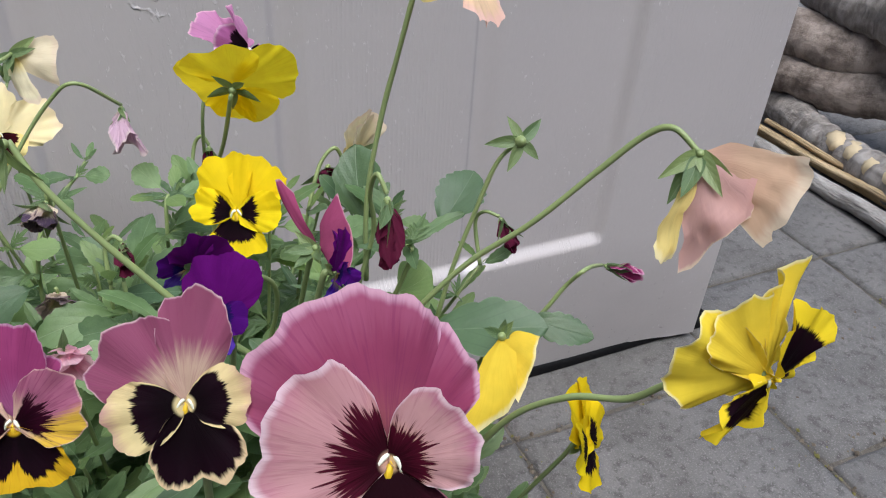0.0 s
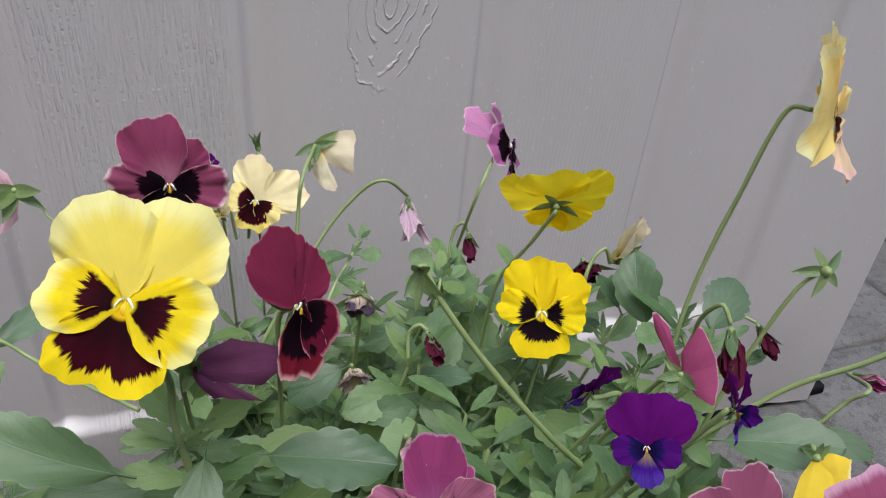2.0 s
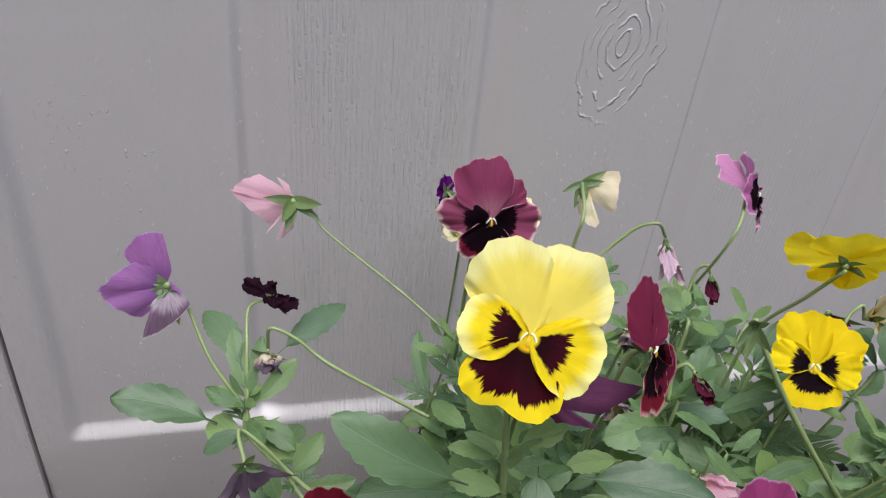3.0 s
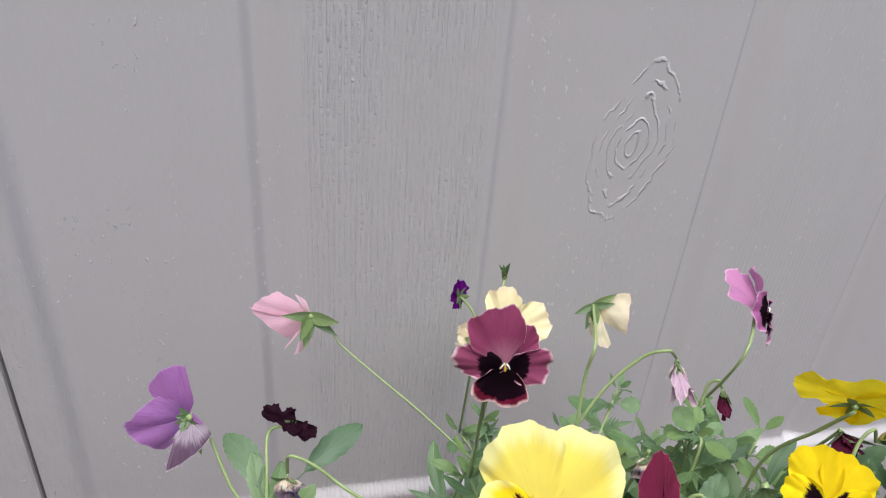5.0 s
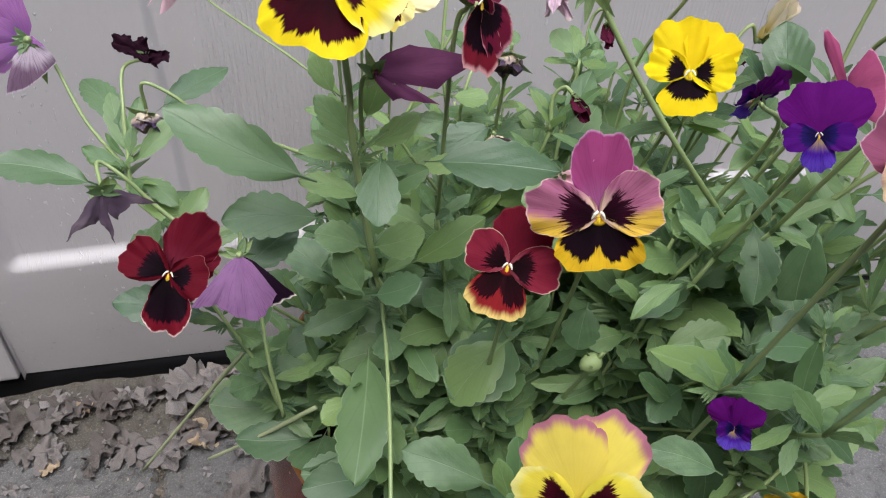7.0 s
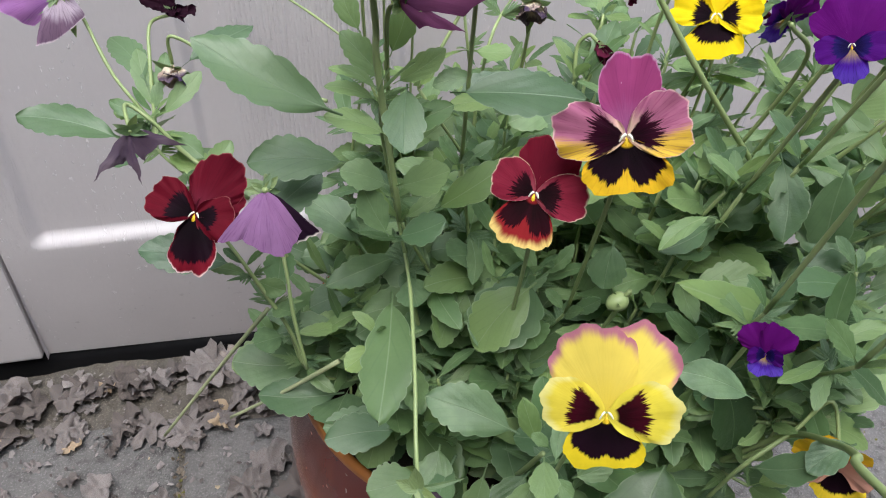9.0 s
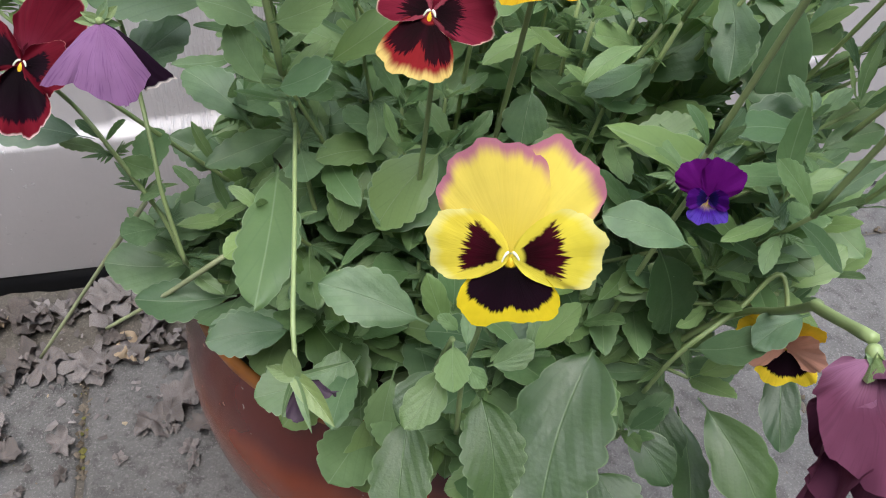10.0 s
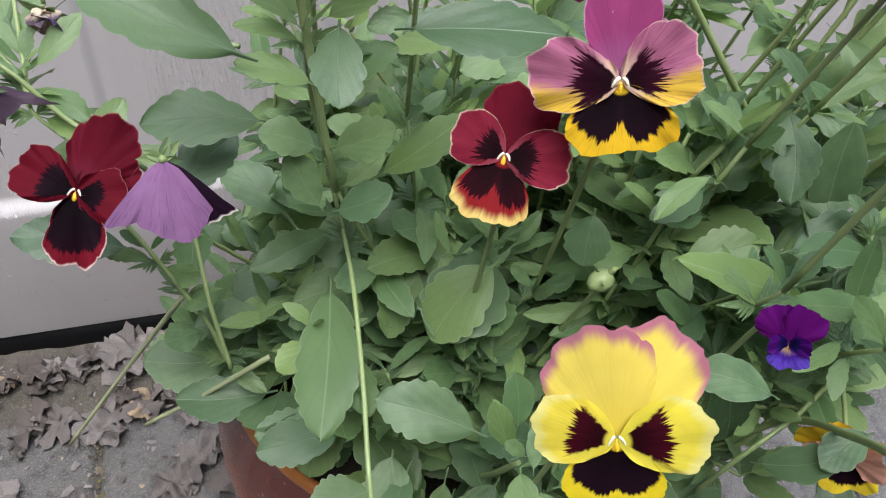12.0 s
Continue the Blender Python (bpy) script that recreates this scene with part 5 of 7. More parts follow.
big_leaf(PLANTS[1], (-0.021, 0.287, 0.433), (-0.064, 0.241, 0.423), (-0.155, -0.455, 0.877), 0.0444, teeth=4)
big_leaf(PLANTS[1], (-0.048, 0.204, 0.393), (-0.096, 0.229, 0.406), (-0.104, -0.458, 0.883), 0.0297, teeth=6)
big_leaf(PLANTS[1], (0.012, 0.161, 0.410), (-0.030, 0.103, 0.366), (-0.248, -0.40, 0.88), 0.0470, teeth=8, fold=0.12, mat=leaf_shaded, blunt=0.05, neck=0.03)
big_leaf(PLANTS[1], (-0.039, 0.156, 0.398), (-0.043, 0.119, 0.370), (-0.20, -0.42, 0.88), 0.0300, teeth=7, mat=leaf_shaded, blunt=0.15, neck=0.03)
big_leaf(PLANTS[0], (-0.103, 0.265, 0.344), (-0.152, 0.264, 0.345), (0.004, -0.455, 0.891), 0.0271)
big_leaf(PLANTS[0], (-0.100, 0.272, 0.343), (-0.076, 0.213, 0.341), (-0.061, -0.429, 0.901), 0.0325, mat=leaf_shaded)
big_leaf(PLANTS[3], (-0.157, 0.369, 0.312), (-0.212, 0.356, 0.308), (0.078, -0.502, 0.861), 0.0390)
big_leaf(PLANTS[3], (-0.136, 0.376, 0.341), (-0.182, 0.368, 0.345), (0.047, -0.538, 0.842), 0.0249)
big_leaf(PLANTS[2], (0.082, 0.161, 0.353), (0.095, 0.103, 0.325), (-0.351, -0.244, 0.904), 0.0332, teeth=3, fold=0.25, mat=leaf_shaded)
big_leaf(PLANTS[2], (0.087, 0.175, 0.324), (0.078, 0.124, 0.288), (-0.316, -0.253, 0.914), 0.0218, mat=leaf_shaded)
big_leaf(PLANTS[2], (0.126, 0.165, 0.373), (0.110, 0.126, 0.345), (-0.399, -0.266, 0.878), 0.0214, teeth=3, mat=leaf_shaded)
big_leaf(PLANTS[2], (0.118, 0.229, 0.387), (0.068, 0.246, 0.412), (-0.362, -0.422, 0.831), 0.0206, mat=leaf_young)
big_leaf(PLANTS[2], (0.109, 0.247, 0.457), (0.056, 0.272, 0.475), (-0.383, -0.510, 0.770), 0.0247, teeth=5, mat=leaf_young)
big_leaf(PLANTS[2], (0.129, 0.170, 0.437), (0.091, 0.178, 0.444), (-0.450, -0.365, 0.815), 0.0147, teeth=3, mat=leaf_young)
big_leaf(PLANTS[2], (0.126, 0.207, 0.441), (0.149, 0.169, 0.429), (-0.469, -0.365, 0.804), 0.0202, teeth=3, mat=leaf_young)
big_leaf(PLANTS[1], (-0.046, 0.189, 0.380), (-0.070, 0.170, 0.368), (-0.130, -0.379, 0.916), 0.0229, teeth=3, mat=leaf_shaded)
big_leaf(PLANTS[1], (-0.066, 0.170, 0.372), (-0.081, 0.127, 0.345), (-0.14, -0.42, 0.89), 0.0300, teeth=7, mat=leaf_shaded, blunt=0.2, neck=0.03)
big_leaf(PLANTS[1], (-0.085, 0.153, 0.311), (-0.093, 0.125, 0.310), (-0.062, -0.269, 0.961), 0.0336, mat=leaf_shaded)
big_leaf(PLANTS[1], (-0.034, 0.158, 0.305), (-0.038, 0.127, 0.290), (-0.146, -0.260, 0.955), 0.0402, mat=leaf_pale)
big_leaf(PLANTS[2], (0.021, 0.146, 0.301), (0.007, 0.117, 0.283), (-0.220, -0.234, 0.947), 0.0275, mat=leaf_shaded)
big_leaf(PLANTS[2], (0.097, 0.263, 0.368), (0.106, 0.221, 0.345), (-0.343, -0.391, 0.854), 0.0360)
big_leaf(PLANTS[3], (-0.119, 0.429, 0.325), (-0.168, 0.444, 0.349), (0.023, -0.571, 0.820), 0.0314)
big_leaf(PLANTS[0], (-0.089, 0.333, 0.419), (-0.141, 0.317, 0.413), (-0.017, -0.579, 0.815), 0.0195)
big_leaf(PLANTS[5], (0.145, 0.314, 0.550), (0.149, 0.349, 0.584), (-0.408, -0.384, 0.828), 0.0295, teeth=3, mat=leaf_old)
big_leaf(PLANTS[5], (0.180, 0.306, 0.547), (0.213, 0.331, 0.566), (-0.339, -0.417, 0.843), 0.0298, mat=leaf_old)
big_leaf(PLANTS[2], (0.143, 0.247, 0.536), (0.196, 0.214, 0.550), (-0.328, -0.312, 0.892), 0.0323, teeth=4, mat=leaf_old)
big_leaf(PLANTS[2], (0.196, 0.241, 0.533), (0.227, 0.218, 0.530), (-0.372, -0.290, 0.882), 0.0179, mat=leaf_old)
big_leaf(PLANTS[4], (0.015, 0.354, 0.511), (0.049, 0.333, 0.521), (-0.087, -0.452, 0.888), 0.0150, mat=leaf_old)
big_leaf(PLANTS[4], (-0.018, 0.354, 0.527), (-0.054, 0.347, 0.514), (0.016, -0.465, 0.885), 0.0238, mat=leaf_old)
big_leaf(PLANTS[2], (0.046, 0.229, 0.505), (0.014, 0.219, 0.500), (-0.318, -0.439, 0.841), 0.0129, teeth=3)
big_leaf(PLANTS[2], (0.082, 0.244, 0.533), (0.072, 0.209, 0.505), (-0.392, -0.432, 0.812), 0.0201)
big_leaf(PLANTS[2], (0.120, 0.252, 0.506), (0.111, 0.218, 0.480), (-0.413, -0.403, 0.817), 0.0290)
big_leaf(PLANTS[1], (-0.042, 0.295, 0.542), (-0.075, 0.292, 0.545), (-0.168, -0.582, 0.796), 0.0124, mat=leaf_young)
# a young shoot before the lemon pansy
stalk("shoot_stem", spline([(-0.036, 0.235, 0.300), (-0.044, 0.200, 0.365), (-0.047, 0.176, 0.415)], 6), 0.0018, 0.0013, stem_green, PLANTS[1])
big_leaf(PLANTS[1], (-0.048, 0.18, 0.415), (-0.055, 0.193, 0.439), (-0.22, -0.50, 0.82), 0.012, teeth=2, droop=0.06, mat=leaf_young)
big_leaf(PLANTS[1], (-0.044, 0.187, 0.42), (-0.042, 0.202, 0.442), (-0.22, -0.50, 0.82), 0.0147, teeth=2, droop=0.06, mat=leaf_young)
big_leaf(PLANTS[1], (-0.048, 0.172, 0.418), (-0.054, 0.15, 0.414), (-0.22, -0.50, 0.82), 0.016, teeth=4, droop=0.06, mat=leaf_young)
big_leaf(PLANTS[1], (-0.052, 0.168, 0.41), (-0.074, 0.149, 0.397), (-0.22, -0.50, 0.82), 0.0184, teeth=3, droop=0.06, mat=leaf_green)
big_leaf(PLANTS[1], (-0.045, 0.163, 0.414), (-0.04, 0.151, 0.412), (-0.22, -0.50, 0.82), 0.0092, teeth=2, droop=0.06, mat=leaf_young)
big_leaf(PLANTS[1], (-0.043, 0.169, 0.414), (-0.033, 0.188, 0.425), (-0.22, -0.50, 0.82), 0.009, teeth=3, droop=0.06, mat=leaf_young)
big_leaf(PLANTS[1], (-0.034, 0.166, 0.405), (-0.013, 0.167, 0.414), (-0.22, -0.50, 0.82), 0.0136, teeth=3, droop=0.06, mat=leaf_green)
big_leaf(PLANTS[1], (-0.045, 0.174, 0.421), (-0.053, 0.18, 0.427), (-0.22, -0.50, 0.82), 0.007, teeth=2, droop=0.06, mat=leaf_young)
big_leaf(PLANTS[1], (-0.013, 0.220, 0.372), (0.021, 0.210, 0.389), (-0.232, -0.416, 0.879), 0.0241, teeth=3)
big_leaf(PLANTS[1], (-0.017, 0.200, 0.366), (0.011, 0.195, 0.379), (-0.222, -0.389, 0.894), 0.0223, teeth=3)
leafy_shoot(PLANTS[3], [(-0.060, 0.385, 0.270), (-0.179, 0.347, 0.435), (-0.213, 0.381, 0.456), (-0.234, 0.403, 0.468), (-0.233, 0.416, 0.485)], 5, 0.040, 4, 0.7)
leafy_shoot(PLANTS[3], [(-0.070, 0.360, 0.270), (-0.149, 0.316, 0.332), (-0.167, 0.318, 0.384), (-0.186, 0.327, 0.427)], 4, 0.036, 2, 0.3)
leafy_shoot(PLANTS[0], [(-0.060, 0.310, 0.270), (-0.085, 0.286, 0.381), (-0.093, 0.307, 0.441), (-0.101, 0.328, 0.501), (-0.108, 0.292, 0.555)], 4, 0.040, 3, 0.7)
leafy_shoot(PLANTS[2], [(0.050, 0.300, 0.270), (0.071, 0.188, 0.359), (0.098, 0.183, 0.400), (0.126, 0.199, 0.433), (0.136, 0.209, 0.447)], 4, 0.035, 5, 0.8)
leafy_shoot(PLANTS[2], [(0.050, 0.310, 0.270), (0.078, 0.259, 0.448), (0.095, 0.272, 0.491), (0.113, 0.284, 0.526), (0.126, 0.291, 0.546)], 5, 0.035, 6, 0.9)
leafy_shoot(PLANTS[2], [(0.070, 0.280, 0.270), (0.104, 0.198, 0.434), (0.107, 0.191, 0.474), (0.107, 0.195, 0.494)], 3, 0.034, 5, 0.7)
leafy_shoot(PLANTS[5], [(0.080, 0.360, 0.270), (0.147, 0.278, 0.537), (0.152, 0.290, 0.556), (0.150, 0.299, 0.568)], 3, 0.040, 3, 0.4)
leafy_shoot(PLANTS[4], [(0.030, 0.400, 0.270), (0.048, 0.398, 0.516), (0.056, 0.417, 0.529)], 3, 0.034, 4, 0.3)
leafy_shoot(PLANTS[4], [(-0.030, 0.420, 0.270), (-0.025, 0.408, 0.498), (0.011, 0.453, 0.542)], 3, 0.032, 4, 0.3)
stalk("straw", spline([(-0.179, 0.354, 0.365), (-0.219, 0.358, 0.310), (-0.272, 0.362, 0.236)], 6), 0.0016, 0.0012, straw, PLANTS[3], 6, "dry pale straw stalk")
stalk("straw", spline([(-0.137, 0.294, 0.370), (-0.175, 0.303, 0.337), (-0.212, 0.313, 0.307)], 6), 0.0016, 0.0010, straw, PLANTS[3], 6, "dry pale straw stalk")
big_leaf(PLANTS[2], (0.055, 0.154, 0.407), (0.078, 0.134, 0.433), (-0.389, -0.325, 0.862), 0.0180, teeth=3)
big_leaf(PLANTS[2], (0.027, 0.152, 0.323), (0.036, 0.123, 0.314), (-0.259, -0.255, 0.932), 0.0321, teeth=4, mat=leaf_shaded)
big_leaf(PLANTS[2], (0.078, 0.185, 0.330), (0.076, 0.151, 0.305), (-0.312, -0.284, 0.907), 0.0278, teeth=3, mat=leaf_shaded)
big_leaf(PLANTS[2], (0.051, 0.170, 0.328), (0.067, 0.138, 0.312), (-0.294, -0.273, 0.916), 0.0253, teeth=3, mat=leaf_shaded)
big_leaf(PLANTS[1], (-0.018, 0.141, 0.310), (-0.001, 0.110, 0.302), (-0.194, -0.237, 0.952), 0.0338, teeth=5, mat=leaf_shaded)
big_leaf(PLANTS[2], (0.071, 0.263, 0.443), (0.108, 0.252, 0.455), (-0.383, -0.487, 0.785), 0.0297, teeth=5, mat=leaf_young)
big_leaf(PLANTS[2], (0.079, 0.255, 0.425), (0.074, 0.277, 0.450), (-0.352, -0.494, 0.795), 0.0249, teeth=5, mat=leaf_young)
big_leaf(PLANTS[2], (0.096, 0.230, 0.451), (0.134, 0.225, 0.475), (-0.444, -0.450, 0.775), 0.0253, teeth=4, mat=leaf_young)
big_leaf(PLANTS[2], (0.018, 0.134, 0.493), (-0.012, 0.147, 0.502), (-0.40, -0.45, 0.80), 0.0160, teeth=2, fold=0.12)
big_leaf(PLANTS[2], (0.093, 0.182, 0.419), (0.111, 0.175, 0.434), (-0.425, -0.365, 0.828), 0.0172, teeth=3)
big_leaf(PLANTS[2], (0.096, 0.196, 0.434), (0.119, 0.165, 0.428), (-0.434, -0.368, 0.822), 0.0184, teeth=3)
big_leaf(PLANTS[2], (0.120, 0.198, 0.444), (0.155, 0.192, 0.467), (-0.484, -0.389, 0.784), 0.0184, teeth=3, mat=leaf_young)
big_leaf(PLANTS[2], (0.049, 0.211, 0.401), (0.062, 0.192, 0.396), (-0.328, -0.395, 0.858), 0.0315, teeth=4)
big_leaf(PLANTS[0], (-0.063, 0.291, 0.433), (-0.080, 0.265, 0.409), (-0.099, -0.545, 0.833), 0.0236, teeth=4, mat=leaf_young)
big_leaf(PLANTS[0], (-0.074, 0.297, 0.405), (-0.096, 0.309, 0.423), (-0.071, -0.559, 0.826), 0.0234, teeth=4)
big_leaf(PLANTS[1], (-0.049, 0.302, 0.434), (-0.036, 0.268, 0.422), (-0.152, -0.552, 0.820), 0.0268, teeth=5, mat=leaf_young)
big_leaf(PLANTS[2], (0.093, 0.139, 0.437), (0.066, 0.134, 0.429), (-0.423, -0.316, 0.849), 0.0173, teeth=3)
big_leaf(PLANTS[2], (0.056, 0.253, 0.481), (0.088, 0.252, 0.505), (-0.362, -0.461, 0.810), 0.0303, teeth=4, mat=leaf_young)
big_leaf(PLANTS[2], (0.090, 0.260, 0.516), (0.093, 0.227, 0.495), (-0.399, -0.452, 0.798), 0.0254, teeth=5, mat=leaf_young)
big_leaf(PLANTS[2], (0.118, 0.247, 0.478), (0.127, 0.263, 0.514), (-0.423, -0.440, 0.792), 0.0311, teeth=5)
big_leaf(PLANTS[2], (0.107, 0.260, 0.521), (0.124, 0.234, 0.512), (-0.434, -0.451, 0.780), 0.0161, teeth=3, mat=leaf_young)
big_leaf(PLANTS[2], (0.086, 0.302, 0.499), (0.102, 0.277, 0.491), (-0.371, -0.489, 0.790), 0.0298, teeth=4, mat=leaf_young)
big_leaf(PLANTS[2], (0.066, 0.312, 0.488), (0.075, 0.292, 0.484), (-0.331, -0.504, 0.798), 0.0214, teeth=4, mat=leaf_young)
big_leaf(PLANTS[2], (0.124, 0.278, 0.546), (0.143, 0.239, 0.523), (-0.462, -0.466, 0.754), 0.0147, teeth=3, mat=leaf_young)
big_leaf(PLANTS[2], (0.148, 0.284, 0.530), (0.166, 0.278, 0.544), (-0.474, -0.476, 0.741), 0.0311, teeth=3, mat=leaf_young)
big_leaf(PLANTS[2], (0.060, 0.236, 0.479), (0.027, 0.239, 0.488), (-0.323, -0.451, 0.832), 0.0161, teeth=3, mat=leaf_young)
big_leaf(PLANTS[2], (0.037, 0.221, 0.470), (0.072, 0.214, 0.481), (-0.342, -0.415, 0.843), 0.0236, teeth=6)
big_leaf(PLANTS[2], (0.076, 0.206, 0.480), (0.116, 0.197, 0.491), (-0.412, -0.383, 0.827), 0.0255, teeth=5)
big_leaf(PLANTS[2], (0.102, 0.252, 0.467), (0.131, 0.220, 0.455), (-0.439, -0.458, 0.773), 0.0155, teeth=4, mat=leaf_young)
big_leaf(PLANTS[2], (0.127, 0.247, 0.464), (0.111, 0.226, 0.445), (-0.436, -0.452, 0.778), 0.0183, teeth=4, mat=leaf_young)
big_leaf(PLANTS[2], (0.139, 0.213, 0.459), (0.168, 0.208, 0.472), (-0.500, -0.407, 0.764), 0.0176, teeth=5, mat=leaf_young)
big_leaf(PLANTS[0], (-0.104, 0.289, 0.533), (-0.135, 0.293, 0.545), (-0.058, -0.588, 0.807), 0.0139, teeth=4, mat=leaf_young)
big_leaf(PLANTS[0], (-0.102, 0.289, 0.533), (-0.072, 0.288, 0.548), (-0.118, -0.583, 0.804), 0.0156, teeth=4, mat=leaf_young)
big_leaf(PLANTS[0], (-0.102, 0.300, 0.555), (-0.123, 0.317, 0.576), (-0.073, -0.630, 0.773), 0.0154, teeth=5, mat=leaf_young)
big_leaf(PLANTS[0], (-0.100, 0.300, 0.555), (-0.074, 0.301, 0.571), (-0.121, -0.617, 0.777), 0.0144, teeth=4, mat=leaf_young)
big_leaf(PLANTS[0], (-0.105, 0.282, 0.508), (-0.130, 0.284, 0.519), (-0.060, -0.553, 0.831), 0.0182, teeth=4)
big_leaf(PLANTS[0], (-0.102, 0.281, 0.508), (-0.076, 0.272, 0.521), (-0.111, -0.544, 0.831), 0.0204, teeth=4)
big_leaf(PLANTS[0], (-0.101, 0.304, 0.567), (-0.090, 0.314, 0.590), (-0.107, -0.643, 0.758), 0.0152, teeth=4, mat=leaf_young)
big_leaf(PLANTS[0], (-0.107, 0.274, 0.482), (-0.119, 0.285, 0.508), (-0.066, -0.528, 0.847), 0.0170, teeth=4)
big_leaf(PLANTS[0], (-0.104, 0.273, 0.482), (-0.079, 0.265, 0.496), (-0.103, -0.510, 0.854), 0.0198, teeth=4)
big_leaf(PLANTS[0], (-0.112, 0.323, 0.571), (-0.120, 0.336, 0.591), (-0.065, -0.660, 0.748), 0.0135, teeth=4, mat=leaf_young)
big_leaf(PLANTS[3], (-0.153, 0.324, 0.340), (-0.206, 0.329, 0.345), (0.055, -0.445, 0.894), 0.0368, teeth=6)
big_leaf(PLANTS[3], (-0.131, 0.327, 0.366), (-0.175, 0.327, 0.367), (0.022, -0.466, 0.885), 0.0247, teeth=5)
big_leaf(PLANTS[3], (-0.135, 0.299, 0.333), (-0.191, 0.304, 0.337), (0.034, -0.418, 0.908), 0.0292, teeth=6)
big_leaf(PLANTS[0], (-0.106, 0.244, 0.358), (-0.152, 0.244, 0.360), (-0.013, -0.383, 0.924), 0.0260, teeth=6)
big_leaf(PLANTS[0], (-0.098, 0.215, 0.351), (-0.132, 0.211, 0.352), (-0.034, -0.343, 0.939), 0.0279, teeth=6)
big_leaf(PLANTS[0], (-0.086, 0.228, 0.361), (-0.100, 0.203, 0.344), (-0.066, -0.345, 0.936), 0.0268, teeth=6)
big_leaf(PLANTS[3], (-0.232, 0.416, 0.485), (-0.241, 0.454, 0.512), (0.117, -0.553, 0.825), 0.0147, teeth=4)
big_leaf(PLANTS[3], (-0.229, 0.409, 0.485), (-0.201, 0.426, 0.507), (0.092, -0.544, 0.834), 0.0138, teeth=4)
big_leaf(PLANTS[3], (-0.234, 0.401, 0.474), (-0.260, 0.393, 0.463), (0.131, -0.503, 0.854), 0.0130, teeth=3)
big_leaf(PLANTS[3], (-0.231, 0.404, 0.479), (-0.204, 0.383, 0.470), (0.094, -0.509, 0.856), 0.0150, teeth=4)
big_leaf(PLANTS[3], (-0.233, 0.421, 0.490), (-0.222, 0.443, 0.513), (0.106, -0.555, 0.825), 0.0105, teeth=3, mat=leaf_young)
big_leaf(PLANTS[3], (-0.232, 0.408, 0.483), (-0.258, 0.418, 0.495), (0.130, -0.530, 0.838), 0.0116, teeth=3, mat=leaf_young)
big_leaf(PLANTS[3], (-0.209, 0.374, 0.457), (-0.187, 0.390, 0.477), (0.068, -0.497, 0.865), 0.0157, teeth=4)
big_leaf(PLANTS[4], (0.042, 0.307, 0.493), (0.017, 0.333, 0.509), (-0.262, -0.448, 0.855), 0.0189, teeth=5)
big_leaf(PLANTS[4], (-0.018, 0.339, 0.496), (0.017, 0.331, 0.506), (-0.218, -0.471, 0.855), 0.0198, teeth=5)

big_leaf(PLANTS[2], (0.080, 0.250, 0.535), (0.100, 0.238, 0.484), (-0.339, -0.413, 0.846), 0.0223, teeth=4, fold=0.18, mat=leaf_young)
big_leaf(PLANTS[2], (0.116, 0.235, 0.530), (0.114, 0.223, 0.478), (-0.381, -0.376, 0.845), 0.0252, teeth=3, fold=0.18, mat=leaf_green)
big_leaf(PLANTS[2], (0.035, 0.215, 0.523), (0.003, 0.203, 0.515), (-0.294, -0.392, 0.872), 0.0091, teeth=2, fold=0.18, mat=leaf_young)
big_leaf(PLANTS[2], (0.089, 0.270, 0.515), (0.051, 0.258, 0.513), (-0.326, -0.411, 0.851), 0.0277, teeth=4, fold=0.18, mat=leaf_green)
big_leaf(PLANTS[2], (0.095, 0.190, 0.459), (0.011, 0.195, 0.502), (-0.331, -0.292, 0.898), 0.0213, teeth=4, fold=0.18, mat=leaf_young)
big_leaf(PLANTS[2], (0.106, 0.185, 0.490), (0.064, 0.190, 0.497), (-0.366, -0.300, 0.881), 0.0177, teeth=4, fold=0.18, mat=leaf_young)
big_leaf(PLANTS[2], (-0.001, 0.235, 0.496), (-0.008, 0.223, 0.475), (-0.220, -0.403, 0.889), 0.0211, teeth=4, fold=0.18, mat=leaf_green)
big_leaf(PLANTS[2], (0.080, 0.165, 0.478), (0.081, 0.175, 0.516), (-0.338, -0.280, 0.899), 0.0113, teeth=2, fold=0.18, mat=leaf_young)
big_leaf(PLANTS[2], (0.080, 0.165, 0.478), (0.106, 0.165, 0.488), (-0.338, -0.280, 0.899), 0.0108, teeth=3, fold=0.18, mat=leaf_young)
big_leaf(PLANTS[2], (0.084, 0.165, 0.472), (0.118, 0.153, 0.442), (-0.338, -0.274, 0.900), 0.0115, teeth=3, fold=0.18, mat=leaf_green)
big_leaf(PLANTS[2], (0.082, 0.165, 0.470), (0.048, 0.155, 0.472), (-0.334, -0.274, 0.902), 0.0082, teeth=2, fold=0.18, mat=leaf_young)
big_leaf(PLANTS[2], (0.045, 0.185, 0.444), (0.060, 0.173, 0.394), (-0.268, -0.293, 0.918), 0.0294, teeth=5, fold=0.18, mat=leaf_shaded)
big_leaf(PLANTS[2], (0.040, 0.200, 0.452), (0.018, 0.205, 0.472), (-0.262, -0.317, 0.912), 0.0135, teeth=2, fold=0.18, mat=leaf_young)
big_leaf(PLANTS[2], (0.095, 0.290, 0.524), (0.128, 0.300, 0.536), (-0.328, -0.431, 0.841), 0.0159, teeth=3, fold=0.18, mat=leaf_young)
big_leaf(PLANTS[2], (0.069, 0.300, 0.494), (0.055, 0.310, 0.520), (-0.280, -0.428, 0.859), 0.0155, teeth=3, fold=0.18, mat=leaf_young)
big_leaf(PLANTS[2], (0.142, 0.300, 0.512), (0.114, 0.315, 0.539), (-0.362, -0.408, 0.838), 0.0174, teeth=3, fold=0.18, mat=leaf_green)
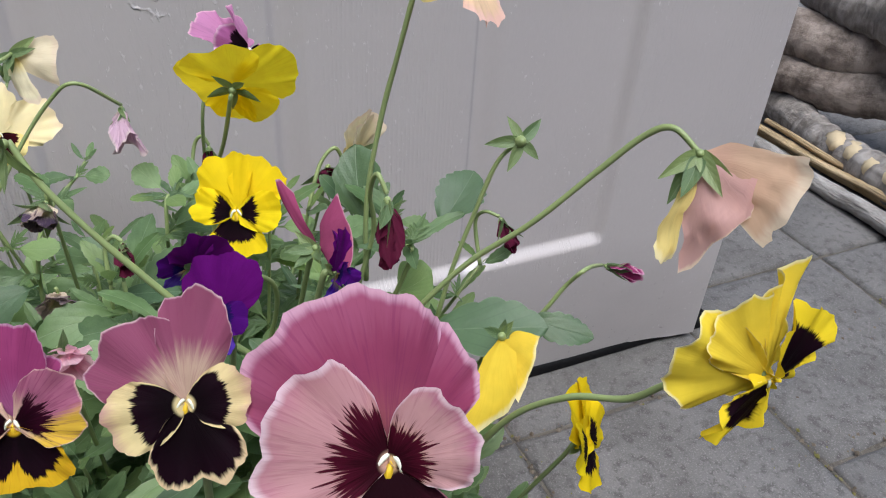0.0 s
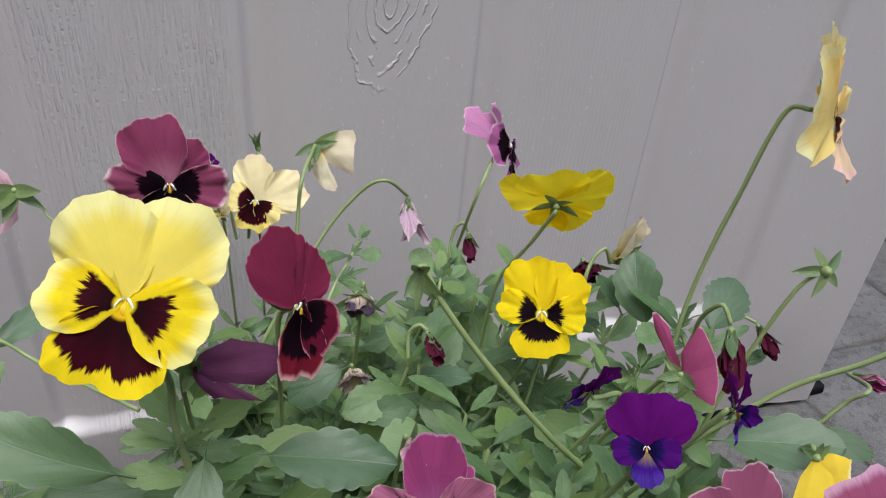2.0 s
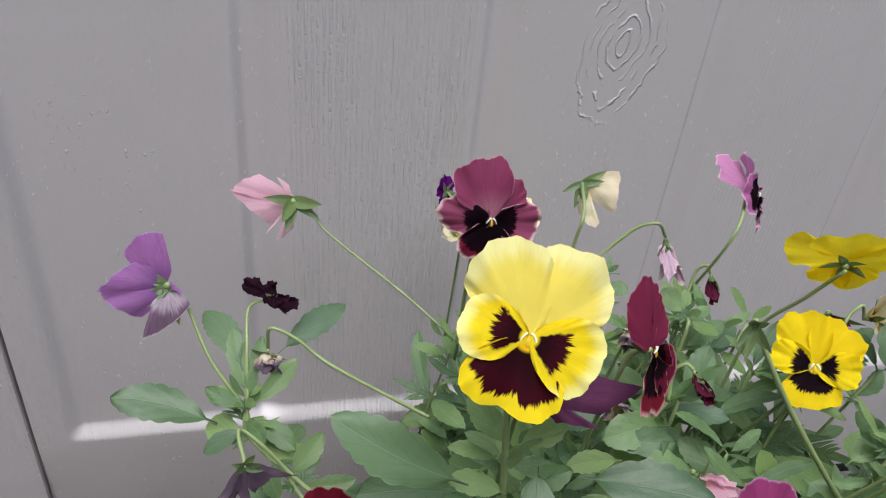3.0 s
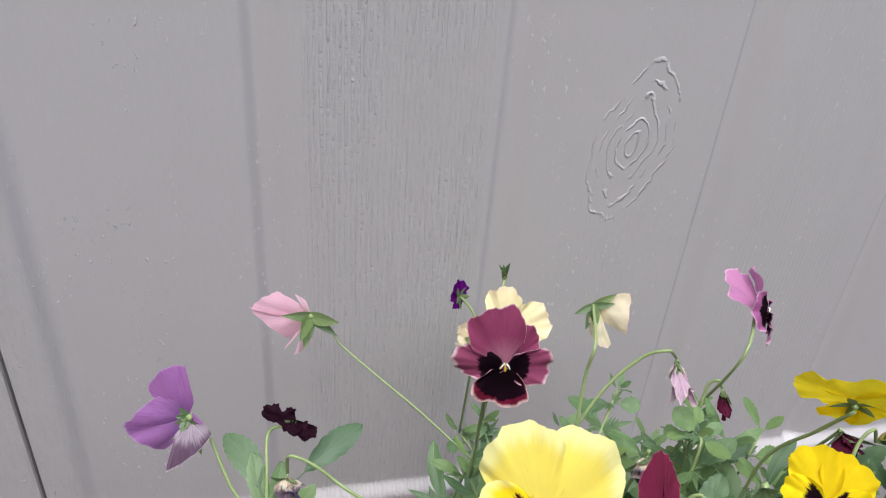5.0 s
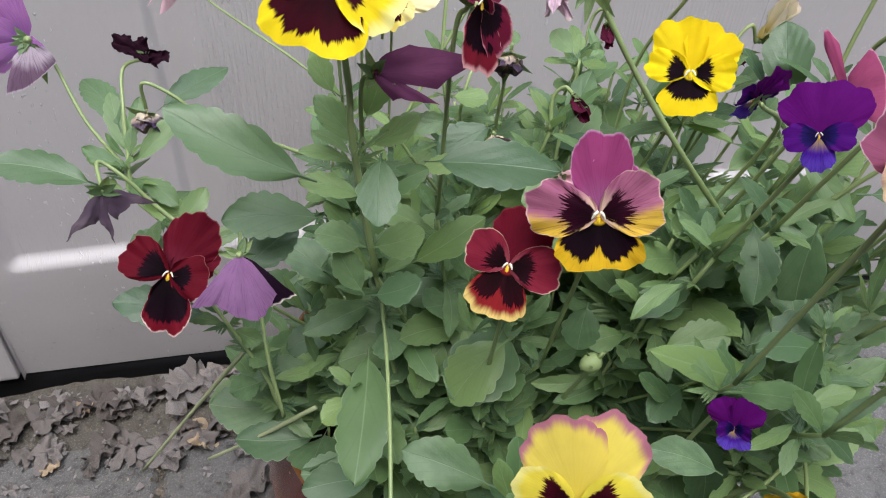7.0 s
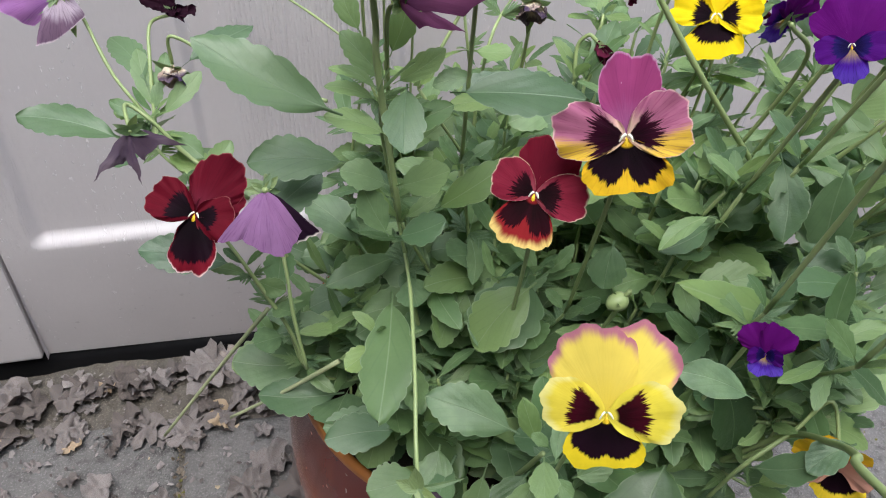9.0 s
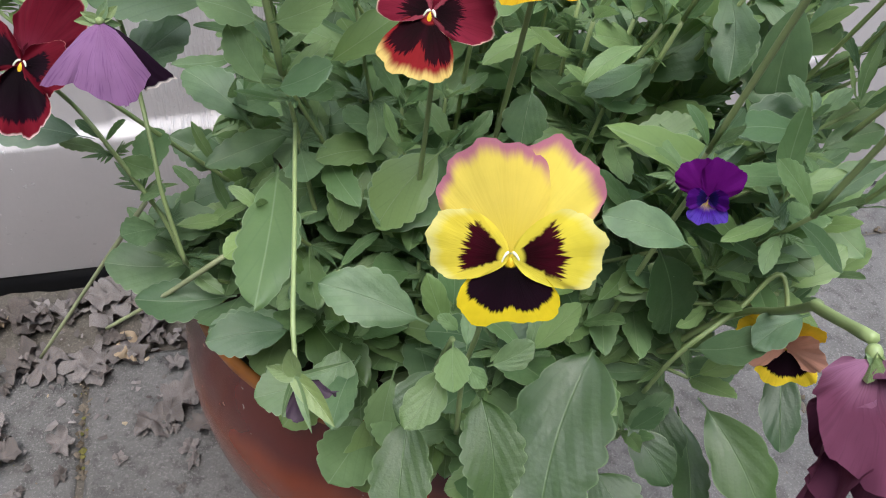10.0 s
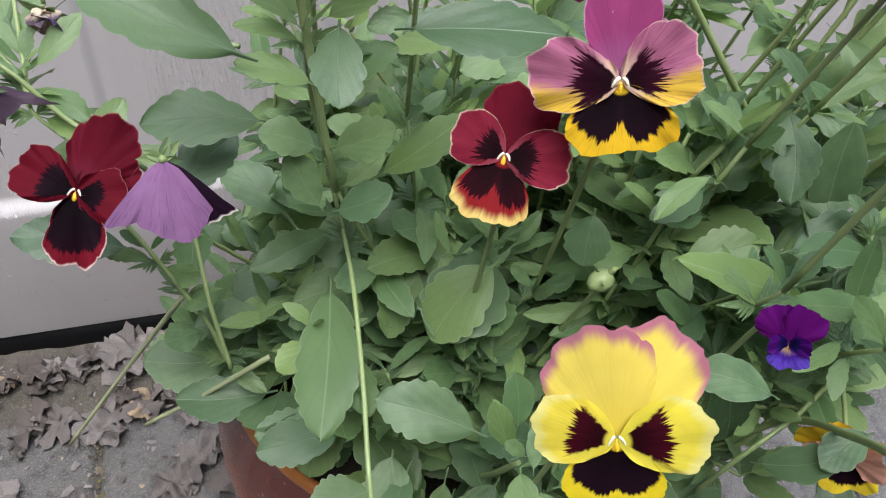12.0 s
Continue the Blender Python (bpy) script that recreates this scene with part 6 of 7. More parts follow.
big_leaf(PLANTS[2], (-0.065, 0.275, 0.430), (-0.081, 0.263, 0.404), (-0.099, -0.395, 0.913), 0.0182, teeth=4, fold=0.18, mat=leaf_green)
big_leaf(PLANTS[2], (-0.030, 0.255, 0.455), (-0.066, 0.243, 0.421), (-0.156, -0.393, 0.906), 0.0337, teeth=5, fold=0.18, mat=leaf_green)
big_leaf(PLANTS[2], (-0.079, 0.300, 0.475), (-0.036, 0.300, 0.504), (-0.084, -0.455, 0.887), 0.0206, teeth=4, fold=0.18, mat=leaf_young)


# ---- flowers, buds and pods ----
flower("viola_flower", "bright golden yellow viola with three black blotches", "viola", (0.080, 0.324, 0.568), (-0.507, -0.607, 0.612), (0.175, 0.623, 0.763), 0.0545, L_YEL, [(0.035, 0.339, 0.285), (0.066, 0.332, 0.388), (0.086, 0.332, 0.543)], fold=(0.1, 0.1, 0.1), ruffle=0.05, notch=0.02, shape=[("upper_petal", 54, 0.55, 0.56, 0.1), ("upper_petal", 106, 0.59, 0.54, 0.12), ("side_petal", 166, 0.45, 0.34, 0.12), ("side_petal", 4, 0.43, 0.38, 0.12), ("lower_petal", -91, 0.43, 0.58, 0.1)], lobes=1.5)
flower("pansy_flower", "golden yellow pansy seen from its green-sepalled back", "pansy", (0.088, 0.344, 0.626), (0.385, 0.843, 0.376), (0.394, 0.218, -0.893), 0.0527, L_GOLDBACK, [(0.039, 0.348, 0.285), (0.070, 0.375, 0.470), (0.074, 0.372, 0.550), (0.082, 0.352, 0.596)], eye=False, sepals=0.24, ruffle=0.035, lobes=0.8, shape=[("upper_petal", 62, 0.44, 0.46, 0.1), ("upper_petal", 118, 0.44, 0.46, 0.1), ("side_petal", 8, 0.58, 0.62, 0.25), ("side_petal", 172, 0.60, 0.62, 0.25), ("lower_petal", 270, 0.44, 0.72, 0.05)])
flower("pansy_flower", "orchid pink pansy turned sideways with dark blotch", "pansy", (0.116, 0.463, 0.597), (0.860, -0.450, 0.220), (0.175, 0.501, 0.848), 0.0557, L_PINKSIDE, [(0.052, 0.408, 0.285), (0.062, 0.415, 0.545), (0.083, 0.430, 0.585)], shape=[("upper_petal", 72, 0.56, 0.50, -0.15), ("upper_petal", 125, 0.64, 0.72, -0.70), ("side_petal", 185, 0.50, 0.50, -0.30), ("side_petal", 350, 0.45, 0.40, 0.15), ("lower_petal", 262, 0.46, 0.50, 0.10)])
flower("pansy_flower", "cream pansy with peach petals and maroon blotches", "pansy", (-0.044, 0.551, 0.521), (-0.219, -0.834, 0.507), (0.234, 0.460, 0.857), 0.0595, L_CREAM, [(-0.026, 0.452, 0.285), (-0.050, 0.519, 0.369), (-0.041, 0.563, 0.496)], shape=[("upper_petal", 25, 0.66, 0.56, 0.05), ("upper_petal", 100, 0.6, 0.5, 0.1), ("side_petal", 175, 0.36, 0.38, 0.1), ("side_petal", -35, 0.36, 0.34, 0.1), ("lower_petal", 265, 0.38, 0.42, 0.1)])
flower("wilted_pansy", "withered cream pansy with long green sepals", "wilted pansy", (-0.013, 0.470, 0.605), (-0.288, -0.848, 0.446), (0.042, 0.454, 0.890), 0.0402, L_CREAMWILT, [(-0.003, 0.412, 0.285), (-0.039, 0.405, 0.542), (-0.033, 0.421, 0.586), (-0.029, 0.425, 0.609)], point=0.06, crumple=0.07, eye=False, sepals=0.4, back=-0.10, lean=(-60, 200), shape=[("upper_petal", -12, 0.6, 0.71, 0.1, 0.07, 0.05), ("lower_petal", -77, 0.6, 0.33, 0.1, -0.24, 0.25)], spread=0.35)
flower("wilted_pansy", "shrivelled lilac pansy nodding from a hooked stem", "wilted pansy", (0.037, 0.433, 0.581), (-0.142, -0.789, -0.597), (-0.291, -0.543, 0.788), 0.0290, L_DROOP, [(0.014, 0.394, 0.285), (-0.069, 0.396, 0.500), (-0.022, 0.422, 0.564), (0.003, 0.424, 0.595), (0.018, 0.419, 0.605)], point=0.12, egg=-0.08, crumple=0.08, eye=False, sepals=0.44, spread=1.15, shape=[("upper_petal", 90, 0.9, 0.42, 1.25), ("side_petal", 200, 0.85, 0.36, 1.32), ("side_petal", 335, 0.9, 0.4, 1.12)])
flower("pansy_flower", "burgundy pansy with pale rimmed petals and black blotches", "pansy", (-0.099, 0.389, 0.630), (-0.119, -0.964, 0.238), (0.069, 0.231, 0.970), 0.0511, L_BURG, [(-0.056, 0.371, 0.285), (-0.080, 0.398, 0.415), (-0.103, 0.401, 0.611)], fold=(0.1, -0.05, 0.2), scale=(0.9, 1.1, 0.95), shape=[("upper_petal", 62, 0.5, 0.42, -0.1), ("upper_petal", 112, 0.68, 0.62, 0.1), ("side_petal", 173, 0.57, 0.4, -0.1), ("side_petal", 3, 0.55, 0.46, -0.1), ("lower_petal", -96, 0.47, 0.62, 0.2)])
flower("pansy_flower", "large lemon yellow pansy with maroon blotches", "pansy", (-0.116, 0.274, 0.649), (-0.129, -0.733, 0.667), (0.267, 0.623, 0.736), 0.0605, L_BIGYEL, [(-0.063, 0.314, 0.285), (-0.098, 0.293, 0.477), (-0.108, 0.293, 0.564), (-0.108, 0.299, 0.588)], fold=(0.12, 0.1, 0.08), stem=0.0016, ruffle=0.045, scale=(1.0, 0.98, 1.0), shape=[("upper_petal", 55, 0.7, 0.62, 0.05), ("upper_petal", 115, 0.66, 0.6, 0.1), ("side_petal", 176, 0.47, 0.42, 0.12), ("side_petal", -16, 0.5, 0.52, 0.12), ("lower_petal", -99, 0.53, 0.68, 0.08)], lobes=0.9)
flower("pansy_flower", "wine red pansy turned sideways with folded petals", "pansy", (-0.056, 0.279, 0.633), (0.650, -0.660, 0.377), (0.210, 0.633, 0.745), 0.0490, L_REDSIDE, [(-0.033, 0.316, 0.285), (-0.051, 0.298, 0.416), (-0.064, 0.287, 0.613)], ruffle=0.02, notch=0.03, shape=[("upper_petal", 122, 0.66, 0.66, 0.05), ("upper_petal", 62, 0.56, 0.46, 0.0), ("side_petal", 325, 0.48, 0.52, 0.10), ("side_petal", 205, 0.22, 0.20, 0.9), ("lower_petal", 280, 0.58, 0.56, 0.06)])
flower("wilted_pansy", "wilted plum pansy folded to a point", "wilted pansy", (-0.098, 0.291, 0.599), (-0.172, -0.719, 0.673), (0.106, 0.666, 0.738), 0.0535, L_PLUM, [(-0.051, 0.323, 0.285), (-0.078, 0.297, 0.404), (-0.103, 0.298, 0.583)], point=0.06, egg=0.12, crumple=0.04, eye=False, shape=[("lower_petal", -36, 0.42, 0.2, 0.05, -0.43, -0.05), ("upper_petal", 6, 0.52, 0.39, 0.1, 0.17, 0.95)], spread=0.8)
flower("wilted_pansy", "pink pansy closing to a pointed bud on thin stem", "wilted pansy", (-0.199, 0.548, 0.550), (0.075, -0.872, 0.484), (0.093, 0.489, 0.867), 0.0720, L_PINKBUD, [(-0.096, 0.437, 0.285), (-0.096, 0.436, 0.505), (-0.126, 0.468, 0.520), (-0.153, 0.497, 0.530), (-0.178, 0.524, 0.540), (-0.186, 0.538, 0.547)], point=0.06, egg=0.12, crumple=0.03, eye=False, sepals=0.4, spread=0.7, stem=0.0008, back=-0.08, lean=(-90, 190), shape=[("side_petal", 162, 0.51, 0.26, 0.12, -0.19, 0.08), ("side_petal", -169, 0.43, 0.39, 0.05, 0.41, 0.08), ("upper_petal", 121, 0.23, 0.07, 0.2, -0.28, 0.08), ("lower_petal", -127, 0.35, 0.02, 0.1, -0.25, 0.08), ("lower_petal", -100, 0.35, 0.14, 0.0, 0.23, 0.08)])
flower("pansy_flower", "mauve purple pansy seen from behind with green sepals", "pansy", (-0.278, 0.454, 0.548), (0.239, -0.801, 0.549), (0.084, 0.581, 0.810), 0.0670, L_PURPBACK, [(-0.234, 0.403, 0.468), (-0.234, 0.412, 0.479), (-0.254, 0.431, 0.505), (-0.269, 0.455, 0.536)], eye=False, sepals=0.36, crumple=0.03, back=-0.10, lean=(-130, 150), shape=[("upper_petal", 121, 0.45, 0.39, 0.1, 0.02, 0.2), ("side_petal", 168, 0.41, 0.39, 0.15, -0.36, 0.12), ("side_petal", -157, 0.43, 0.39, 0.05, 0.27, 0.2), ("lower_petal", -87, 0.34, 0.43, 0.1, 0.44, 0.15), ("upper_petal", -9, 0.1, 0.09, 0.5, 0.71, 0.08)])
flower("wilted_pansy", "shrivelled black pansy with curled petals", "wilted pansy", (-0.215, 0.453, 0.535), (-0.134, -0.516, 0.846), (0.305, 0.791, 0.531), 0.0245, L_BLACKISH, [(-0.234, 0.403, 0.468), (-0.233, 0.416, 0.485), (-0.232, 0.436, 0.510), (-0.230, 0.456, 0.526)], crumple=0.22, eye=False, spread=0.7, shape=[("upper_petal", 158, 0.85, 0.42, 0.3), ("upper_petal", 120, 0.5, 0.4, 0.6), ("side_petal", -22, 0.85, 0.5, 0.35), ("side_petal", -60, 0.5, 0.4, 0.7), ("lower_petal", 240, 0.4, 0.4, 0.8)])
flower("wilted_pansy", "small withered white and black pansy hanging down", "wilted pansy", (-0.219, 0.434, 0.506), (0.030, -0.901, -0.433), (0.309, -0.404, 0.861), 0.0275, L_MOTLEY, [(-0.129, 0.359, 0.516), (-0.180, 0.418, 0.506), (-0.201, 0.429, 0.520), (-0.217, 0.433, 0.527)], point=0.12, egg=-0.08, fold=(1.1, 1.2, 1.1), crumple=0.15, eye=False,
       sepal_rows=((75, 0.0120, 0.0060, 0.40), (150, 0.0145, 0.0056, 0.25), (20, 0.0130, 0.0054, 0.30), (-140, 0.0120, 0.0050, 0.40), (-30, 0.0115, 0.0050, 0.45)))
flower("wilted_pansy", "drooping dusky purple pansy with three pointed tips", "wilted pansy", (-0.231, 0.332, 0.522), (0.234, -0.867, 0.441), (0.168, 0.482, 0.860), 0.0364, L_STAR, [(-0.177, 0.319, 0.482), (-0.205, 0.339, 0.498), (-0.222, 0.347, 0.518), (-0.234, 0.351, 0.527)], point=0.06, egg=0.12, crumple=0.10, eye=False, sepals=0.32, back=-0.06, lean=(90, 200), shape=[("side_petal", -111, 0.61, 0.4, 0.1, 0.38, -0.1), ("upper_petal", -83, 0.58, 0.15, 0.1, -0.32, -0.1), ("side_petal", -31, 0.53, 0.54, 0.15, -0.32, -0.35)], spread=0.7)
flower("pansy_flower", "dark crimson pansy with black centre", "pansy", (-0.204, 0.303, 0.486), (-0.125, -0.716, 0.687), (0.384, 0.603, 0.699), 0.0526, L_FACEDK, [(-0.158, 0.302, 0.360), (-0.166, 0.307, 0.394), (-0.185, 0.323, 0.430), (-0.197, 0.334, 0.447)], fold=(0.1, 0.1, 0.1), ruffle=0.06, scale=(1.0, 0.95, 1.15), notch=0.04, shape=[("upper_petal", 40, 0.5, 0.4, 0.0), ("upper_petal", 78, 0.68, 0.56, 0.1), ("side_petal", 167, 0.5, 0.44, 0.12), ("side_petal", 6, 0.4, 0.46, 0.2), ("lower_petal", -79, 0.6, 0.46, 0.1)])
flower("wilted_pansy", "folded mauve pansy hanging with white-edged black tip", "wilted pansy", (-0.166, 0.280, 0.514), (0.081, -0.846, 0.527), (0.130, 0.533, 0.836), 0.0481, L_MAUVE, [(-0.157, 0.287, 0.375), (-0.161, 0.295, 0.414), (-0.162, 0.307, 0.435), (-0.165, 0.332, 0.463), (-0.166, 0.330, 0.491)], point=0.06, egg=0.12, crumple=0.03, eye=False, sepals=0.2, back=-0.05, lean=(90, 200), shape=[("lower_petal", -37, 0.56, 0.0, 0.0, -0.24, 0.0), ("lower_petal", -47, 0.65, 0.26, 0.02, -0.06, 0.0), ("side_petal", -121, 0.58, 0.25, 0.05, 0.19, 0.05), ("side_petal", -91, 0.59, 0.41, 0.12, -0.13, 0.05), ("side_petal", -63, 0.6, 0.29, 0.05, 0.12, 0.05)], spread=-0.4)
flower("pansy_flower", "crimson pansy with yellow rimmed lower petal", "pansy", (-0.049, 0.228, 0.534), (-0.325, -0.691, 0.646), (0.359, 0.542, 0.760), 0.0421, L_FACERED, [(-0.029, 0.290, 0.285), (-0.045, 0.257, 0.377), (-0.045, 0.233, 0.514)], fold=(0.1, 0.1, 0.1), ruffle=0.03, shape=[("upper_petal", 40, 0.5, 0.44, 0.0), ("upper_petal", 79, 0.63, 0.66, 0.05), ("side_petal", 160, 0.5, 0.48, 0.12), ("side_petal", 8, 0.57, 0.5, 0.12), ("lower_petal", -94, 0.6, 0.66, 0.1)])
flower("pansy_flower", "rose pink pansy with gold and black lower petals", "pansy", (-0.016, 0.218, 0.566), (-0.408, -0.749, 0.522), (0.169, 0.500, 0.849), 0.0529, L_FACEPK, [(-0.012, 0.286, 0.285), (-0.006, 0.250, 0.389), (-0.010, 0.228, 0.544)], fold=(0.08, 0.1, 0.1), ruffle=0.045, scale=(0.98, 1.05, 1.0), shape=[("upper_petal", 75, 0.5, 0.4, 0.0), ("upper_petal", 93, 0.66, 0.48, 0.1), ("side_petal", 180, 0.58, 0.46, 0.1), ("side_petal", 22, 0.5, 0.52, 0.12), ("lower_petal", -84, 0.46, 0.7, 0.1)])
flower("pansy_flower", "lemon yellow pansy with rose rimmed upper petals", "pansy", (-0.053, 0.123, 0.514), (-0.373, -0.721, 0.584), (0.083, 0.601, 0.795), 0.0475, L_YELFACE, [(-0.043, 0.168, 0.355), (-0.043, 0.169, 0.399), (-0.042, 0.162, 0.436), (-0.043, 0.160, 0.455)], fold=(0.12, 0.12, 0.1), ruffle=0.02, shape=[("upper_petal", 60, 0.74, 0.62, -0.05), ("upper_petal", 106, 0.68, 0.66, 0.15), ("side_petal", 163, 0.5, 0.42, 0.12), ("side_petal", 7, 0.54, 0.46, 0.12), ("lower_petal", -91, 0.42, 0.6, 0.08)])
flower("viola_flower", "deep violet viola with blue streaked lower lip", "viola", (0.054, 0.196, 0.612), (-0.670, -0.512, 0.537), (0.125, 0.636, 0.762), 0.0251, L_VIOLA, [(0.023, 0.275, 0.285), (0.028, 0.220, 0.411), (0.058, 0.199, 0.601)], ruffle=0.02, notch=0.03, shape=[("upper_petal", 58, 0.86, 0.80, 0.1), ("upper_petal", 114, 0.80, 0.80, 0.12), ("side_petal", 186, 0.5, 0.44, 0.15), ("side_petal", -6, 0.5, 0.44, 0.15), ("lower_petal", 264, 0.56, 0.46, 0.1)])
flower("viola_flower", "deep violet viola turned sideways", "viola", (0.050, 0.231, 0.608), (-0.254, 0.896, 0.365), (0.470, -0.215, 0.856), 0.0265, L_VIOLA, [(0.021, 0.292, 0.285), (0.083, 0.239, 0.554), (0.082, 0.250, 0.576)], fold=(0.15, 0.1, 0.05), eye=False)
flower("viola_flower", "deep violet viola facing away with folded petals", "viola", (0.094, 0.199, 0.617), (0.742, -0.669, 0.045), (0.524, 0.621, 0.583), 0.0255, L_VIOLA, [(0.042, 0.277, 0.285), (0.069, 0.230, 0.415), (0.089, 0.203, 0.609)], eye=False, shape=[("upper_petal", 75, 0.6, 0.5, -0.2), ("upper_petal", 120, 0.62, 0.5, 0.2), ("side_petal", 0, 0.4, 0.3, 0.5), ("side_petal", 190, 0.42, 0.32, 0.6), ("lower_petal", 265, 0.5, 0.4, 0.2)])
flower("wilted_pansy", "half shut rose pansy with upright folded petals", "wilted pansy", (0.097, 0.234, 0.603), (-0.636, -0.467, 0.614), (0.210, 0.661, 0.720), 0.0458, L_PINKSHUT, [(0.044, 0.296, 0.285), (0.083, 0.273, 0.405), (0.095, 0.246, 0.585)], eye=False, crumple=0.03, egg=0.12, back=-0.06, lean=(-120, 200), shape=[("side_petal", 21, 0.27, 0.73, 0.1, -0.3, 0.35), ("upper_petal", 108, 0.55, 0.13, 0.5, -0.03, 0.3)], spread=0.6)
flower("viola_flower", "violet viola half hidden among the leaves", "viola", (0.030, 0.150, 0.500), (-0.591, -0.734, 0.335), (0.009, 0.410, 0.912), 0.0235, L_VIOLA, [(0.015, 0.261, 0.285), (0.019, 0.202, 0.364), (0.042, 0.172, 0.482)], fold=(0.1, 0.5, 0.4), scale=(1.0, 0.7, 0.9), eye=False)
flower("pansy_flower", "cream and rose pansy with large black blotches", "pansy", (0.039, 0.134, 0.639), (-0.170, -0.764, 0.622), (0.269, 0.572, 0.775), 0.0355, L_FGCREAM, [(0.015, 0.244, 0.285), (0.035, 0.181, 0.419), (0.041, 0.141, 0.621)], fold=(0.1, 0.1, 0.1), ruffle=0.04, scale=(1.1, 0.95, 1.2), shape=[("upper_petal", 91, 0.76, 0.48, 0.12), ("upper_petal", 140, 0.67, 0.66, 0.08), ("side_petal", 11, 0.42, 0.42, 0.2), ("side_petal", -166, 0.5, 0.46, 0.1), ("lower_petal", -75, 0.56, 0.6, 0.1)])
flower("pansy_flower", "large rose pink pansy with dark feathered centre", "pansy", (0.080, 0.110, 0.628), (-0.116, -0.694, 0.710), (0.368, 0.634, 0.680), 0.0558, L_FGPINK, [(0.032, 0.241, 0.285), (0.091, 0.177, 0.412), (0.082, 0.120, 0.602)], ruffle=0.03, shape=[("upper_petal", 84, 0.62, 0.7, 0.05), ("upper_petal", 121, 0.74, 0.92, 0.12), ("side_petal", 40, 0.4, 0.44, 0.5), ("side_petal", 168, 0.57, 0.62, 0.25), ("lower_petal", -80, 0.5, 0.66, 0.1)])
flower("pansy_flower", "golden yellow pansy turned sideways with black blotches", "pansy", (0.206, 0.112, 0.610), (0.088, -0.995, 0.048), (-0.639, -0.020, 0.769), 0.0498, L_FGYEL, [(0.144, 0.206, 0.471), (0.158, 0.182, 0.536), (0.171, 0.163, 0.564), (0.182, 0.143, 0.579), (0.189, 0.132, 0.595)], sepals=0.12, ruffle=0.07, lobes=1.8, shape=[("upper_petal", 132, 0.62, 0.7, -0.4), ("upper_petal", 75, 0.56, 0.6, -0.3), ("upper_petal", 30, 0.74, 0.22, -0.25), ("side_petal", 176, 0.56, 0.42, 0.05), ("side_petal", 6, 0.54, 0.46, 0.0), ("lower_petal", 268, 0.42, 0.5, -0.3)], stem=0.0013)
flower("wilted_pansy", "wilted peach pansy hanging from a long arched stem", "wilted pansy", (0.219, 0.177, 0.653), (-0.651, -0.631, 0.423), (0.112, 0.471, 0.875), 0.0480, L_PEACHWILT, [(0.121, 0.258, 0.507), (0.141, 0.242, 0.552), (0.161, 0.231, 0.583), (0.179, 0.215, 0.609), (0.197, 0.202, 0.637), (0.207, 0.193, 0.654), (0.212, 0.185, 0.660)], point=0.06, egg=0.12, crumple=0.13, eye=False, sepals=0.40, back=-0.08, lean=(-100, 110), shape=[("side_petal", -33, 0.68, 0.68, 0.05, 0.03, 0.1), ("lower_petal", -110, 0.77, 0.17, 0.2, 0.03, 0.08), ("upper_petal", -74, 0.6, 0.72, 0.15, 0.35, 0.05)], spread=0.32, stem=0.0012)
flower("pansy_flower", "tall apricot yellow pansy on a long stem", "pansy", (0.168, 0.272, 0.702), (0.666, -0.727, 0.169), (0.190, 0.380, 0.905), 0.0621, L_TALL, [(0.130, 0.276, 0.549), (0.132, 0.280, 0.592), (0.140, 0.284, 0.629), (0.148, 0.286, 0.656), (0.157, 0.289, 0.684), (0.162, 0.288, 0.697)], eye=False, ruffle=0.05, lobes=1.6, shape=[("upper_petal", 100, 0.58, 0.5, -0.05), ("upper_petal", 84, 0.5, 0.5, 0.05), ("side_petal", 4, 0.36, 0.44, 0.2), ("side_petal", 172, 0.56, 0.84, -0.13), ("lower_petal", 284, 0.52, 0.40, 0.28)])
flower("wilted_pansy", "folded yellow pansy with creamy edges", "wilted pansy", (0.169, 0.210, 0.556), (-0.388, -0.617, 0.685), (0.258, 0.641, 0.723), 0.0610, L_YELFOLD, [(0.079, 0.284, 0.285), (0.134, 0.239, 0.389), (0.176, 0.223, 0.545)], crumple=0.06, eye=False, sepals=0.14, egg=-0.1, lean=(90, 150), back=-0.03, shape=[("side_petal", -50, 0.30, 0.42, 0.1, 0.44, 0.1), ("upper_petal", -100, 0.6, 0.40, 0.1, 0.36, 0.08)], spread=0.2)
flower("pansy_flower", "yellow pansy turned edgewise among the leaves", "pansy", (0.198, 0.175, 0.515), (0.698, -0.610, 0.375), (0.028, 0.546, 0.837), 0.0473, L_YEL, [(0.082, 0.276, 0.285), (0.160, 0.230, 0.370), (0.190, 0.182, 0.497)], eye=False)
flower("pansy_bud", "small rose bud with green sepals on side stem", "pansy bud", (0.279, 0.279, 0.518), (0.578, -0.810, 0.101), (0.359, 0.364, 0.859), 0.0367, L_BUDPINK, [(0.190, 0.256, 0.493), (0.210, 0.245, 0.526), (0.222, 0.242, 0.546), (0.231, 0.239, 0.557)], shape=BUD, point=0.1, notch=0, eye=False, sepals=0.42, spread=1.22)
pod("seed_pod", "open green sepals of a spent flower", (0.203, 0.270, 0.615), (-0.129, -0.841, 0.526), (0.149, 0.508, 0.848), 0.0313, [(0.165, 0.274, 0.502), (0.175, 0.275, 0.544), (0.185, 0.275, 0.576), (0.194, 0.274, 0.603)], spread=-0.25)
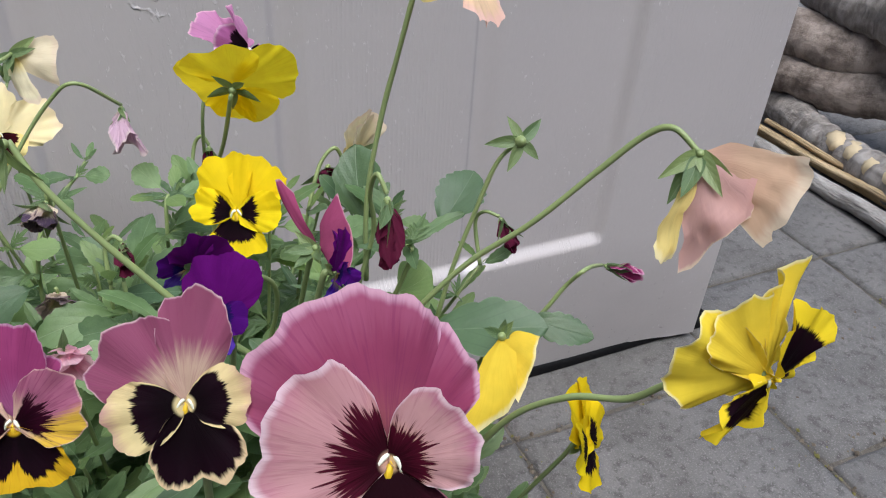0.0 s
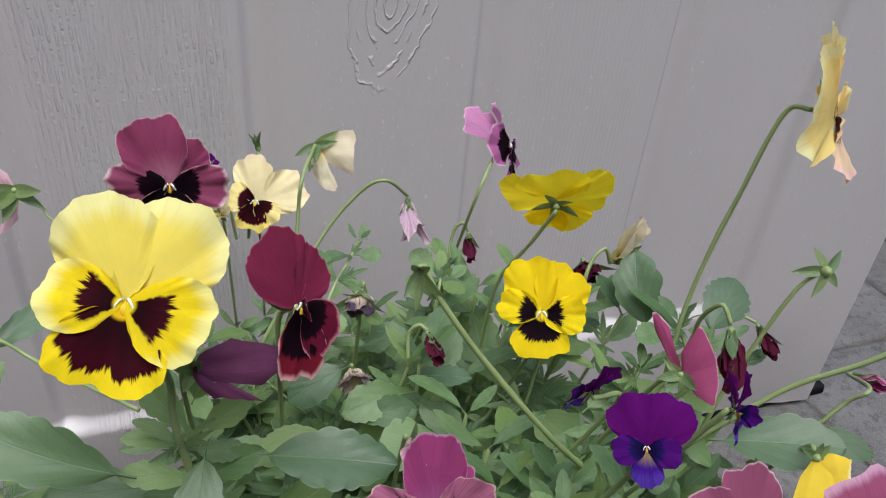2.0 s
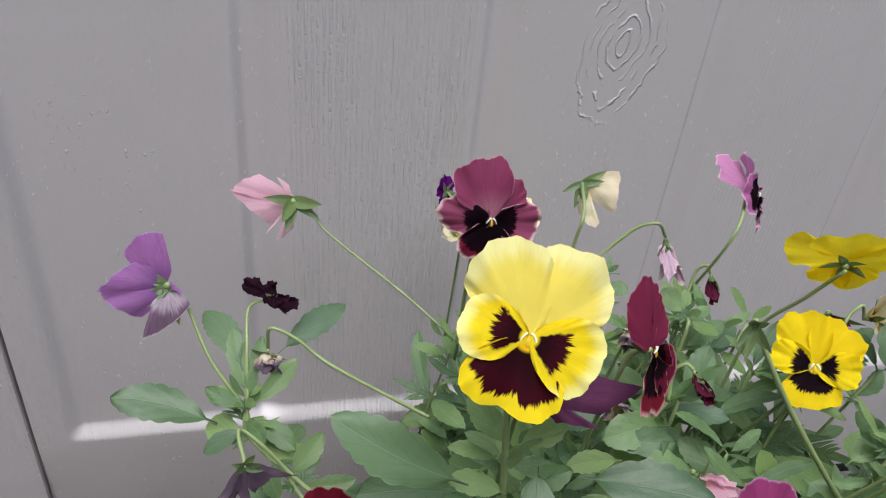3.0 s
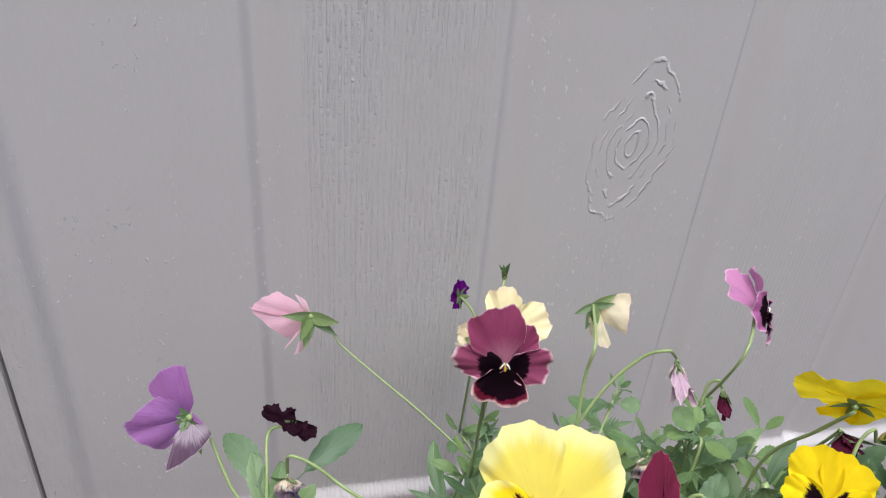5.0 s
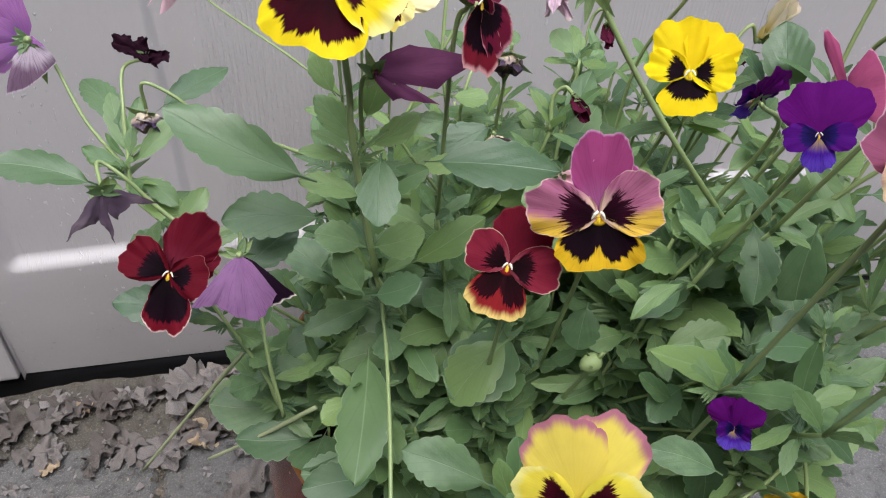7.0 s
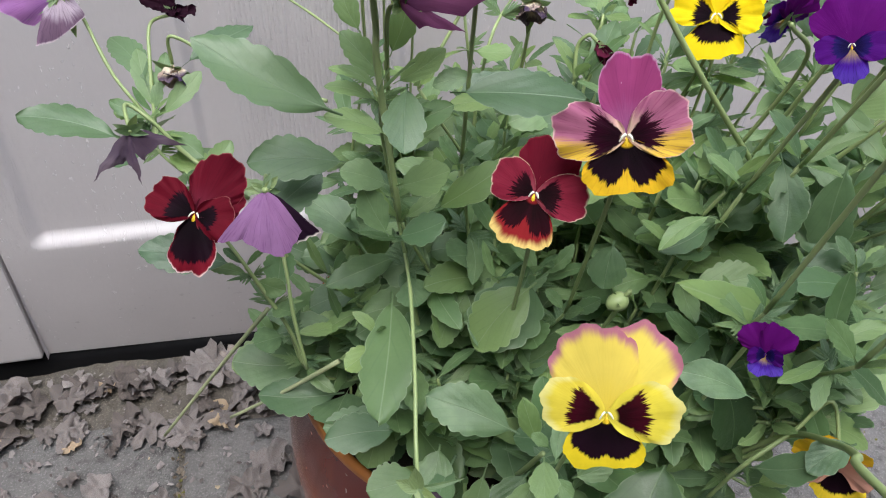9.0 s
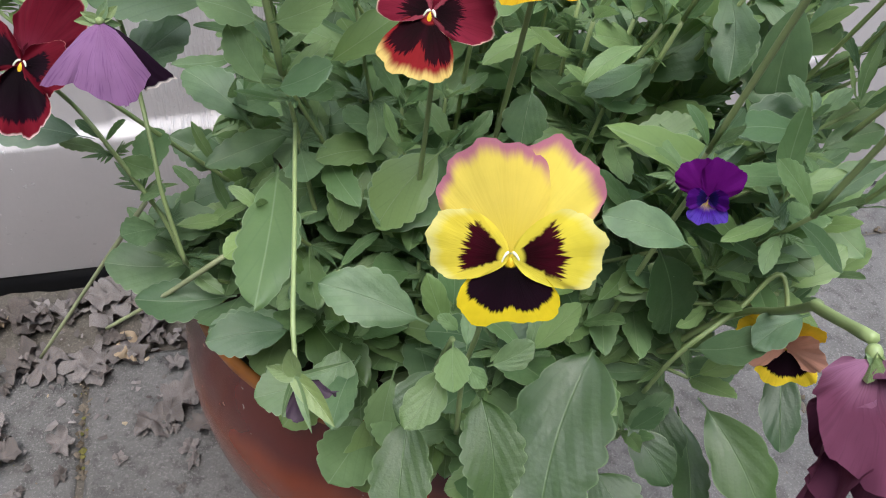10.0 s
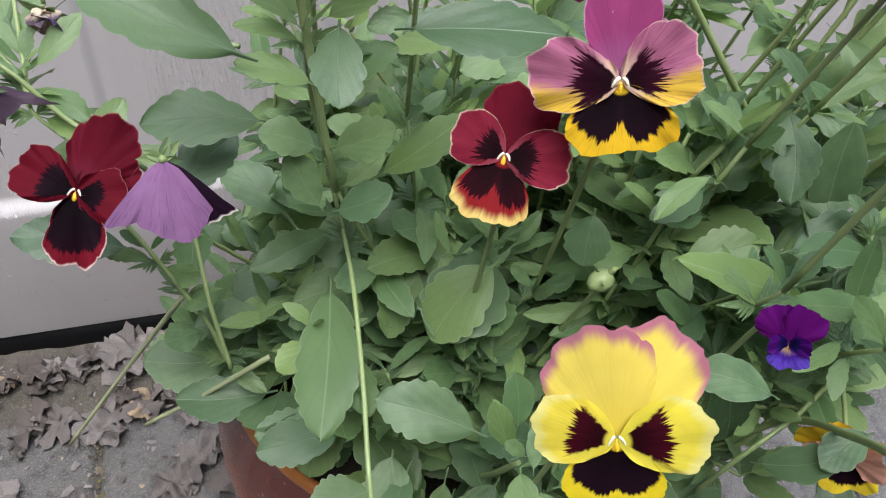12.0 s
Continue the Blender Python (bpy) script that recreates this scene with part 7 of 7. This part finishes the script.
pod("seed_pod", "open green sepals and pod on an arched stem", (-0.004, 0.288, 0.637), (-0.536, -0.843, -0.044), (-0.270, 0.122, 0.955), 0.0375, [(0.107, 0.262, 0.487), (0.061, 0.264, 0.542), (0.027, 0.274, 0.587), (0.006, 0.282, 0.619)], stem=0.0013, ball=0.0019,
    sepal_rows=((-100, 0.0175, 0.0046, 0.25), (-72, 0.0185, 0.0050, 0.10), (-135, 0.0130, 0.0044, 0.30), (98, 0.0085, 0.0050, 0.40), (35, 0.0080, 0.0042, 0.30)))
flower("pansy_bud", "nodding dark maroon bud with green sepals", "pansy bud", (0.221, 0.308, 0.543), (-0.091, -0.946, -0.311), (0.167, -0.322, 0.932), 0.0381, L_BUDDARK, [(0.106, 0.331, 0.285), (0.209, 0.307, 0.517), (0.211, 0.321, 0.537), (0.215, 0.319, 0.545)], shape=BUD, point=0.1, notch=0, eye=False, sepals=0.42, spread=1.22)
flower("pansy_bud", "hanging green bud with maroon tip", "pansy bud", (0.129, 0.245, 0.609), (-0.204, -0.637, -0.744), (-0.180, -0.722, 0.668), 0.0447, L_BUDDARK, [(0.060, 0.299, 0.285), (0.131, 0.270, 0.577), (0.128, 0.264, 0.604), (0.128, 0.255, 0.619)], shape=BUD, point=0.1, notch=0, eye=False, sepals=0.42, spread=1.22)
flower("wilted_pansy", "folded cream pansy on a hooked stem", "wilted pansy", (0.152, 0.366, 0.564), (0.564, -0.511, 0.649), (-0.050, 0.763, 0.644), 0.0448, L_CREAMWILT, [(0.072, 0.360, 0.285), (0.122, 0.354, 0.543), (0.133, 0.366, 0.564), (0.143, 0.369, 0.572)], eye=False, crumple=0.04, egg=0.3, sepals=0.4, spread=0.9, shape=[("upper_petal", 80, 0.72, 0.6, 0.85), ("upper_petal", 110, 0.7, 0.5, 1.0), ("lower_petal", 262, 0.6, 0.3, 0.2), ("lower_petal", 285, 0.55, 0.25, 0.45)])
flower("pansy_bud", "dull maroon bud at the leaf edge", "pansy bud", (0.142, 0.213, 0.552), (-0.681, -0.687, 0.252), (-0.078, 0.410, 0.909), 0.0335, L_BUDDARK, [(0.067, 0.284, 0.285), (0.104, 0.228, 0.387), (0.148, 0.219, 0.540)], shape=BUD, point=0.1, notch=0, eye=False, sepals=0.42, spread=1.22)
flower("pansy_flower", "low yellow pansy with peach back hanging outward", "pansy", (0.100, 0.146, 0.406), (-0.795, -0.593, 0.127), (-0.222, 0.479, 0.849), 0.0403, L_UNDER, [(0.057, 0.171, 0.352), (0.062, 0.164, 0.391), (0.086, 0.167, 0.410), (0.105, 0.170, 0.427)], fold=(0.3, 0.4, 0.3), eye=False)
flower("wilted_pansy", "small wilted pink pansy pointing outward", "wilted pansy", (-0.005, 0.280, 0.541), (0.306, -0.942, 0.138), (0.400, 0.259, 0.879), 0.0342, L_PINKBUD, [(-0.007, 0.317, 0.285), (-0.007, 0.299, 0.383), (-0.007, 0.288, 0.529)], point=0.12, egg=-0.08, fold=(1.2, 1.25, 1.2), eye=False, sepals=0.4, spread=0.7)
flower("pansy_bud", "nodding dark violet bud in green sepals", "pansy bud", (0.025, 0.346, 0.546), (-0.010, -0.990, -0.141), (0.176, -0.140, 0.974), 0.0367, L_BUDDARK, [(0.008, 0.350, 0.285), (0.015, 0.349, 0.523), (0.016, 0.355, 0.541), (0.021, 0.353, 0.549)], shape=BUD, point=0.1, notch=0, eye=False, sepals=0.42, spread=1.22)
flower("pansy_bud", "small nodding bud with maroon tip", "pansy bud", (0.082, 0.435, 0.547), (-0.155, -0.855, -0.495), (-0.129, -0.479, 0.868), 0.0340, L_BUDDARK, [(0.037, 0.395, 0.285), (0.068, 0.435, 0.524), (0.074, 0.443, 0.547), (0.079, 0.440, 0.555)], shape=BUD, point=0.1, notch=0, eye=False, sepals=0.42, spread=1.22)
flower("wilted_pansy", "hanging spent flower with shrivelled dark petals in sepals", "wilted pansy", (-0.113, 0.157, 0.434), (-0.265, -0.654, 0.709), (0.163, 0.666, 0.728), 0.0240, L_STAR, [(-0.093, 0.307, 0.441), (-0.099, 0.255, 0.456), (-0.106, 0.205, 0.454), (-0.111, 0.175, 0.446), (-0.1125, 0.163, 0.4385)], crumple=0.2, eye=False, back=-0.05, stem=0.00095,
       shape=[("side_petal", -80, 0.74, 0.26, 0.05), ("lower_petal", -25, 0.74, 0.24, -0.1), ("upper_petal", -52, 0.68, 0.25, -0.05)],
       sepal_rows=((-41, 0.0235, 0.0078, 0.12), (13, 0.0220, 0.0026, 0.25), (-68, 0.0215, 0.0036, 0.20), (99, 0.0125, 0.0068, 0.35), (160, 0.0110, 0.0062, 0.30), (-112, 0.0175, 0.0022, 0.0)))
flower("wilted_pansy", "large wilted plum pansy hanging from arched stem", "wilted pansy", (0.012, 0.060, 0.526), (-0.341, -0.840, -0.423), (-0.593, -0.157, 0.790), 0.0544, L_FGPLUM, [(0.071, 0.188, 0.359), (0.087, 0.169, 0.405), (0.071, 0.133, 0.451), (0.040, 0.101, 0.496), (0.026, 0.090, 0.510)], point=0.2, egg=-0.1, crumple=0.07, eye=False, sepals=0.3, shape=[("upper_petal", 60, 0.62, 0.6, 1.1), ("upper_petal", 130, 0.64, 0.5, 1.15), ("side_petal", 185, 0.62, 0.34, 1), ("side_petal", 0, 0.6, 0.5, 0.8), ("lower_petal", 270, 0.6, 0.6, 0.9)], stem=0.0016, spread=0.9)
# a round green bud on its own stalk
pod("seed_pod", "round pale green seed pod among leaves", (-0.003, 0.215, 0.474), (-0.967, -0.237, -0.093), (-0.223, 0.612, 0.759), 0.0155, [(-0.006, 0.285, 0.285), (-0.002, 0.251, 0.380), (0.002, 0.217, 0.474)], spread=2.4, ball=0.0050)
flower("pansy_flower", "small violet pansy facing away near the wall", "pansy", (-0.076, 0.583, 0.534), (-0.718, 0.661, -0.218), (0.180, 0.479, 0.859), 0.0240, L_VIOLET, [(-0.060, 0.552, 0.489), (-0.064, 0.572, 0.521)], eye=False, sepals=0.5)
pod("seed_pod", "green sepals of a spent flower near the wall", (-0.035, 0.593, 0.545), (-0.179, -0.238, 0.955), (0.213, 0.938, 0.274), 0.0287, [(-0.051, 0.550, 0.490), (-0.045, 0.569, 0.522)])
flower("pansy_bud", "small pale cream pink bud near the wall", "pansy bud", (-0.071, 0.544, 0.517), (-0.349, -0.512, 0.785), (0.286, 0.740, 0.609), 0.0356, L_CREAMWILT, [(-0.040, 0.449, 0.285), (-0.076, 0.505, 0.371), (-0.068, 0.548, 0.499)], eye=False, fold=(0.9, 1.0, 0.9), sepals=0.4, spread=0.9)
flower("wilted_pansy", "small withered maroon flower in green sepals", "wilted pansy", (0.144, 0.389, 0.547), (-0.146, -0.955, -0.257), (0.087, -0.272, 0.958), 0.0301, L_BUDDARK, [(0.068, 0.371, 0.285), (0.119, 0.377, 0.387), (0.145, 0.395, 0.540)], eye=False, crumple=0.1, fold=(1.1, 1.2, 1.1), sepals=0.7, spread=0.9)
flower("wilted_pansy", "small shrivelled black and white flower low in the leaves", "wilted pansy", (-0.013, 0.366, 0.509), (-0.081, -0.990, -0.120), (0.252, -0.136, 0.958), 0.0282, L_MOTLEY, [(-0.011, 0.360, 0.285), (-0.013, 0.367, 0.372), (-0.013, 0.372, 0.502)], eye=False, crumple=0.14, fold=(0.9, 1.0, 1.0), sepals=0.4, spread=0.8)
flower("wilted_pansy", "shrivelled dark flower between pale sepals", "wilted pansy", (-0.007, 0.372, 0.562), (-0.380, -0.832, -0.404), (-0.382, -0.257, 0.888), 0.0282, L_MOTLEY, [(-0.008, 0.363, 0.285), (-0.002, 0.371, 0.393), (-0.005, 0.378, 0.556)], eye=False, crumple=0.14, fold=(1.1, 1.2, 1.1), sepals=0.7, spread=0.6)


# ---- dry leaves along the foot of the wall ----
def litter_mat():
    k = Nodes("dry_leaf_brown", 0.8)
    rnd = k.random()
    p = k.coords("Object")
    n = k.noise(p, 60.0, 4)
    c = k.mix(rnd, (0.085, 0.070, 0.066), (0.27, 0.243, 0.238))
    c = k.mix(k.ramp(n, 0.4, 0.75), c, (0.15, 0.12, 0.10))
    c = k.mix(k.ramp(rnd, 0.965, 0.985), c, (0.40, 0.30, 0.20))
    k.colour(c)
    k.bump(n, 0.5, 0.002)
    return k.mat


dry_brown = litter_mat()


def dry_leaf_mesh(seed, lobes):
    """A curled dead leaf of unit size with deep lobes."""
    rnd = random.Random(seed)
    shift = Vector((rnd.uniform(0, 50), rnd.uniform(0, 50), 0))
    verts, faces = [Vector((0, 0, 0.02))], []
    rings, spokes = 4, 30
    for i in range(1, rings + 1):
        for j in range(spokes):
            a = 2 * math.pi * j / spokes
            r = (0.26 + 0.27 * abs(math.cos(lobes * a / 2 + 0.3)) ** 0.9 * (0.75 + 0.25 * math.cos(a)) + 0.12 * noise.noise(Vector((math.cos(a) * 2.6, math.sin(a) * 2.6, seed)))) * i / rings
            q = Vector((r * math.cos(a), r * math.sin(a) * 0.8, 0))
            q.z = 0.34 * noise.noise(q * 4.5 + shift) + 0.12 * noise.noise(q * 9 + shift) + 0.30 * r * r * (0.2 + (seed % 3)) + 0.04
            verts.append(q)
    for j in range(spokes):
        faces.append((0, 1 + j, 1 + (j + 1) % spokes))
    for i in range(rings - 1):
        for j in range(spokes):
            a, b = 1 + i * spokes + j, 1 + i * spokes + (j + 1) % spokes
            faces.append((a, a + spokes, b + spokes, b))
    return mesh_of("dry_leaf", verts, faces, dry_brown)


def bank(x, y):
    """How high crumbled debris lies against the strip under the door."""
    h = 0.024 * smooth01((y - 0.545) / 0.085) * smooth01((0.02 - x) / 0.15)
    return h * (0.8 + 0.5 * noise.noise(Vector((x * 9, y * 9, 3))))


def debris_bank():
    xs, ys = np.linspace(-1.5, 0.02, 110), np.linspace(0.53, 0.66, 14)
    verts = [(x, y, bank(x, y) - 0.004 + 0.004 * noise.noise(Vector((x * 60, y * 60, 0))) + 0.002 * noise.noise(Vector((x * 190, y * 190, 7)))) for y in ys for x in xs]
    n = len(xs)
    faces = [(i * n + j, i * n + j + 1, (i + 1) * n + j + 1, (i + 1) * n + j) for i in range(len(ys) - 1) for j in range(n - 1)]
    tagged(new("leaf_debris", mesh_of("leaf_debris", verts, faces, joint_soil)), "grey-brown crumbled leaf debris banked under the door", "debris", kind="stuff")


debris_bank()


def leaf_fragments():
    """Broken bits of dead leaves, thick along the door and thinning out over the slabs."""
    rnd = random.Random(17)
    verts, faces = [], []
    for k in range(800):
        x, y = rnd.uniform(-0.95, -0.10), 0.640 - rnd.random() ** 1.6 * 0.20
        if math.hypot(x - POT_X, y - POT_Y) < 0.165:
            continue
        r, a, z = rnd.choice((0.002, 0.003, 0.004, 0.006)) * rnd.uniform(0.7, 1.2), rnd.uniform(0, 6.28), bank(x, y) + rnd.uniform(0.001, 0.006)
        tip = Vector((rnd.uniform(-0.5, 0.5), rnd.uniform(-0.5, 0.5), 1)).normalized()
        u = tip.cross(Vector((math.cos(a), math.sin(a), 0.2))).normalized()
        w = tip.cross(u)
        s = len(verts)
        ring = [(u * math.cos(b) + w * math.sin(b) * rnd.uniform(0.4, 0.9)) * r * rnd.uniform(0.6, 1.2) + tip * r * rnd.uniform(-0.25, 0.25) for b in (0, 1.2, 2.4, 3.7, 5.0)]
        verts += [Vector((x, y, z)) + q for q in ring] + [Vector((x, y, z)) + tip * r * 0.3]
        faces += [(s + j, s + (j + 1) % 5, s + 5) for j in range(5)]
    k = Nodes("leaf_fragment_brown", 0.85)
    r = k.island()
    c = k.mix(r, (0.075, 0.060, 0.055), (0.30, 0.27, 0.262))
    k.colour(k.mix(k.ramp(r, 0.95, 0.98), c, (0.40, 0.32, 0.22)))
    tagged(new("leaf_fragments", mesh_of("leaf_fragments", verts, faces, k.mat, smooth=False)), "broken grey-brown bits of dead leaves", "leaf litter", kind="stuff")


leaf_fragments()
litter_rnd = random.Random(5)
litter_meshes = [dry_leaf_mesh(s, 3 + s % 4) for s in range(7)]
for k in range(235):
    near_wall = litter_rnd.random() ** 1.7
    x = litter_rnd.uniform(-0.85, -0.12)
    y = 0.624 - near_wall * 0.19
    if k > 175:
        x, y = litter_rnd.uniform(-0.75, -0.20), litter_rnd.uniform(0.36, 0.60)
    if math.hypot(x - POT_X, y - POT_Y) < 0.15:
        continue
    s = litter_rnd.choice((0.022, 0.03, 0.04, 0.05, 0.062)) * litter_rnd.uniform(0.85, 1.15) if k <= 175 else litter_rnd.uniform(0.010, 0.03)
    ob = new("dry_leaf", litter_meshes[k % 7])
    ob.matrix_basis = pose(x, y, 0.003 + bank(x, y) + 0.006 * litter_rnd.random() * (k < 200), litter_rnd.uniform(-14, 14), litter_rnd.uniform(-14, 14), litter_rnd.uniform(0, 360)) @ Matrix.Scale(s, 4)
    tagged(ob, "curled grey-brown dead leaf on the paving", "dead leaf", "dead leaves along the wall")


# ---- moss and crumbs in the joints ----
def crumbs():
    rnd = random.Random(9)
    verts, faces = [], []
    for k in range(2600):
        if rnd.random() < 0.5:
            x, y = rnd.choice((-0.31, -0.31, 0.06, 0.43, 0.80, 1.17)) + rnd.gauss(0, 0.006), rnd.uniform(-0.2, 0.62)
        else:
            x, y = rnd.uniform(-0.7, 1.2), rnd.choice((0.19, 0.19, 0.56, 0.39)) + rnd.gauss(0, 0.008)
        if k % 7 == 0:
            x, y = rnd.uniform(-0.8, 1.3), rnd.uniform(0.0, 0.62)
        r = rnd.uniform(0.0012, 0.0045)
        s = len(verts)
        c = Vector((x, y, r * 0.4 - 0.004))
        for dx, dy, dz in ((1, 0, 0), (-1, 0, 0), (0, 1, 0), (0, -1, 0), (0, 0, 1), (0, 0, -1)):
            verts.append(c + Vector((dx, dy, dz)) * r * rnd.uniform(0.6, 1.3))
        faces += [(s + a, s + b, s + e) for a, b, e in ((0, 2, 4), (2, 1, 4), (1, 3, 4), (3, 0, 4), (2, 0, 5), (1, 2, 5), (3, 1, 5), (0, 3, 5))]
    k = Nodes("crumb_brown", 0.9)
    r = k.island()
    c = k.mix(r, (0.10, 0.075, 0.05), (0.24, 0.20, 0.16))
    k.colour(k.mix(k.ramp(r, 0.80, 0.86), c, (0.16, 0.15, 0.04)))
    tagged(new("joint_crumbs", mesh_of("joint_crumbs", verts, faces, k.mat, smooth=False)), "brown crumbs and moss bits in the joints", "crumbs", kind="stuff")


crumbs()

# ---- paving slabs ----
pavement = root("pavement", (0, 0, 0), "grey worn concrete paving slabs", "paving", kind="structure")
slab_meshes = [slab_mesh(s) for s in range(4)]
slab_rnd = random.Random(3)
for i in range(-5, 8):
    for j in range(-4, 9):
        x0 = -0.31 + 0.37 * (i + 0.5)
        off = 0.02 if i < 0 else (-0.18 if i < 3 else 0.005)
        y0 = 0.37 * (j + 0.5) + off
        hang("paving_slab", slab_meshes[(i * 3 + j * 5) % 4], pavement, pose(x0, y0, slab_rnd.uniform(-0.0015, 0.0015), slab_rnd.uniform(-0.25, 0.25), slab_rnd.uniform(-0.25, 0.25), 90 * slab_rnd.randint(0, 3)))
